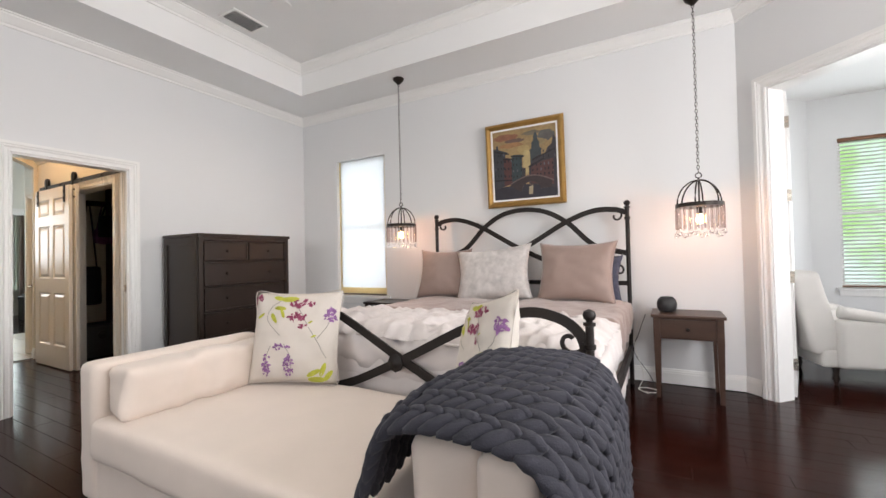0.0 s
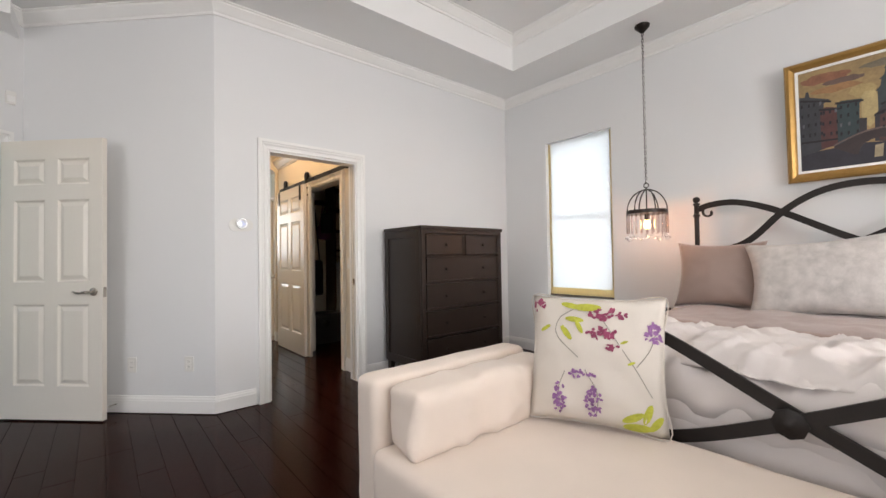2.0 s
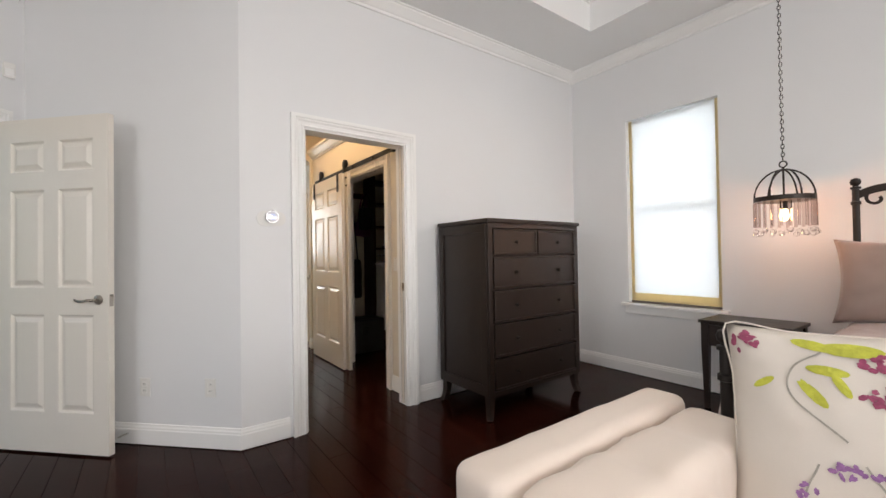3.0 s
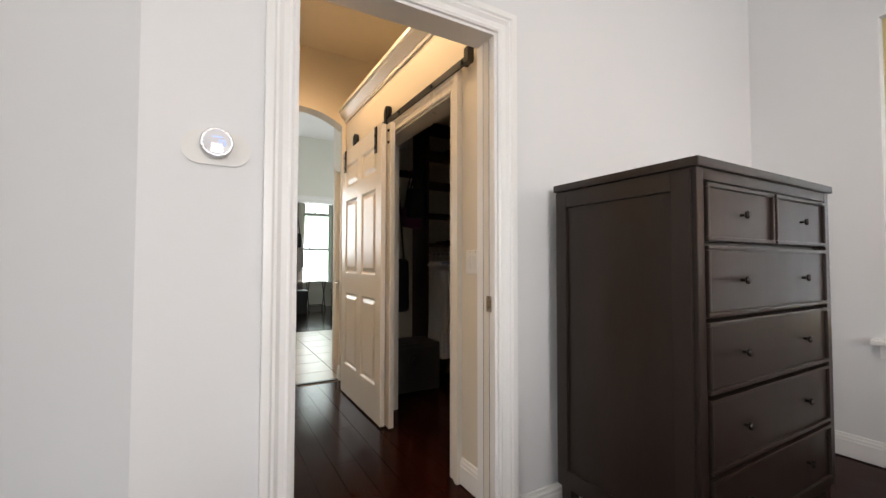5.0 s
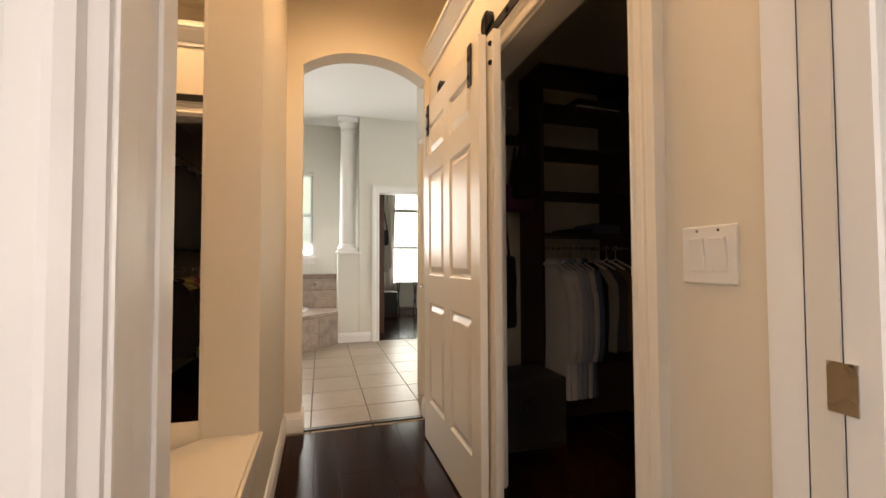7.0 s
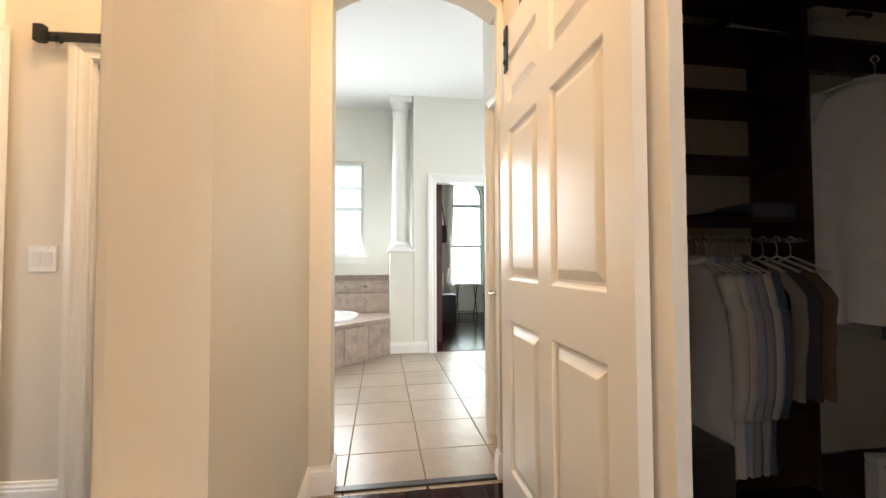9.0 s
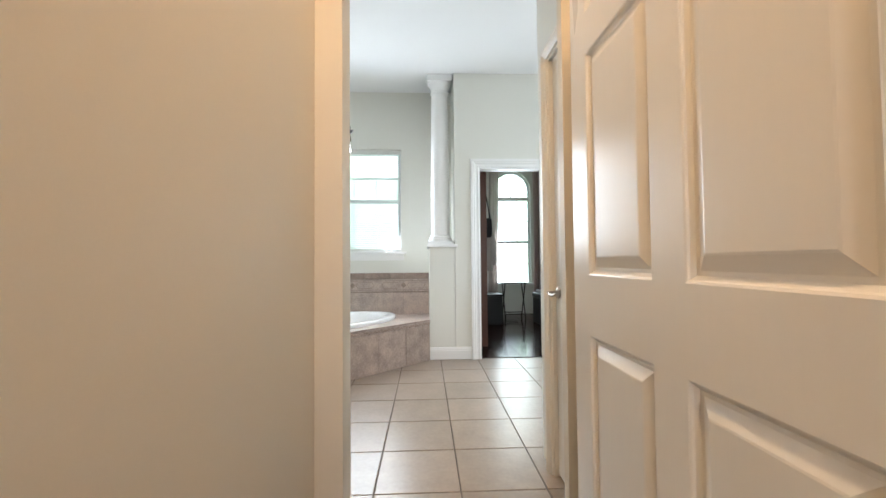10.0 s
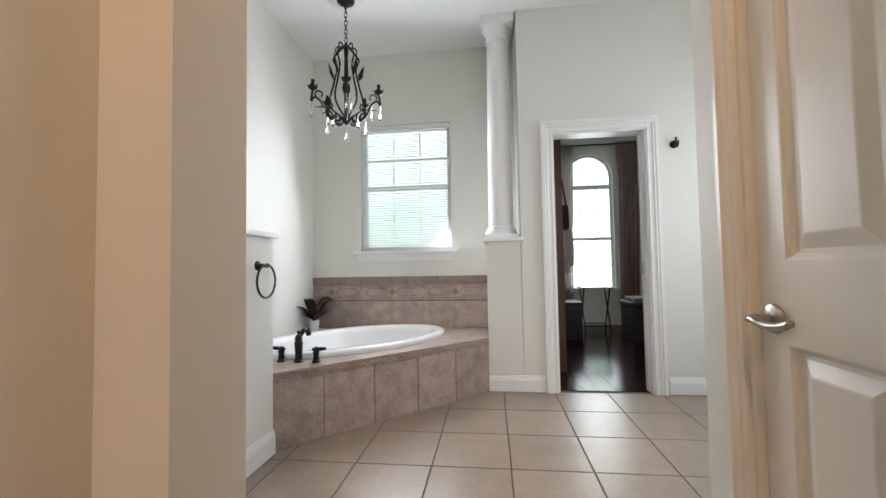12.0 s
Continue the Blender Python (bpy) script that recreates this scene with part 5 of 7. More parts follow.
def pendant(x, y):
    root = thing("pendant_lamp", "dark bronze birdcage pendant lamp with hanging glass tubes", "pendant lamp", pose(x, y, 0), "pendants beside the bed")
    part("canopy", lathe([(0.012, 3.04), (0.02, 3.05), (0.055, 3.085), (0.062, 3.104), (0.06, 3.108)], 20), BRONZE, root, smooth=True)
    b = bmesh.new()
    z = 1.745
    k = 0
    while z < 3.04:
        pts = [(0.009 * math.cos(a) if k % 2 else 0, 0 if k % 2 else 0.009 * math.cos(a), z + 0.016 + 0.018 * math.sin(a)) for a in [2 * math.pi * q / 8 for q in range(8)]]
        tube(pts, 0.0026, b, 5, closed=True)
        z += 0.027
        k += 1
    part("chain", b, BRONZE, root)
    part("cord", tube([(0.004, 0.004, 1.72), (0.002, -0.003, 2.3), (0.004, 0.004, 3.05)], 0.0028, seg=6), PLASTIC, root)
    part("hook_ring", tube([(0.02 * math.cos(a), 0, 1.725 + 0.02 * math.sin(a)) for a in [2 * math.pi * q / 16 for q in range(16)]], 0.0045, seg=6, closed=True), BRONZE, root)
    part("stem", tube([(0, 0, 1.45), (0, 0, 1.705)], 0.006), BRONZE, root)
    R = 0.155
    part("ring", lathe([(R - 0.008, 1.482), (R + 0.006, 1.482), (R + 0.006, 1.512), (R - 0.008, 1.512)], 36), BRONZE, root)
    for q in range(3):
        a = math.pi * q / 3 + 0.3
        part("dome_rib", tube([(R * math.cos(t) * math.cos(a), R * math.cos(t) * math.sin(a), 1.505 + 0.185 * math.sin(t)) for t in [math.pi * e / 16 for e in range(17)]], 0.0055, seg=6), BRONZE, root)
    part("cross_bar", tube([(-R, 0, 1.49), (R, 0, 1.49)], 0.005), BRONZE, root)
    part("socket", lathe([(0.014, 1.43), (0.02, 1.435), (0.02, 1.485), (0.014, 1.49)], 14), BRONZE, root)
    bulb_ = part("bulb", lathe([(0.012, 1.435), (0.017, 1.425), (0.027, 1.39), (0.026, 1.375), (0.014, 1.358), (0.002, 1.353)], 16), BULB, root, "glowing amber filament bulb", smooth=True)
    bulb_.visible_shadow = False
    tubes, drops = 22, []
    for q in range(tubes):
        a = 2 * math.pi * q / tubes
        cxx, cyy = R * math.cos(a), R * math.sin(a)
        g = part("glass_tube", lathe([(0.0085, 1.315), (0.0085, 1.48)], 8, m=Matrix.Translation((cxx, cyy, 0))), ROD, root)
        g.visible_shadow = False
        d = part("crystal_drop", ball(cxx * (1.02 if q % 2 else 0.97), cyy * (1.02 if q % 2 else 0.97), 1.292 - 0.012 * (q % 3), 0.017, seg=8), GLASS, root)
        d.visible_shadow = False
    return root


pendant(-2.42, 4.10)
pendant(0.33, 4.10)

# ---- bedroom: painting ----
pic = thing("framed_painting", "gilt-framed oil painting of a canal town with bridge and tower", "painting", pose(-1.135, 4.46, 1.645, 3.0, 0, 0))
PW, PH = 0.81, 0.86
PROF = [(0, 0), (0, -0.012), (0.012, -0.03), (0.03, -0.034), (0.05, -0.022), (0.06, -0.018), (0.064, 0)]
rings = []
b = bmesh.new()
for sx, sz in ((-1, 0), (1, 0), (1, 1), (-1, 1)):
    rings.append([b.verts.new((sx * (PW / 2 - o), y, (o if sz == 0 else PH - o))) for o, y in PROF])
for i in range(4):
    a, c = rings[i], rings[(i + 1) % 4]
    for k in range(len(PROF) - 1):
        b.faces.new((a[k], a[k + 1], c[k + 1], c[k]))
part("frame", b, GOLD, pic, "gilded moulded frame")
b = bmesh.new()
for x0, x1, z0, z1 in ((-PW / 2 + 0.06, PW / 2 - 0.06, 0.06, 0.078), (-PW / 2 + 0.06, PW / 2 - 0.06, PH - 0.078, PH - 0.06), (-PW / 2 + 0.06, -PW / 2 + 0.078, 0.078, PH - 0.078), (PW / 2 - 0.078, PW / 2 - 0.06, 0.078, PH - 0.078)):
    box(x0, x1, -0.014, -0.002, z0, z1, 0.002, bm=b)
part("liner", b, TRIM, pic, "cream inner liner")
SKYP = material("painted_sunset", (0.30, 0.21, 0.10), 0.6, vary=0.30, scale=5, fine=40, bump=0.1)
part("canvas", box(-PW / 2 + 0.075, PW / 2 - 0.075, -0.006, -0.002, 0.075, PH - 0.075), SKYP, pic, "painted sunset sky on canvas")
ox, oz, cw, ch = -PW / 2 + 0.079, 0.079, PW - 0.158, PH - 0.158


def paint(nm, pts, colour, lift, mat=None):
    """A dab of thick oil paint: an outline in parts of the canvas."""
    b = bmesh.new()
    f = [b.verts.new((ox + u * cw, -0.006 - lift * 0.0006, oz + v * ch)) for u, v in pts]
    g = [b.verts.new((ox + u * cw, -0.0062, oz + v * ch)) for u, v in pts]
    b.faces.new(f)
    for i in range(len(pts)):
        b.faces.new((f[i], f[(i + 1) % len(pts)], g[(i + 1) % len(pts)], g[i]))
    part(nm, b, mat or material("oil_" + nm, colour, 0.55, vary=0.3, scale=16, fine=110, bump=0.3), pic)


def smear(u, v, ru, rv, seed, n=18):
    return [(min(1, max(0, u + ru * (1 + 0.35 * noise.noise(Vector((k * 0.9, seed, 0)))) * math.cos(2 * math.pi * k / n))), min(1, max(0, v + rv * (1 + 0.5 * noise.noise(Vector((k * 0.8, seed, 5)))) * math.sin(2 * math.pi * k / n)))) for k in range(n)]


for k, (u, v, ru, rv, c) in enumerate(((0.22, 0.90, 0.20, 0.05, (0.24, 0.105, 0.06)), (0.36, 0.84, 0.16, 0.03, (0.13, 0.085, 0.07)), (0.30, 0.78, 0.20, 0.035, (0.30, 0.16, 0.07)), (0.5, 0.70, 0.10, 0.06, (0.36, 0.27, 0.12)), (0.55, 0.52, 0.07, 0.17, (0.42, 0.33, 0.16)), (0.62, 0.92, 0.14, 0.03, (0.15, 0.125, 0.09)), (0.86, 0.86, 0.13, 0.09, (0.10, 0.095, 0.09)), (0.74, 0.78, 0.10, 0.05, (0.26, 0.20, 0.10)))):
    paint("painted_cloud", smear(u, v, ru, rv, k * 3.1), c, 1 + 0.1 * k)
paint("painted_water", [(0, 0), (1, 0), (1, 0.14), (0.5, 0.2), (0, 0.18)], (0.028, 0.027, 0.038), 2)
paint("painted_tower", [(0.6, 0.35), (0.6, 0.66), (0.585, 0.665), (0.62, 0.70), (0.63, 0.76), (0.615, 0.765), (0.65, 0.80), (0.66, 0.85), (0.65, 0.855), (0.69, 0.93), (0.73, 0.85), (0.72, 0.845), (0.725, 0.80), (0.76, 0.765), (0.745, 0.76), (0.75, 0.70), (0.79, 0.665), (0.77, 0.66), (0.78, 0.35)], (0.045, 0.057, 0.062), 3)
paint("painted_house", [(0, 0.15), (0, 0.76), (0.05, 0.75), (0.06, 0.80), (0.08, 0.80), (0.09, 0.74), (0.25, 0.68), (0.2, 0.65), (0.2, 0.2)], (0.040, 0.042, 0.050), 4)
paint("painted_house", [(0.17, 0.2), (0.17, 0.60), (0.22, 0.61), (0.32, 0.58), (0.32, 0.22)], (0.085, 0.032, 0.032), 5)
paint("painted_house", [(0.30, 0.2), (0.30, 0.6), (0.33, 0.64), (0.49, 0.62), (0.47, 0.58), (0.46, 0.24)], (0.030, 0.050, 0.055), 6)
paint("painted_house", [(0.44, 0.2), (0.45, 0.44), (0.52, 0.43), (0.51, 0.22)], (0.035, 0.030, 0.035), 5.5)
paint("painted_house", [(0.57, 0.2), (0.575, 0.44), (0.62, 0.50), (0.70, 0.58), (0.83, 0.60), (0.87, 0.68), (0.93, 0.72), (0.96, 0.84), (1, 0.80), (1, 0.1)], (0.038, 0.033, 0.040), 5)
paint("painted_house", [(0.60, 0.2), (0.61, 0.43), (0.78, 0.50), (0.95, 0.52), (0.95, 0.16)], (0.080, 0.036, 0.036), 6)
for u0, u1, v0, v1 in ((-0.0, 0.26, 0.735, 0.665), (0.16, 0.33, 0.605, 0.575), (0.29, 0.50, 0.635, 0.61), (0.57, 0.82, 0.45, 0.545), (0.62, 0.98, 0.54, 0.66), (0.0, 0.3, 0.30, 0.285)):
    paint("painted_eave", [(max(u0, 0), v0), (u1, v1), (u1, v1 - 0.018), (max(u0, 0), v0 - 0.022)], (0.014, 0.013, 0.016), 7)
ARCH = [(0.27, 0.19), (0.27, 0.215)] + [(0.3 + 0.62 * k / 12, 0.215 + 0.10 * math.sin(math.pi * k / 12)) for k in range(13)] + [(0.92, 0.12), (0.76, 0.12)] + [(0.6 + 0.15 * math.cos(math.pi * k / 8), 0.1 + 0.13 * math.sin(math.pi * k / 8)) for k in range(9)] + [(0.42, 0.1)]
paint("painted_bridge", ARCH, (0.040, 0.028, 0.030), 8)
paint("painted_parapet", [(0.27 + 0.68 * k / 12, 0.225 + 0.10 * math.sin(math.pi * k / 12)) for k in range(13)] + [(0.27 + 0.68 * k / 12, 0.208 + 0.10 * math.sin(math.pi * k / 12)) for k in range(12, -1, -1)], (0.13, 0.095, 0.085), 9)
paint("painted_reflection", [(0.56, 0.05), (0.62, 0.05), (0.63, 0.17), (0.57, 0.16)], (0.34, 0.29, 0.19), 8)
winm = material("oil_window_dabs", (0.012, 0.013, 0.018), 0.6, vary=0.3, scale=40)
wl = material("oil_light_dabs", (0.10, 0.105, 0.12), 0.6, vary=0.3, scale=40)
rnd = random.Random(4)
for u0, u1, v0, v1, nu_, nv_ in ((0.02, 0.17, 0.34, 0.64, 4, 4), (0.19, 0.29, 0.32, 0.54, 3, 3), (0.32, 0.44, 0.30, 0.56, 3, 4), (0.63, 0.93, 0.30, 0.44, 6, 3), (0.80, 0.97, 0.54, 0.62, 3, 2)):
    for i in range(nu_):
        for k in range(nv_):
            u, v = u0 + (u1 - u0) * i / max(1, nu_ - 1) + rnd.uniform(-0.006, 0.006), v0 + (v1 - v0) * k / max(1, nv_ - 1)
            paint("painted_dab", [(u, v), (u + 0.016, v), (u + 0.017, v + 0.035), (u, v + 0.033)], None, 9, rnd.choice((winm, winm, winm, wl)))

# ---- bedroom: ceiling and wall fittings ----
vent = thing("ceiling_vent", "white louvred air vent with dark slots in the ceiling", "vent", pose(-3.40, 2.93, TRAY - 0.002))
part("backing", box(-0.10, 0.10, -0.16, 0.16, -0.004, 0.001), DARK, vent)
b = bmesh.new()
for x0, x1, y0, y1 in ((-0.12, 0.12, -0.18, -0.155), (-0.12, 0.12, 0.155, 0.18), (-0.12, -0.098, -0.155, 0.155), (0.098, 0.12, -0.155, 0.155)):
    box(x0, x1, y0, y1, -0.014, 0.0, 0.003, bm=b)
part("frame", b, TRIM, vent)
for k in range(7):
    part("slat", moved(box(-0.009, 0.009, -0.155, 0.155, -0.0015, 0.0015), Matrix.Translation((-0.078 + k * 0.026, 0, -0.011)) @ Matrix.Rotation(radians(35), 4, "Y")), TRIM, vent)
dl = thing("ceiling_downlight", "recessed ceiling downlight with white trim ring, switched on", "ceiling light", pose(-2.885, 2.945, TRAY - 0.001), "ceiling downlights")
part("trim_ring", lathe([(0.06, -0.012), (0.085, -0.010), (0.088, 0.0), (0.06, 0.0)], 28), TRIM, dl, smooth=True)
part("lens", lathe([(0.058, -0.010), (0.058, -0.004)], 28), LENS, dl)
for x, y in ((-0.6, 2.95), (-2.9, 0.4), (-0.6, 0.4)):
    copy_thing(dl, pose(x, y, TRAY - 0.001))
copy_thing(vent, pose(-4.52, 0.25, H - 0.002, 0, 0, 45))


def outlet(m, label, switches=0, w=0.072):
    root = thing("wall_switch" if switches else "wall_outlet", label, "switch" if switches else "outlet", m)
    part("plate", box(-w / 2, w / 2, -0.006, 0, -0.057, 0.057, 0.003), PLASTIC, root)
    if switches:
        for k in range(switches):
            x = (k - (switches - 1) / 2) * 0.046
            part("rocker", moved(box(-0.0165, 0.0165, -0.005, 0, -0.033, 0.033, 0.002), Matrix.Translation((x, -0.005, 0)) @ Matrix.Rotation(radians(5), 4, "X")), PLASTIC, root)
            part("screw", lathe([(0.003, 0), (0.003, 0.001)], 8, m=Matrix.Translation((x, -0.006, 0.047)) @ Matrix.Rotation(radians(90), 4, "X")), NICKEL, root)
    else:
        for z in (-0.02, 0.02):
            s = part("socket", box(-0.017, 0.017, -0.008, -0.005, z - 0.014, z + 0.014, 0.004), PLASTIC, root)
            for x in (-0.006, 0.006):
                part("slot", box(x - 0.001, x + 0.001, -0.0085, -0.0075, z - 0.003, z + 0.006), DARK, s)
    return root


outlet(pose(-4.80, 0.72, 0.36, 0, 0, 45), "white plastic cable outlet low on the angled wall")
outlet(pose(-4.475, 1.045, 0.37, 0, 0, 45), "white duplex outlet low on the angled wall")
outlet(pose(-2.98, 4.5, 0.42), "white duplex outlet with a dark plug beside the window")
sw = outlet(pose(-4.630, HR, 1.093, 0, 0, 0), "white double rocker light switch on the cream hall wall", 2, 0.116)

det = thing("thermostat", "round glass thermostat on a white oval wall plate", "thermostat", pose(XW, 1.372, 1.425, 0, 0, 90))
b = bmesh.new()
pl = [(0.040 * sx + 0.048 * math.cos(a), 0.048 * math.sin(a)) for sx, r0 in ((1, -90), (-1, 90)) for a in [radians(r0 + 180 * k / 12) for k in range(13)]]
fr = [b.verts.new((x, -0.007, z)) for x, z in pl]
bk = [b.verts.new((x, 0.0, z)) for x, z in pl]
b.faces.new(fr)
for i in range(len(pl)):
    b.faces.new((fr[i], fr[(i + 1) % len(pl)], bk[(i + 1) % len(pl)], bk[i]))
part("plate", moved(b, Matrix.Translation((0, 0, -0.011))), PLASTIC, det)
tm = Matrix.Translation((0, -0.006, 0)) @ Matrix.Rotation(radians(90), 4, "X")
part("ring", lathe([(0.040, 0), (0.042, 0.006), (0.042, 0.024), (0.039, 0.03), (0.036, 0.03)], 32, m=tm), material("polished_steel", (0.55, 0.55, 0.56), 0.22, metal=1.0, vary=0.02), det, "polished steel ring", smooth=True)
part("face", lathe([(0.0365, 0.026), (0.034, 0.031), (0.02, 0.0335), (0.0, 0.034)], 32, m=tm), material("pale_mirror_face", (0.74, 0.74, 0.77), 0.12, metal=0.15, vary=0.0, bump=0), det, "mirror-like glass face", smooth=True)
txt = bpy.data.curves.new("digits", "FONT")
txt.body, txt.size, txt.align_x, txt.extrude = "72", 0.021, "CENTER", 0.0004
DIGIT = material("lit_blue_digits", (0.2, 0.3, 0.7), 0.4, vary=0, bump=0, glow=(0.35, 0.5, 1.0, 0.9))
txt.materials.append(DIGIT)
dg = new("digits", txt)
dg.parent, dg.matrix_basis = det, pose(0.013, -0.0404, -0.009, 90, 0, 0)
dg["label"] = "glowing blue temperature digits"
part("display_line", box(-0.012, 0.014, -0.0408, -0.0398, 0.012, 0.0145), DIGIT, det)
part("display_line", box(-0.008, 0.012, -0.0408, -0.0398, -0.020, -0.0175), DIGIT, det)
sen = thing("motion_sensor", "small white motion sensor high in the wall corner", "sensor", pose(-5.40, 0.0, 2.36, 0, 0, 110))
part("body", box(-0.03, 0.03, -0.045, 0.0, 0, 0.10, 0.012), PLASTIC, sen)
part("lens", box(-0.022, 0.022, -0.05, -0.044, 0.015, 0.06, 0.006), TRIM, sen)
ds = thing("door_stop", "springy nickel door stop on the baseboard", "door stop", pose(-4.88, 0.64, 0.07, 0, 0, 45))
part("spring", tube([(0.005 * math.cos(k), -0.016 - 0.07 * k / 40, 0.005 * math.sin(k)) for k in range(41)], 0.0015, seg=5), NICKEL, ds)
part("tip", ball(0, -0.09, 0, 0.007, seg=8), PLASTIC, ds)

# ---- hall: mirror recess ----
mir = thing("wall_mirror", "tall frameless mirror set in the hall recess", "mirror")
part("mirror_glass", moved(box(0.03, 0.945, -0.006, -0.001, 0.462, 2.75), M_MIR), MIRROR, mir)
led = thing("recess_sill", "cream moulded sill below the hall mirror", "sill", kind="structure")
part("board", prism([(NX0 + 0.002, HL), (NX0 + 0.002, 1.327), (-5.012, 0.645), (NX1 - 0.002, HL - 0.11), (NX1 - 0.002, HL)], 0.431, 0.455), DOOR, led)
part("nosing", box(NX0 - 0.012, NX1 + 0.012, HL + 0.001, HL + 0.014, 0.425, 0.455, 0.008), DOOR, led)
part("apron", box(NX0 - 0.01, NX1 + 0.01, HL + 0.001, HL + 0.010, 0.36, 0.425, 0.006), DOOR, led)

# ---- closet: shelf tower, clothes, bags ----
SX = -6.45
tw_ = thing("shelf_tower", "dark wooden closet shelf tower with open shelves", "shelving")
for y in (3.155, 3.86):
    part("side_panel", box(CX0 + 0.003, SX, y, y + 0.02, 0.0, 2.44), CLOSET, tw_)
for z in (2.42, 2.146, 1.848, 1.54, 1.253):
    part("shelf", box(CX0 + 0.003, SX - 0.002, 3.175, 3.86, z, z + 0.02), CLOSET, tw_)
part("shelf", box(CX0 + 0.003, SX - 0.002, 3.88, 4.98, 2.146, 2.166), CLOSET, tw_)
part("shelf", box(CX0 + 0.003, SX - 0.002, 3.88, 4.98, 2.42, 2.44), CLOSET, tw_)
part("hanging_rod", tube([(SX - 0.02, 3.19, 1.17), (SX - 0.02, 3.86, 1.17)], 0.012), NICKEL, tw_)
part("hanging_rod", tube([(SX - 0.08, 3.88, 2.03), (SX - 0.08, 4.98, 2.03)], 0.012), NICKEL, tw_)
part("low_drawer", box(CX0 + 0.003, SX - 0.05, 3.40, 3.86, 0.0, 0.35), WALNUT, tw_)
for zr in (1.96, 1.02):
    rod2 = thing("closet_rod", "steel hanging rod along the side wall of the closet", "rod")
    part("tube", tube([(-4.80, 3.15, zr), (-4.80, CY1 - 0.002, zr)], 0.012), NICKEL, rod2)
    part("bracket", box(-4.83, CX1 - 0.001, 3.13, 3.15, zr - 0.05, zr + 0.03, 0.003), CLOSET, rod2)


def garment(name, label, colour, w, length, m, sleeve=True, thick=0.06, seed=0, rough=0.9):
    """A garment on a hanger, hanging from z = 0 with its width along x."""
    mat = material(name + "_cloth", colour, rough, vary=0.08, scale=14, fine=300, bump=0.2, sheen=0.2)
    root = thing(name, label, "clothing", m)
    hk = part("hanger", tube(smooth_path([(0.012, 0, 0.035), (0.018, 0, 0.05), (0.0, 0, 0.062), (-0.014, 0, 0.045), (0, 0, 0.02), (0, 0, -0.03)], 5), 0.0028, seg=6), PLASTIC, root, "white plastic hanger")
    part("hanger_arm", tube([(-w * 0.42, 0, -0.10), (0, 0, -0.03), (w * 0.42, 0, -0.10)], 0.006, seg=6), PLASTIC, hk)
    b = bmesh.new()
    nu, nv = 28, 22
    rings = []
    for j in range(nv + 1):
        v = j / nv
        drop = v * length
        half = w / 2 * (0.24 + 0.76 * min(1, drop / 0.15) ** 0.8) * (1 - 0.10 * v + 0.02 * math.sin(7 * v + seed))
        th = thick / 2 * (0.5 + 0.9 * v)
        row = []
        for i in range(nu):
            a = 2 * math.pi * i / nu
            fold = 1 + 0.5 * v * math.sin(5 * a + seed * 3 + 2 * v) + 0.25 * v * math.sin(11 * a + seed)
            x = half * math.copysign(abs(math.cos(a)) ** 0.8, math.cos(a))
            y = th * math.sin(a) * fold + 0.012 * noise.noise(Vector((x * 8, v * 5, seed)))
            z = -0.055 - v * length - (0.02 * noise.noise(Vector((i * 0.7, seed, 1))) if j == nv else 0)
            row.append(b.verts.new((x, y, z)))
        rings.append(row)
    for ra, rb in zip(rings, rings[1:]):
        for i in range(nu):
            b.faces.new((ra[i], ra[(i + 1) % nu], rb[(i + 1) % nu], rb[i]))
    b.faces.new(rings[0])
    part("body", b, mat, root, smooth="all")
    if sleeve:
        for sx in (-1, 1):
            part("sleeve", tube(smooth_path([(sx * w * 0.40, 0, -0.11), (sx * w * 0.50, 0.005, -0.30), (sx * w * 0.50, 0.012, -0.55), (sx * w * 0.46, 0.01, -0.10 - 0.72 * min(length, 0.8))], 5), 0.036, taper=lambda t: 1.1 - 0.4 * t), mat, root, smooth="all")
        part("collar", tube([(0.07 * math.cos(a), 0.035 * math.sin(a), -0.05 + 0.012 * math.sin(a)) for a in [2 * math.pi * q / 14 for q in range(14)]], 0.016, closed=True, seg=6), mat, root, smooth="all")
    return root


for k, (c, lab) in enumerate((((0.80, 0.80, 0.82), "white button-up shirt on a white hanger in the closet"), ((0.72, 0.72, 0.78), "pale striped shirt on a white hanger in the closet"), ((0.40, 0.48, 0.62), "light blue shirt on a hanger in the closet"), ((0.36, 0.39, 0.50), "blue grey shirt on a hanger in the closet"), ((0.62, 0.62, 0.65), "pale grey shirt on a hanger in the closet"), ((0.10, 0.16, 0.30), "dark blue shirt on a hanger in the closet"))):
    garment("hanging_shirt", lab, c, 0.46, 0.86, pose(SX + 0.0, 3.21 + k * 0.046, 1.125, 0, 0, 4 - k * 2), seed=k)
for k, (c, lab) in enumerate((((0.02, 0.021, 0.026), "black trousers folded over a hanger in the closet"), ((0.33, 0.31, 0.28), "pale trousers folded over a hanger in the closet"), ((0.06, 0.06, 0.075), "dark grey trousers folded over a hanger"), ((0.16, 0.105, 0.06), "brown trousers folded over a wooden hanger"))):
    garment("hanging_trousers", lab, c, 0.36, 0.60, pose(SX + 0.0, 3.52 + k * 0.075, 1.125, 0, 0, 8), sleeve=False, thick=0.05, seed=10 + k)
garment("bathrobe", "white terry bathrobe hanging from the upper closet rod", (0.80, 0.78, 0.75), 0.58, 1.15, pose(SX + 0.07, 4.16, 1.985, 0, 0, 66), thick=0.14, seed=21)
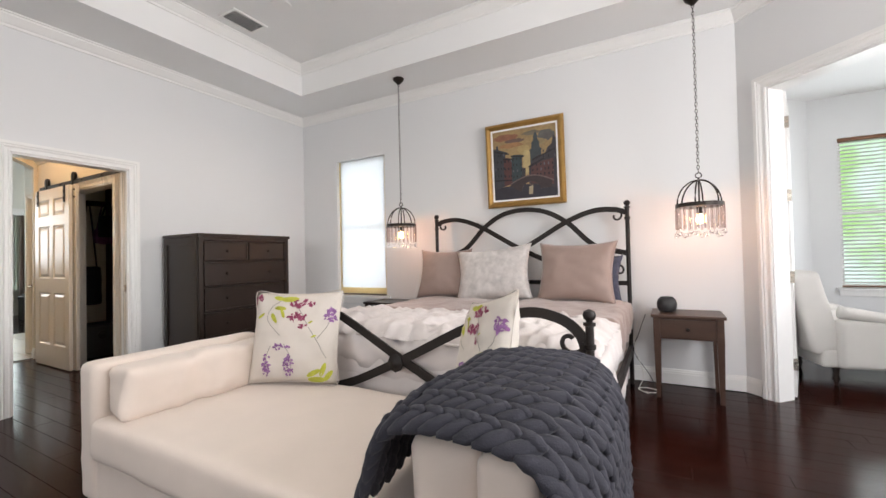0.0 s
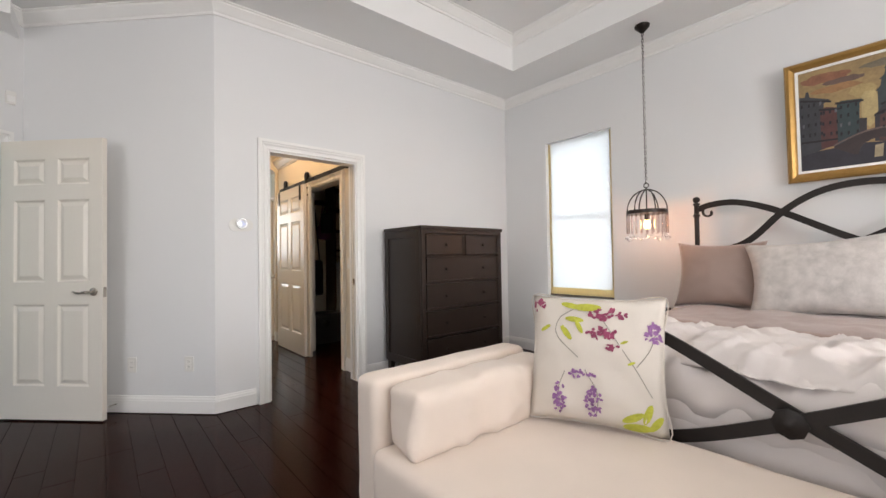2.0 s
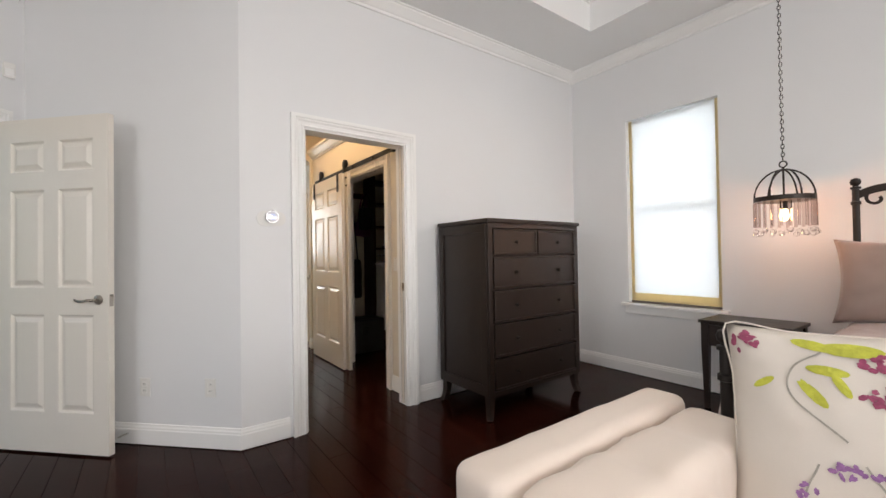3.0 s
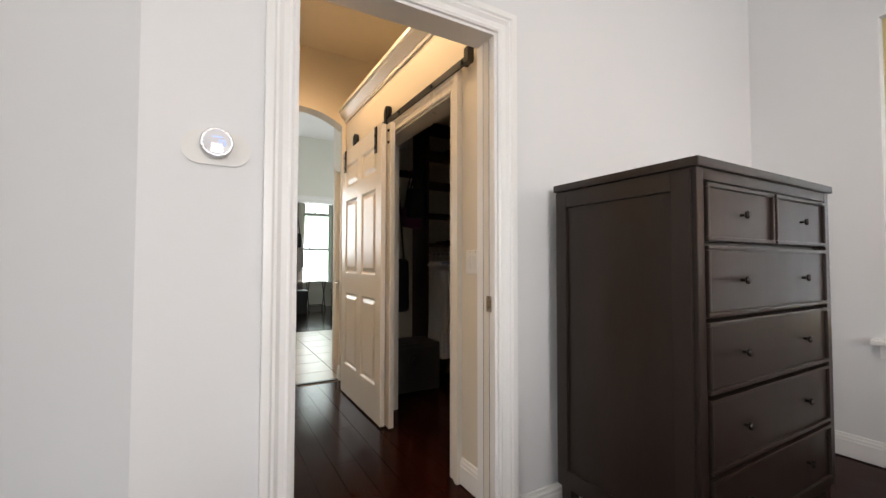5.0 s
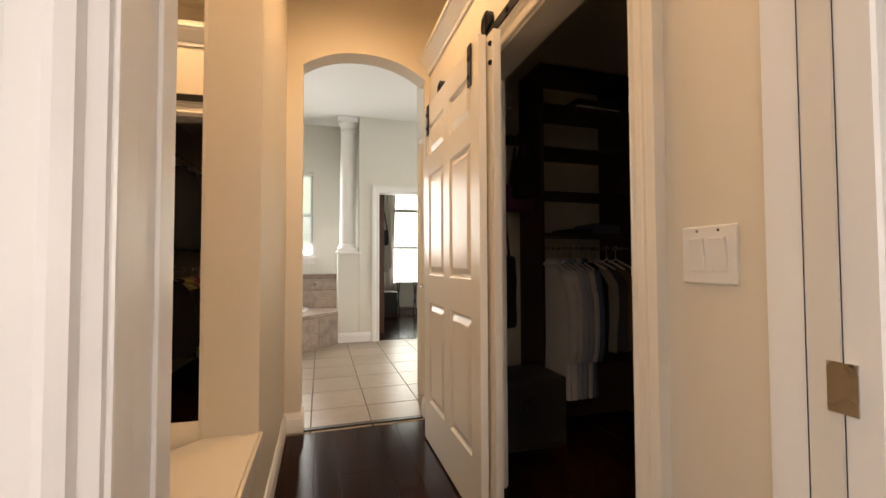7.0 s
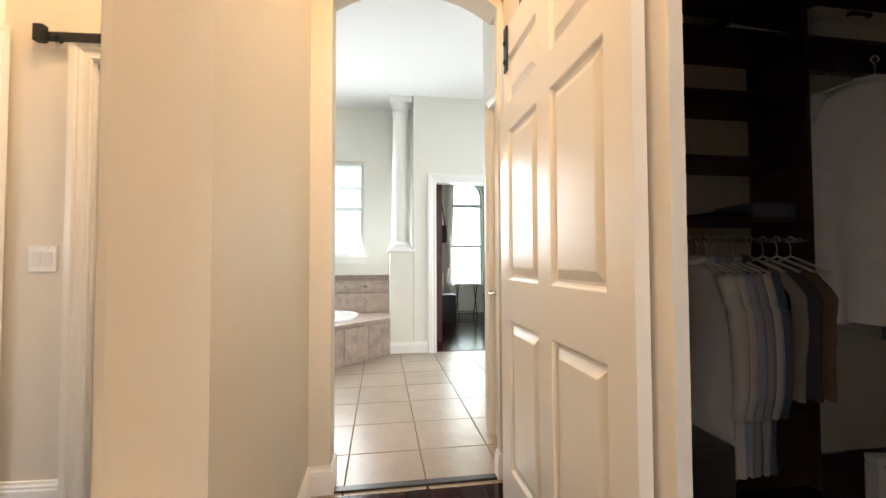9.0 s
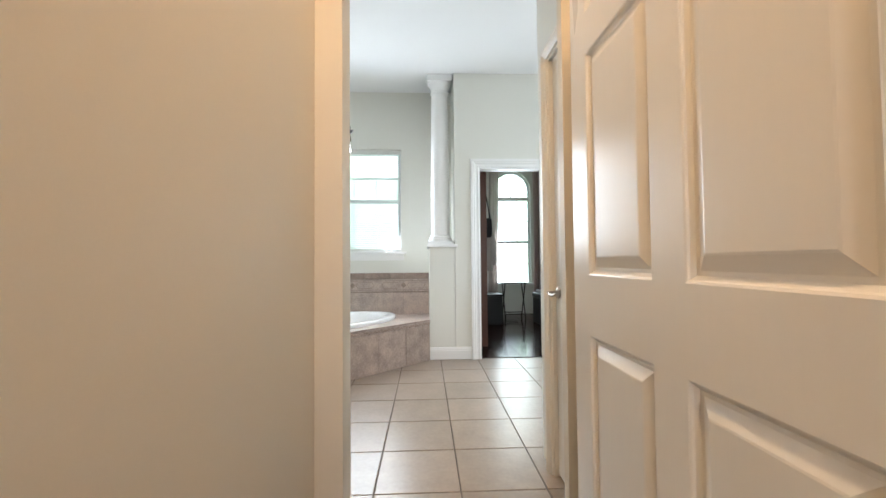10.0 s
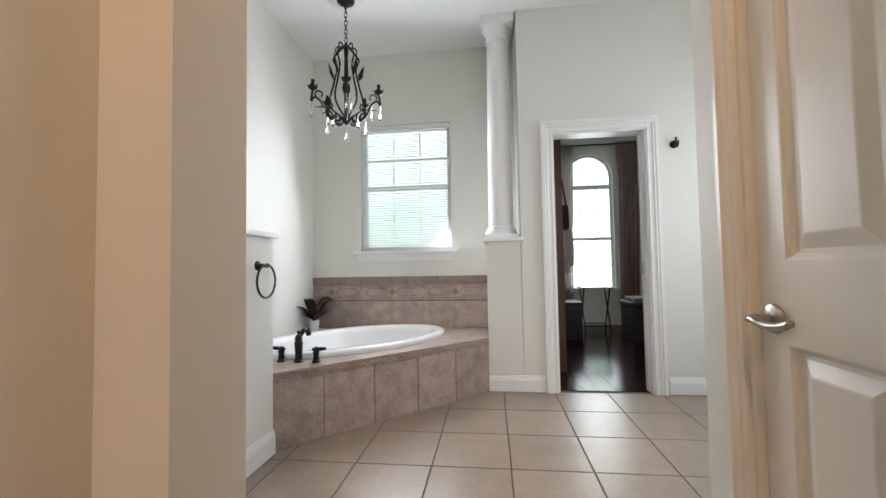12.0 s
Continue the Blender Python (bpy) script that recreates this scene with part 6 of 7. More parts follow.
garment("hanging_coat", "dark grey long coat hanging beside the bathrobe", (0.06, 0.065, 0.075), 0.5, 1.3, pose(SX - 0.06, 4.72, 1.985, 0, 0, 20), thick=0.12, seed=22)
for k, (c, lab) in enumerate((((0.10, 0.105, 0.12), "dark grey shirt on the upper side rod of the closet"), ((0.16, 0.17, 0.20), "slate grey shirt on the upper side rod of the closet"), ((0.05, 0.055, 0.07), "navy shirt on the upper side rod of the closet"), ((0.38, 0.38, 0.41), "pale grey shirt on the upper side rod of the closet"), ((0.22, 0.24, 0.29), "blue grey shirt on the upper side rod of the closet"), ((0.07, 0.07, 0.08), "charcoal shirt on the upper side rod of the closet"))):
    garment("hanging_shirt", lab, c, 0.46, 0.66, pose(-4.80, 3.45 + k * 0.2, 1.915, 0, 0, 6 - 3 * k), seed=40 + k)
for k, (c, lab) in enumerate((((0.03, 0.03, 0.04), "black blouse on the lower side rod of the closet"), ((0.60, 0.50, 0.14), "yellow top on the lower side rod of the closet"), ((0.55, 0.15, 0.09), "coral top on the lower side rod of the closet"), ((0.40, 0.39, 0.38), "grey top on the lower side rod of the closet"), ((0.12, 0.12, 0.14), "dark grey dress on the lower side rod of the closet"), ((0.45, 0.44, 0.46), "pale striped top on the lower side rod of the closet"))):
    garment("hanging_blouse", lab, c, 0.42, 0.60, pose(-4.80, 3.40 + k * 0.2, 0.975, 0, 0, 8 - 3 * k), seed=30 + k)

bx = thing("storage_case", "white plastic storage case with a black handle on the closet shelf", "case", pose(SX - 0.16, 4.18, 2.167, 0, 0, 0))
part("case_body", box(-0.15, 0.15, -0.24, 0.24, 0, 0.09, 0.012), PLASTIC, bx)
part("lid", box(-0.15, 0.15, -0.24, 0.24, 0.094, 0.16, 0.02), PLASTIC, bx)
part("handle", tube(smooth_path([(0.152, -0.06, 0.12), (0.17, -0.05, 0.12), (0.172, 0.05, 0.12), (0.152, 0.06, 0.12)], 5), 0.009, seg=6), DARK, bx, "black carry handle")
bk_ = thing("flat_box", "thin dark box on a white folder on the closet shelf", "box", pose(SX - 0.17, 3.64, 2.167, 0, 0, 5))
part("folder", box(-0.15, 0.15, -0.19, 0.19, 0, 0.022, 0.003), PLASTIC, bk_)
part("dark_lid", box(-0.14, 0.13, -0.18, 0.19, 0.023, 0.075, 0.004), DARK, bk_)
fc = thing("folded_clothes", "small stack of folded dark and blue clothes on the shelf", "clothing", pose(SX - 0.15, 3.60, 1.274))
part("lower_fold", soft_box(-0.12, 0.12, -0.20, 0.02, 0, 0.035, 0.014, 0.006, 4, 5), DARK, fc, smooth="all")
part("upper_fold", soft_box(-0.12, 0.12, -0.02, 0.22, 0, 0.075, 0.022, 0.012, 5, 6), material("denim_cloth", (0.13, 0.15, 0.20), 0.9, vary=0.1), fc, smooth="all")
safe = thing("floor_safe", "dark grey steel safe with a round dial on the closet floor", "safe", pose(-6.25, 2.76, 0.0))
SAFE = material("dark_grey_enamel", (0.045, 0.048, 0.052), 0.45, vary=0.08)
part("body", box(-0.22, 0.12, -0.17, 0.36, 0, 0.40, 0.015), SAFE, safe)
part("safe_door", box(0.121, 0.128, -0.14, 0.33, 0.03, 0.37, 0.004), SAFE, safe)
dial = part("dial", lathe([(0.05, 0), (0.05, 0.012), (0.03, 0.02), (0.026, 0.035), (0.01, 0.037)], 24, m=Matrix.Translation((0.128, 0.10, 0.27)) @ Matrix.Rotation(radians(90), 4, "Y")), DARK, safe, "round black dial", smooth=True)
unit = thing("floor_device", "small pale electric device frame on the closet floor", "appliance", pose(-6.2, 3.98, 0.0, 0, 0, -12))
b = bmesh.new()
for y0, y1, z0, z1 in ((-0.14, 0.14, 0.0, 0.035), (-0.14, 0.14, 0.235, 0.27), (-0.14, -0.105, 0.035, 0.235), (0.105, 0.14, 0.035, 0.235)):
    box(-0.03, 0.03, y0, y1, z0, z1, 0.012, bm=b)
part("frame", b, PLASTIC, unit)
part("motor", lathe([(0.04, -0.02), (0.045, 0), (0.04, 0.02)], 18, m=Matrix.Translation((0, 0.07, 0.15)) @ Matrix.Rotation(radians(90), 4, "Y")), PLASTIC, unit, smooth=True)


def bag(name, label, mat, m, w, h, strap):
    root = thing(name, label, "bag", m)
    part("pouch", soft_box(-0.05, 0.05, -w / 2, w / 2, 0, h, 0.035, 0.015, h * 10, 6), mat, root, smooth="all")
    part("strap", tube(smooth_path([(0, -w * 0.35, h), (0, -w * 0.12, h + strap * 0.8), (0, 0, h + strap), (0, w * 0.12, h + strap * 0.8), (0, w * 0.35, h)], 6), 0.009, seg=6), mat, root)
    return root


PURPLE = material("purple_cloth", (0.16, 0.03, 0.12), 0.85, vary=0.15)
BLACKCLOTH = material("black_canvas", (0.015, 0.016, 0.02), 0.85, vary=0.2)
hooks = thing("hook_rail", "dark wall rail with hooks beside the closet shelves", "hook rail")
part("board", box(CX0 + 0.002, CX0 + 0.02, 2.68, 3.17, 1.95, 2.02, 0.003), CLOSET, hooks)
for y in (2.75, 2.90, 3.05):
    part("hook", tube(smooth_path([(CX0 + 0.02, y, 1.985), (CX0 + 0.07, y, 1.975), (CX0 + 0.08, y, 2.01)], 5), 0.006, seg=6), IRON, hooks)
bag("hanging_bag", "purple cloth handbag hanging beside the shelves", PURPLE, pose(-6.62, 3.08, 1.43), 0.22, 0.20, 0.36)
bag("hanging_bag", "black canvas bag with long strap hanging beside the shelves", BLACKCLOTH, pose(-6.55, 3.10, 1.52), 0.20, 0.28, 0.19)
bag("hanging_bag", "black backpack hanging low beside the shelves", BLACKCLOTH, pose(-6.66, 2.92, 0.62), 0.26, 0.50, 0.86)
blk = thing("wall_box", "small white chime box high on the closet wall", "chime box", pose(CX0 + 0.001, 3.02, 2.22))
part("cover", box(0, 0.05, -0.06, 0.06, 0, 0.11, 0.008), PLASTIC, blk)

# ---- bathroom: tub deck ----
DKH = 0.425
A0, A1 = Vector((-9.615, 1.946, 0)), Vector((-8.455, 0.74, 0))
deck = thing("tub_deck", "travertine tiled corner deck around the oval bathtub", "tub surround", kind="structure")
poly = [(XT + 0.004, 0.144), (-8.462, 0.144), (A1.x, A1.y), (A0.x, A0.y), (XT + 0.004, 1.946)]
TC = Vector((-9.475, 0.895, 0))
ta, tb, tang = 0.80, 0.48, radians(-45.5)


def oval(k, n, sa, sb):
    a = 2 * math.pi * k / n
    x, y = sa * math.cos(a), sb * math.sin(a)
    return TC.x + x * math.cos(tang) - y * math.sin(tang), TC.y + x * math.sin(tang) + y * math.cos(tang)


def edge_hit(px, py):
    """From the tub's centre through a point out to the deck's edge."""
    d = Vector((px - TC.x, py - TC.y))
    best = 9
    n = len(poly)
    for i in range(n):
        p, q = Vector(poly[i]), Vector(poly[(i + 1) % n])
        e = q - p
        den = d.x * e.y - d.y * e.x
        if abs(den) < 1e-9:
            continue
        w = p - Vector((TC.x, TC.y))
        t = (w.x * e.y - w.y * e.x) / den
        s = (w.x * d.y - w.y * d.x) / den
        if t > 0 and -1e-6 <= s <= 1 + 1e-6:
            best = min(best, t)
    return TC.x + d.x * best, TC.y + d.y * best


b = bmesh.new()
N = 72
inn = [oval(k, N, ta - 0.03, tb - 0.03) for k in range(N)]
vi = [b.verts.new((x, y, DKH)) for x, y in inn]
vo = [b.verts.new((*edge_hit(x, y), DKH)) for x, y in inn]
for k in range(N):
    b.faces.new((vi[k], vi[(k + 1) % N], vo[(k + 1) % N], vo[k]))
part("deck_top", b, STONE, deck)
dirv = (A0 - A1).normalized()
nrm = Vector((-dirv.y, dirv.x, 0))
if nrm.x < 0:
    nrm = -nrm
flen = (A0 - A1).length
MF = Matrix.Translation(A1) @ Matrix.Rotation(math.atan2(dirv.y, dirv.x), 4, "Z")
sg = 1 if (MF.to_3x3() @ Vector((0, -1, 0))).dot(nrm) > 0 else -1
nt_ = 5
DECKGROUT = material("pale_deck_grout", (0.34, 0.28, 0.235), 0.9, vary=0.1)
part("core", moved(box(0, flen, 0.003, 0.03, 0, DKH - 0.012), MF), DECKGROUT, deck)
for k in range(nt_):
    a, c = flen * k / nt_ + 0.002, flen * (k + 1) / nt_ - 0.002
    part("tile", moved(box(a, c, -0.006, 0.006, 0.002, DKH - 0.055, 0.002, seg=1), MF), STONE, deck)
nb = 8
for k in range(nb):
    a, c = flen * k / nb + 0.001, flen * (k + 1) / nb - 0.001
    part("nosing_tile", moved(box(a, c, -0.012, 0.006, DKH - 0.016, DKH + 0.003, 0.005, seg=2), MF), STONE, deck)
    lace = part("border_tile", moved(box(a, c, -0.009, 0.006, DKH - 0.053, DKH - 0.018, 0.003, seg=1), MF), STONE, deck)
    b = bmesh.new()
    rl = random.Random(60 + k)
    x = a + 0.008
    while x < c - 0.01:
        wd, zz = rl.uniform(0.005, 0.012), DKH - 0.036 + rl.uniform(-0.008, 0.008)
        box(x, x + wd, -0.0108, -0.008, zz - rl.uniform(0.003, 0.008), zz + rl.uniform(0.002, 0.007), bm=b)
        x += wd + rl.uniform(0.002, 0.007)
    part("carved_relief", moved(b, MF), STONE_DARK, lace, "dark carved leaf relief")
# wainscot behind the tub
for mm, ln in ((Matrix.Translation((XT + 0.002, 0.144, 0)) @ Matrix.Rotation(radians(90), 4, "Z"), 1.802), (Matrix.Translation((-8.462, 0.142, 0)) @ Matrix.Rotation(radians(180), 4, "Z"), 1.68)):
    part("grout_bed", moved(box(0, ln, -0.004, 0.0, DKH, 0.90), mm), DECKGROUT, deck)
    n = max(1, round(ln / 0.30))
    for k in range(n):
        a, c = ln * k / n + 0.0015, ln * (k + 1) / n - 0.0015
        part("wall_tile", moved(box(a, c, -0.009, -0.003, DKH + 0.002, 0.675, 0.002, seg=1), mm), STONE, deck)
        part("frieze_tile", moved(box(a, c, -0.0085, -0.003, 0.69, 0.832, 0.002, seg=1), mm), STONE, deck)
        hexa = [(a + 0.045, 0.761), (a + 0.07, 0.725), (c - 0.07, 0.725), (c - 0.045, 0.761), (c - 0.07, 0.797), (a + 0.07, 0.797)]
        part("frieze_line", moved(tube([(x, -0.009, z) for x, z in hexa], 0.0035, seg=5, closed=True), mm), STONE_DARK, deck)
        for z in (0.706, 0.816):
            part("frieze_line", moved(box(a, c, -0.0105, -0.008, z - 0.0025, z + 0.0025), mm), STONE_DARK, deck)
        s_ = 0.034
        part("frieze_diamond", moved(moved(box(-s_ * 0.7, s_ * 0.7, -0.012, -0.008, -s_ * 0.7, s_ * 0.7, 0.0015, seg=1), Matrix.Translation((a, 0, 0.761)) @ Matrix.Rotation(radians(45), 4, "Y")), mm), STONE_DARK if k % 2 else STONE, deck)
    n = max(1, round(ln / 0.15))
    for k in range(n):
        a, c = ln * k / n + 0.001, ln * (k + 1) / n - 0.001
        part("rail_tile", moved(box(a, c, -0.02, -0.003, 0.838, 0.908, 0.007), mm), STONE_DARK, deck)
        part("rail_tile", moved(box(a, c, -0.013, -0.003, 0.676, 0.689, 0.003, seg=1), mm), STONE_DARK, deck)

tub = thing("bathtub", "white oval drop-in bathtub set into the tiled deck", "bathtub")
b = bmesh.new()
prof_t = [(0.02, DKH + 0.001), (0.022, DKH + 0.022), (0.012, DKH + 0.036), (-0.02, DKH + 0.04), (-0.06, DKH + 0.038), (-0.085, DKH + 0.028), (-0.10, DKH - 0.01), (-0.14, DKH - 0.2), (-0.2, DKH - 0.36), (-0.3, DKH - 0.40)]
rings = [[b.verts.new((*oval(k, N, ta + o, tb + o), z)) for k in range(N)] for o, z in prof_t]
for ra, rb in zip(rings, rings[1:]):
    for k in range(N):
        b.faces.new((ra[k], ra[(k + 1) % N], rb[(k + 1) % N], rb[k]))
b.faces.new(rings[-1])
part("shell", b, PORCELAIN, tub, smooth="all")
part("drain", lathe([(0.03, 0), (0.03, 0.004), (0.02, 0.005)], 18, m=Matrix.Translation((TC.x, TC.y, DKH - 0.399))), NICKEL, tub)

fau = thing("tub_faucet", "oil-rubbed bronze roman tub faucet with two lever handles", "faucet", pose(-8.76, 0.79, DKH, 0, 0, 178))
part("spout_base", lathe([(0.03, 0), (0.033, 0.006), (0.024, 0.014), (0.021, 0.05), (0.026, 0.12), (0.019, 0.13), (0.024, 0.14), (0.016, 0.165), (0.006, 0.17), (0.012, 0.182), (0.004, 0.192)], 20), BRONZE, fau, smooth=True)
part("spout", tube(smooth_path([(0, 0, 0.13), (0.035, 0, 0.165), (0.075, 0, 0.185), (0.115, 0, 0.175), (0.13, 0, 0.145)], 6), 0.016, taper=lambda t: 0.8 + 0.3 * t), BRONZE, fau, smooth="all")
for sy in (-1, 1):
    hn = part("tap", lathe([(0.027, 0), (0.03, 0.006), (0.02, 0.014), (0.016, 0.05), (0.022, 0.06), (0.014, 0.075), (0.018, 0.085), (0.006, 0.095)], 18, m=Matrix.Translation((0, sy * 0.115, 0))), BRONZE, fau, smooth=True)
    part("tap_lever", tube([(0, sy * 0.09, 0.078), (0, sy * 0.15, 0.082), (0, sy * 0.178, 0.084)], 0.011, taper=lambda t: 0.8 + 0.3 * math.sin(math.pi * t)), BRONZE, hn, smooth="all")

plant = thing("potted_plant", "small dark-leaved plant in a white pot on the tub deck", "plant", pose(-9.96, 0.35, DKH))
part("pot", lathe([(0.035, 0), (0.045, 0.09), (0.048, 0.092), (0.043, 0.094), (0.04, 0.08)], 20), PORCELAIN, plant, smooth=True)
LEAFM = material("dark_red_green_leaf", (0.035, 0.028, 0.02), 0.4, vary=0.4, scale=20)
rnd = random.Random(8)
for k in range(11):
    a = k * 2.4
    reach, up_ = rnd.uniform(0.15, 0.27), rnd.uniform(0.03, 0.18)
    b = bmesh.new()
    left, right = [], []
    for q in range(8):
        t = q / 7
        rr, z = reach * t, 0.085 + up_ * math.sin(t * 2.0) + 0.05 * t
        wv_ = 0.05 * math.sin(math.pi * min(1, t * 0.92 + 0.05)) + 0.002
        left.append(b.verts.new((rr * math.cos(a) - wv_ * math.sin(a), rr * math.sin(a) + wv_ * math.cos(a), z + 0.008)))
        right.append(b.verts.new((rr * math.cos(a) + wv_ * math.sin(a), rr * math.sin(a) - wv_ * math.cos(a), z + 0.008)))
    mid = [b.verts.new(((l.co + r.co) / 2) - Vector((0, 0, 0.008))) for l, r in zip(left, right)]
    for q in range(7):
        b.faces.new((left[q], left[q + 1], mid[q + 1], mid[q]))
        b.faces.new((mid[q], mid[q + 1], right[q + 1], right[q]))
    part("leaf", b, LEAFM, plant, smooth="all")

colu = thing("column", "white round plaster column standing on the half wall", "column", pose(-9.78, 2.075, 1.222), kind="structure")
part("plinth", box(-0.135, 0.135, -0.135, 0.135, 0, 0.03, 0.004), TRIM, colu)
part("shaft", lathe([(0.13, 0.03), (0.135, 0.045), (0.13, 0.062), (0.115, 0.068), (0.118, 0.08), (0.112, 0.092), (0.103, 0.1), (0.102, 0.6), (0.088, 1.62), (0.088, 1.66), (0.1, 1.667), (0.1, 1.68), (0.09, 1.69), (0.09, 1.72), (0.108, 1.745), (0.122, 1.775)], 36), TRIM, colu, smooth=True)
part("abacus", box(-0.135, 0.135, -0.135, 0.135, 1.775, 1.846, 0.004), TRIM, colu)

# ---- bathroom: chandelier, hooks ----
ch_ = thing("chandelier", "dark iron chandelier with scrolled arms, leaves and crystal drops", "chandelier", pose(-9.28, 0.92, 0))
part("medallion", lathe([(0.05, 3.045), (0.13, 3.048), (0.145, 3.058), (0.145, 3.069)], 32), TRIM, ch_, "white plaster ceiling medallion", smooth=True)
part("canopy", lathe([(0.01, 3.0), (0.03, 3.01), (0.065, 3.035), (0.068, 3.046)], 20), BRONZE, ch_, smooth=True)
b = bmesh.new()
z, k = 2.72, 0
while z < 3.0:
    tube([(0.012 * math.cos(a) if k % 2 else 0, 0 if k % 2 else 0.012 * math.cos(a), z + 0.02 + 0.022 * math.sin(a)) for a in [2 * math.pi * q / 8 for q in range(8)]], 0.0035, b, 5, closed=True)
    z += 0.033
    k += 1
part("chain", b, BRONZE, ch_)
part("centre_stem", lathe([(0.004, 2.08), (0.03, 2.10), (0.04, 2.13), (0.018, 2.16), (0.016, 2.3), (0.032, 2.36), (0.02, 2.42), (0.012, 2.6), (0.02, 2.66), (0.008, 2.72)], 16), BRONZE, ch_, smooth=True)


def spin(pts, a):
    c, s = math.cos(a), math.sin(a)
    return [(r * c, r * s, z) for r, z in pts]


def curl(r, z, rad_, start, turn, n=14):
    return [(r + rad_ * (1 - 0.65 * k / n) * math.cos(start + turn * k / n), z + rad_ * (1 - 0.65 * k / n) * math.sin(start + turn * k / n)) for k in range(n + 1)]


def leafblade(p, d, ln, wd):
    b = bmesh.new()
    p, d = Vector(p), Vector(d).normalized()
    s = d.cross(Vector((0.3, 0.5, 0.8))).normalized()
    L_ = [p, p + d * ln * 0.3 + s * wd, p + d * ln * 0.55 + s * wd * 0.7, p + d * ln, p + d * ln * 0.55 - s * wd * 0.7, p + d * ln * 0.3 - s * wd]
    up_ = s.cross(d) * 0.0025
    f = [b.verts.new(v + up_) for v in L_]
    g = [b.verts.new(v - up_) for v in L_]
    b.faces.new(f)
    b.faces.new(g[::-1])
    for i in range(6):
        b.faces.new((f[i], f[(i + 1) % 6], g[(i + 1) % 6], g[i]))
    return b


def crystal(x, y, ztop, n, parent):
    b = bmesh.new()
    for q in range(n):
        ball(x, y, ztop - 0.008 - q * 0.013, 0.005, b, 6)
    zt = ztop - n * 0.013 - 0.006
    lathe([(0.001, zt), (0.006, zt - 0.008), (0.014, zt - 0.036), (0.009, zt - 0.05), (0.001, zt - 0.06)], 8, b, Matrix.Translation((x, y, 0)))
    c = part("crystal_drop", b, GLASS, parent, "clear crystal drop")
    c.visible_shadow = False


for q in range(5):
    a = 2 * math.pi * q / 5 + 0.35
    arm = part("arm", tube(spin([(p.x, p.y) for p in smooth_path([(0.02, 2.14, 0), (0.08, 2.10, 0), (0.15, 2.14, 0), (0.19, 2.22, 0), (0.235, 2.25, 0), (0.262, 2.22, 0), (0.25, 2.30, 0)], 6)], a), 0.0085, seg=6), BRONZE, ch_, smooth="all")
    part("scroll", tube(spin(curl(0.20, 2.275, 0.04, -1.2, 5.2), a), 0.007, seg=6), BRONZE, arm)
    part("scroll", tube(spin(curl(0.10, 2.15, 0.045, 1.0, -5.2), a), 0.007, seg=6), BRONZE, arm)
    part("cage_bar", tube(spin([(p.x, p.y) for p in smooth_path([(0.02, 2.13, 0), (0.13, 2.24, 0), (0.10, 2.40, 0), (0.075, 2.52, 0), (0.10, 2.60, 0), (0.05, 2.66, 0), (0.015, 2.69, 0)], 6)], a + 0.6), 0.0075, seg=6), BRONZE, ch_, smooth="all")
    part("scroll", tube(spin(curl(0.055, 2.67, 0.035, -1.5, 5.0), a + 0.6), 0.006, seg=6), BRONZE, ch_)
    x, y = 0.25 * math.cos(a), 0.25 * math.sin(a)
    part("drip_dish", lathe([(0.008, 2.295), (0.03, 2.31), (0.036, 2.325), (0.03, 2.32), (0.01, 2.312)], 14, m=Matrix.Translation((x, y, 0))), BRONZE, arm, smooth=True)
    part("candle_cup", lathe([(0.012, 2.31), (0.014, 2.375), (0.011, 2.378)], 12, m=Matrix.Translation((x, y, 0))), BRONZE, arm)
    for e in range(5):
        aa = 2 * math.pi * e / 5
        part("leaf", leafblade((x, y, 2.312), (math.cos(aa), math.sin(aa), 0.5), 0.05, 0.012), BRONZE, arm)
    ac = a + 0.6
    part("leaf", leafblade((0.10 * math.cos(ac), 0.10 * math.sin(ac), 2.44), (math.cos(ac) * 0.3, math.sin(ac) * 0.3, 1), 0.14, 0.02), BRONZE, ch_)
    part("leaf", leafblade((0.12 * math.cos(a), 0.12 * math.sin(a), 2.20), (math.cos(a), math.sin(a), -0.2), 0.12, 0.018), BRONZE, ch_)
    crystal(0.262 * math.cos(a), 0.262 * math.sin(a), 2.225, 5, arm)
    crystal(0.15 * math.cos(a + 0.6), 0.15 * math.sin(a + 0.6), 2.12, 3, ch_)
    crystal(0.19 * math.cos(a + 0.2), 0.19 * math.sin(a + 0.2), 2.22, 3, arm)
crystal(0, 0, 2.085, 5, ch_)

hk_ = thing("robe_hook", "dark bronze robe hook on the bathroom wall", "hook", pose(XF, 3.40, 1.905, 0, 0, 90))
part("rose", lathe([(0.03, 0), (0.03, 0.006), (0.02, 0.012), (0.012, 0.03)], 18, m=Matrix.Rotation(radians(90), 4, "X")), BRONZE, hk_, smooth=True)
part("prong", tube(smooth_path([(0, -0.02, 0), (0, -0.05, -0.03), (0, -0.075, -0.02), (0, -0.08, 0.01)], 6), 0.007, seg=6), BRONZE, hk_)
part("upper_prong", tube(smooth_path([(0, -0.02, 0), (0, -0.04, 0.025), (0, -0.05, 0.045)], 6), 0.007, seg=6), BRONZE, hk_)
tr_ = thing("towel_ring", "dark bronze towel ring on the end of the pony wall", "towel ring", pose(-8.31, 0.79, 1.02))
part("mount", lathe([(0.026, 0), (0.026, 0.006), (0.012, 0.014), (0.01, 0.05), (0.014, 0.056)], 16, m=Matrix.Rotation(radians(-90), 4, "X")), BRONZE, tr_, smooth=True)
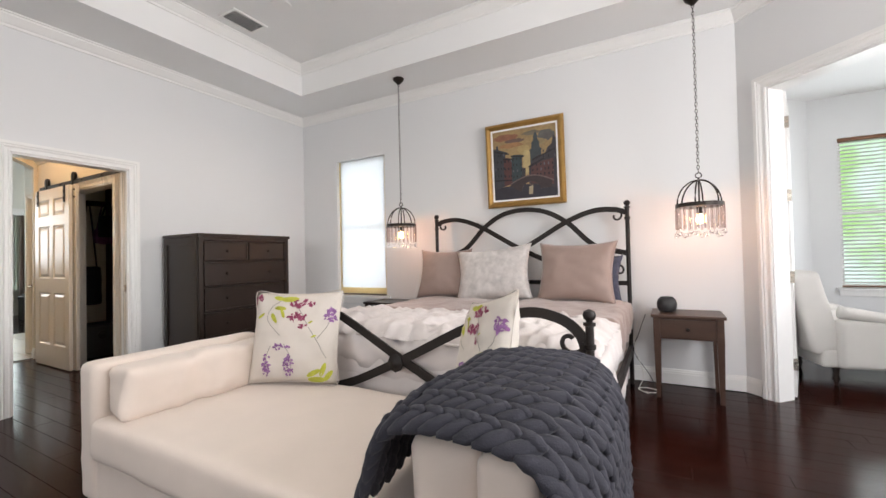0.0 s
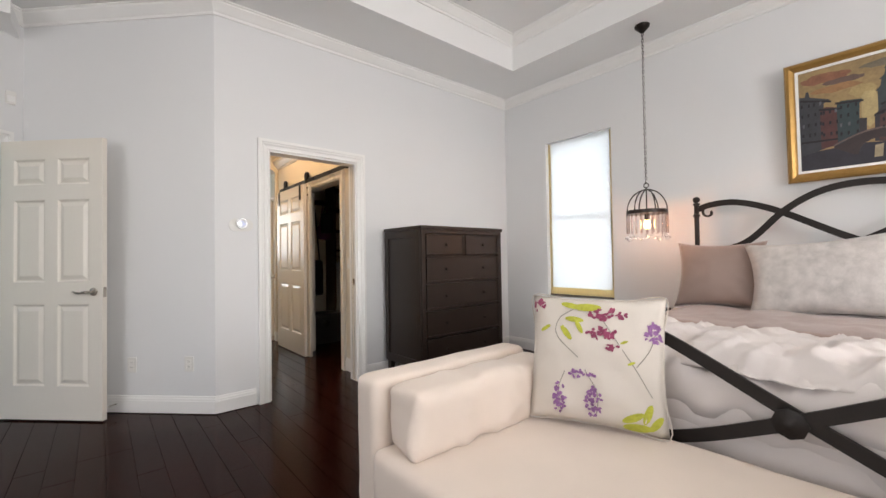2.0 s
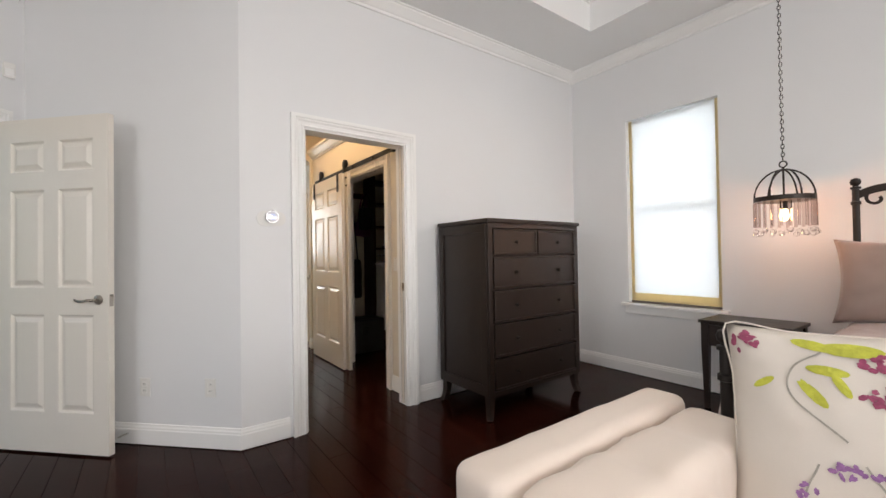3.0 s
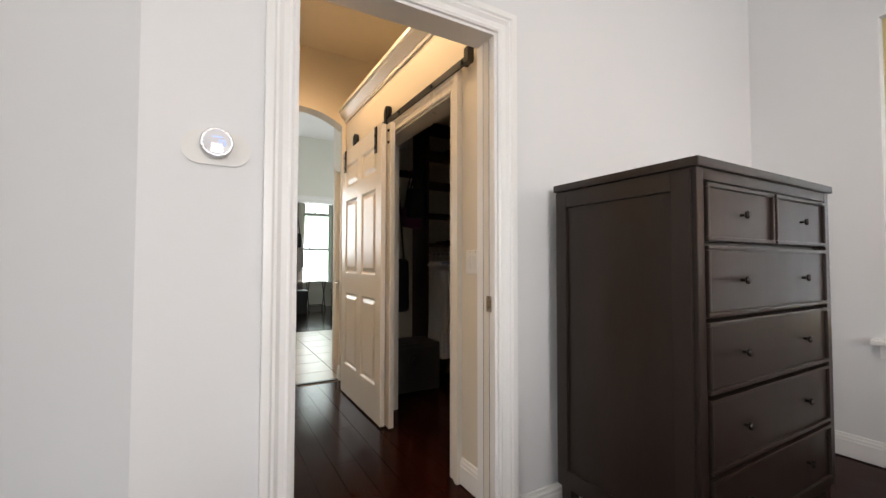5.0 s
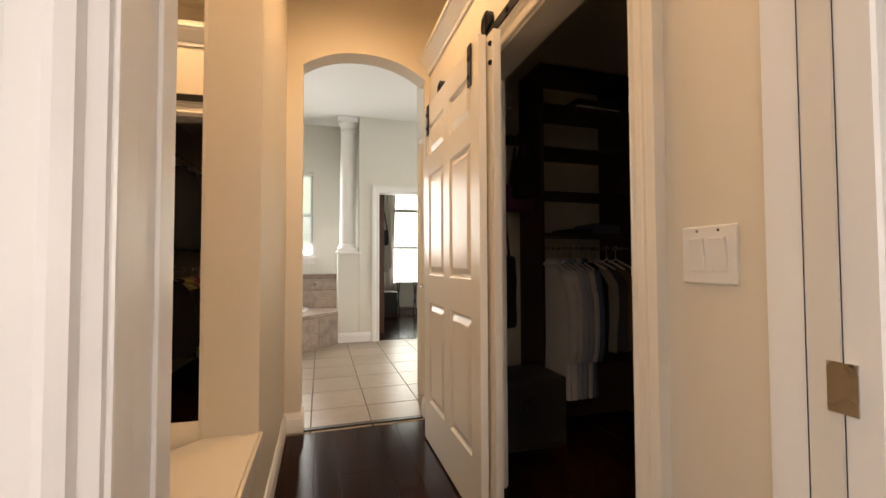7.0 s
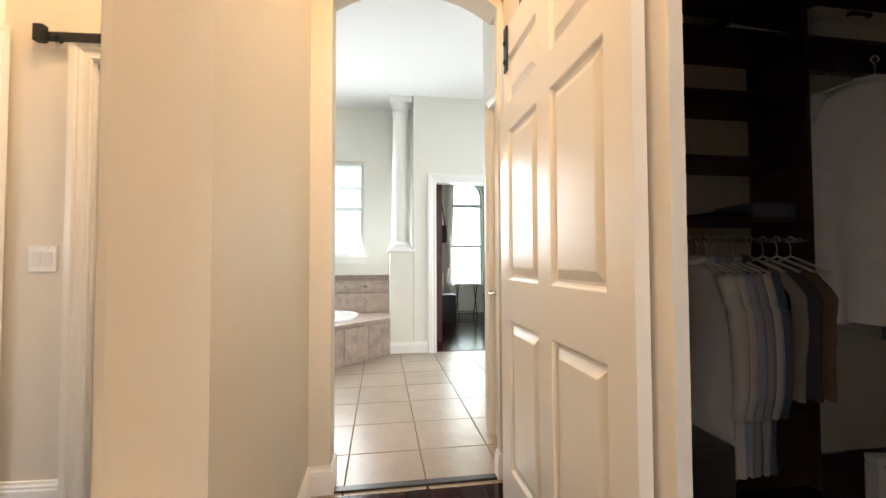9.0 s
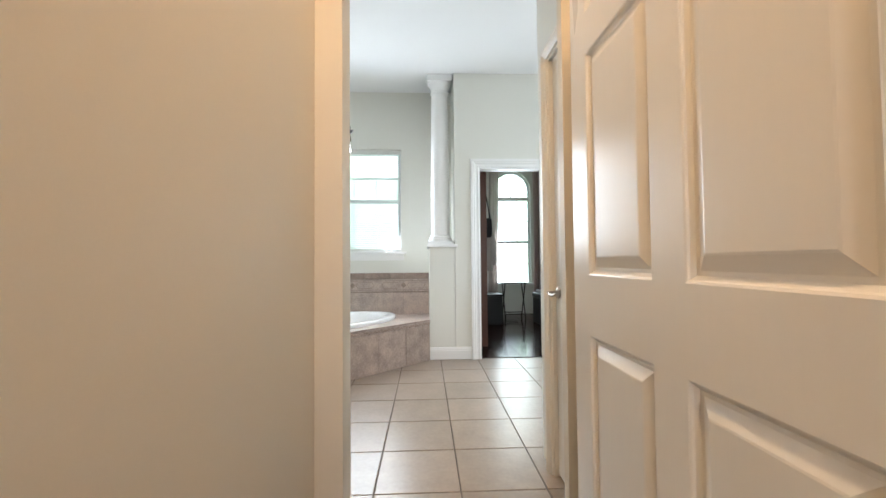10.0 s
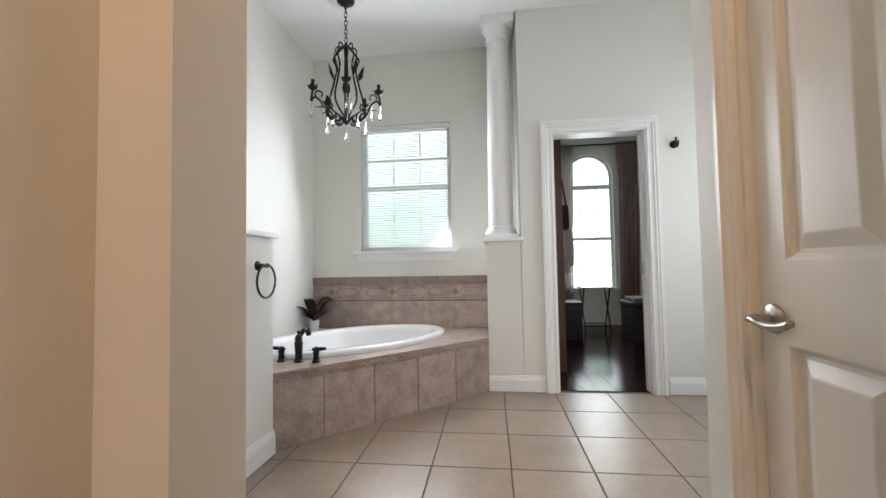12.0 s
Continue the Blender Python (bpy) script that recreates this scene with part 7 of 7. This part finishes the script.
part("ring", tube([(0.085 * math.cos(a), 0.05, -0.08 + 0.085 * math.sin(a)) for a in [2 * math.pi * k / 28 for k in range(28)]], 0.006, seg=6, closed=True), BRONZE, tr_)

# ---- dressing room ----
wr = thing("wardrobe", "tall reddish-brown wooden wardrobe side in the dressing room", "wardrobe", pose(-10.25, 2.36, 0))
REDWOOD = material("reddish_wood", (0.10, 0.035, 0.02), 0.4, vary=0.15, scale=5, fine=60, stretch=(2, 2, 0.3))
part("side_panel", box(-0.02, 0, 0, 0.30, 0.0, 2.3, 0.003), REDWOOD, wr)
part("back_panel", box(-1.6, -0.02, 0, 0.02, 0.0, 2.3), REDWOOD, wr)
for z in (0.08, 0.8, 1.6, 2.28):
    part("shelf", box(-1.6, -0.02, 0.02, 0.28, z, z + 0.02), REDWOOD, wr)
bag("hanging_bag", "black bag hanging at the wardrobe edge", BLACKCLOTH, pose(-10.6, 2.70, 1.35), 0.16, 0.25, 0.30)
garment("hanging_blouse", "pale blouse hanging at the wardrobe edge", (0.55, 0.50, 0.47), 0.34, 0.6, pose(-11.2, 2.74, 1.55, 0, 0, 60), seed=51)
cr = thing("curtain_rod", "thin black curtain rod over the arched window", "curtain rod")
part("rod", tube([(DW + 0.1, 3.14, 2.93), (DW + 0.1, 4.42, 2.93)], 0.012), BLACK, cr)
for y in (3.13, 4.43):
    part("finial", ball(DW + 0.1, y, 2.93, 0.025, seg=10), BLACK, cr)
for y in (3.2, 4.36):
    part("bracket", box(DW, DW + 0.1, y - 0.006, y + 0.006, 2.915, 2.93), BLACK, cr)


def curtain(name, label, y0, y1, mat, z0=0.25, seed=0):
    root = thing(name, label, "curtain")
    b = bmesh.new()
    rows_c = []
    for j in range(13):
        v = j / 12
        row = []
        for i in range(41):
            u = i / 40
            spread = 1 - 0.12 * v
            row.append(b.verts.new((DW + 0.1 + 0.035 * math.sin(u * 34 + seed + 0.8 * v) * (0.5 + 0.6 * v), (y0 + y1) / 2 + (u - 0.5) * (y1 - y0) * spread + 0.02 * math.sin(3 * v + seed), 2.96 - v * (2.96 - z0))))
        rows_c.append(row)
    for ra, rb in zip(rows_c, rows_c[1:]):
        for i in range(40):
            b.faces.new((ra[i], ra[i + 1], rb[i + 1], rb[i]))
    bmesh.ops.solidify(b, geom=b.faces[:], thickness=0.003)
    part("cloth", b, mat, root, smooth="all")
    for k in range(7):
        y = y0 + (y1 - y0) * (k + 0.5) / 7
        part("tab", tube([(DW + 0.1 + 0.017 * math.cos(a), y, 2.945 + 0.03 * math.sin(a)) for a in [2 * math.pi * q / 10 for q in range(10)]], 0.006, seg=5, closed=True), mat, root)
    return root


curtain("curtain", "taupe gathered curtain beside the arched window", 3.99, 4.36, CURTAIN, seed=1)
curtain("curtain", "pale sheer curtain beside the arched window", 3.14, 3.34, SHEER, seed=2)
tt = thing("tray_table", "dark wooden folding tray table before the arched window", "folding table", pose(-12.65, 3.50, 0))
part("tray", box(-0.18, 0.18, -0.22, 0.22, 0.63, 0.65, 0.004), ESPRESSO, tt)
for sx in (-1, 1):
    for sy in (-1, 1):
        part("leg", tube([(sx * 0.16, sy * 0.18, 0), (-sx * 0.14, sy * 0.18, 0.63)], 0.011, seg=6), ESPRESSO, tt)
    part("stretcher", tube([(sx * 0.14, -0.18, 0.09), (sx * 0.14, 0.18, 0.09)], 0.010, seg=6), ESPRESSO, tt)
ot = thing("ottoman", "black leather storage ottoman against the wall", "ottoman", pose(-11.95, 3.95, 0))
part("box", box(-0.24, 0.24, -0.22, 0.22, 0.0, 0.42, 0.015), DARK, ot)
part("lid", box(-0.25, 0.25, -0.23, 0.23, 0.425, 0.50, 0.025), DARK, ot)
fs = thing("folded_cloth", "folded grey cloth lying on the black ottoman", "clothing", pose(-11.95, 3.93, 0.5))
part("fold", soft_box(-0.18, 0.18, -0.16, 0.16, 0, 0.05, 0.02, 0.008, 3, 5), material("grey_cloth", (0.25, 0.24, 0.24), 0.9), fs, smooth="all")
hp = thing("hamper", "black woven hamper on the dressing room floor", "hamper", pose(-12.1, 2.98, 0))
part("basket", box(-0.2, 0.2, -0.18, 0.18, 0.0, 0.46, 0.02), DARK, hp)
part("rim", box(-0.21, 0.21, -0.19, 0.19, 0.46, 0.49, 0.008), DARK, hp)

# ---- sitting room: chaise ----
cs = thing("chaise_longue", "ivory upholstered chaise longue with turned dark feet", "chaise", pose(1.84, 5.40, 0, 0, 0, 12))
part("seat", soft_box(-0.62, 0.85, -0.37, 0.37, 0.29, 0.45, 0.06, 0.006, 1, 12), CHAISE, cs, smooth="all")
part("base", soft_box(-0.72, 0.84, -0.35, 0.35, 0.16, 0.31, 0.03, 0.003, 2, 8), CHAISE, cs, smooth="all")
bkm = soft_box(-0.11, 0.11, -0.35, 0.35, 0, 0.68, 0.06, 0.006, 3, 10)
part("backrest", moved(bkm, Matrix.Translation((-0.66, 0, 0.28)) @ Matrix.Rotation(radians(-14), 4, "Y")), CHAISE, cs, smooth="all")
for sy in (-1, 1):
    part("arm", soft_box(-0.62, -0.16, sy * 0.35 - 0.05, sy * 0.35 + 0.05, 0.16, 0.56, 0.045, 0.004, 5 + sy, 6), CHAISE, cs, smooth="all")
    part("arm_roll", tube(smooth_path([(-0.60, sy * 0.36, 0.62), (-0.40, sy * 0.365, 0.585), (-0.22, sy * 0.365, 0.55), (-0.13, sy * 0.36, 0.47), (-0.12, sy * 0.355, 0.30)], 6), 0.052, seg=12, taper=lambda t: 1.0 - 0.35 * t), CHAISE, cs, smooth="all")
for x in (-0.60, 0.75):
    for y in (-0.28, 0.28):
        part("foot", lathe([(0.012, 0), (0.018, 0.03), (0.028, 0.06), (0.018, 0.09), (0.03, 0.16)], 14, m=Matrix.Translation((x, y, 0))), ESPRESSO, cs, smooth=True)

# ---- floor pieces, last ----


def planks(parent, x0, x1, y0, y1, near, width=0.127):
    """Boards along x with staggered ends; those inside near are pieces of their own, the rest one joined mesh."""
    rnd = random.Random(5)
    rest = bmesh.new()
    cache = {}
    y = y0
    while y < y1 - 0.02:
        x = x0 - rnd.random() * 0.9
        while x < x1:
            ln = rnd.choice((0.75, 0.95, 1.15, 1.35, 1.55))
            a, c = max(x, x0), min(x + ln, x1)
            x += ln
            if c - a < 0.03:
                continue
            w = min(width, y1 - y)
            key = (round(c - a, 3), round(w, 3))
            g = 0.0006
            if near(0.5 * (a + c), y + w / 2):
                if key not in cache:
                    bb = bmesh.new()
                    L, W = key[0] / 2 - g, key[1] / 2 - g
                    lo = [bb.verts.new((sx * L, sy * W, -0.004)) for sx, sy in ((-1, -1), (1, -1), (1, 1), (-1, 1))]
                    hi = [bb.verts.new((sx * (L - 0.0009), sy * (W - 0.0009), 0.0)) for sx, sy in ((-1, -1), (1, -1), (1, 1), (-1, 1))]
                    bb.faces.new(hi)
                    for i in range(4):
                        bb.faces.new((lo[i], lo[(i + 1) % 4], hi[(i + 1) % 4], hi[i]))
                    me = bpy.data.meshes.new("plank")
                    bb.to_mesh(me)
                    bb.free()
                    me.materials.append(PLANK)
                    cache[key] = me
                ob = new("plank", cache[key])
                ob.location = (0.5 * (a + c), y + w / 2, rnd.uniform(-0.0006, 0.0004))
                ob.rotation_euler = (rnd.uniform(-0.003, 0.003), rnd.uniform(-0.0006, 0.0006), 0)
                ob.parent = parent
            else:
                z = rnd.uniform(-0.0006, 0.0004)
                rest.faces.new([rest.verts.new(v) for v in ((a + g, y + g, z), (c - g, y + g, z), (c - g, y + w - g, z), (a + g, y + w - g, z))])
        y += width
    if len(rest.faces):
        tagged(part("planks", rest, PLANKS, parent), kind="stuff")
    else:
        rest.free()


planks(FLOOR, -6.78, 4.5, -3.0, 7.5, lambda x, y: (x < -1.2 and -0.3 < y < 3.2) or (x > -0.4 and 2.2 < y < 5.2 and x < 2.6))
planks(FLOOR_D, DW, XF - 0.07, 2.3, 4.6, lambda x, y: True)

tile_mesh = None
TW, TD = 0.413, 0.394
for i in range(-7, 3):
    for k in range(-4, 8):
        cx, cy = -7.575 + (i + 0.5) * TW, 1.668 + (k + 0.5) * TD
        if not (-10.1 < cx < -6.85 and 0.2 < cy < 4.6):
            continue
        if cx < XF - 0.1 and cy > 2.1:
            continue
        if cx > -6.95 and not (AL - 0.2 < cy < AR + 0.2):
            continue
        if tile_mesh is None:
            tile_mesh = bpy.data.meshes.new("tile")
            bb = box(-TW / 2 + 0.003, TW / 2 - 0.003, -TD / 2 + 0.003, TD / 2 - 0.003, -0.006, 0.0, 0.0025, seg=1)
            bb.to_mesh(tile_mesh)
            bb.free()
            tile_mesh.materials.append(TILE)
        ob = new("tile", tile_mesh)
        ob.location = (cx, cy, 0.001)
        ob.parent = FLOOR_B
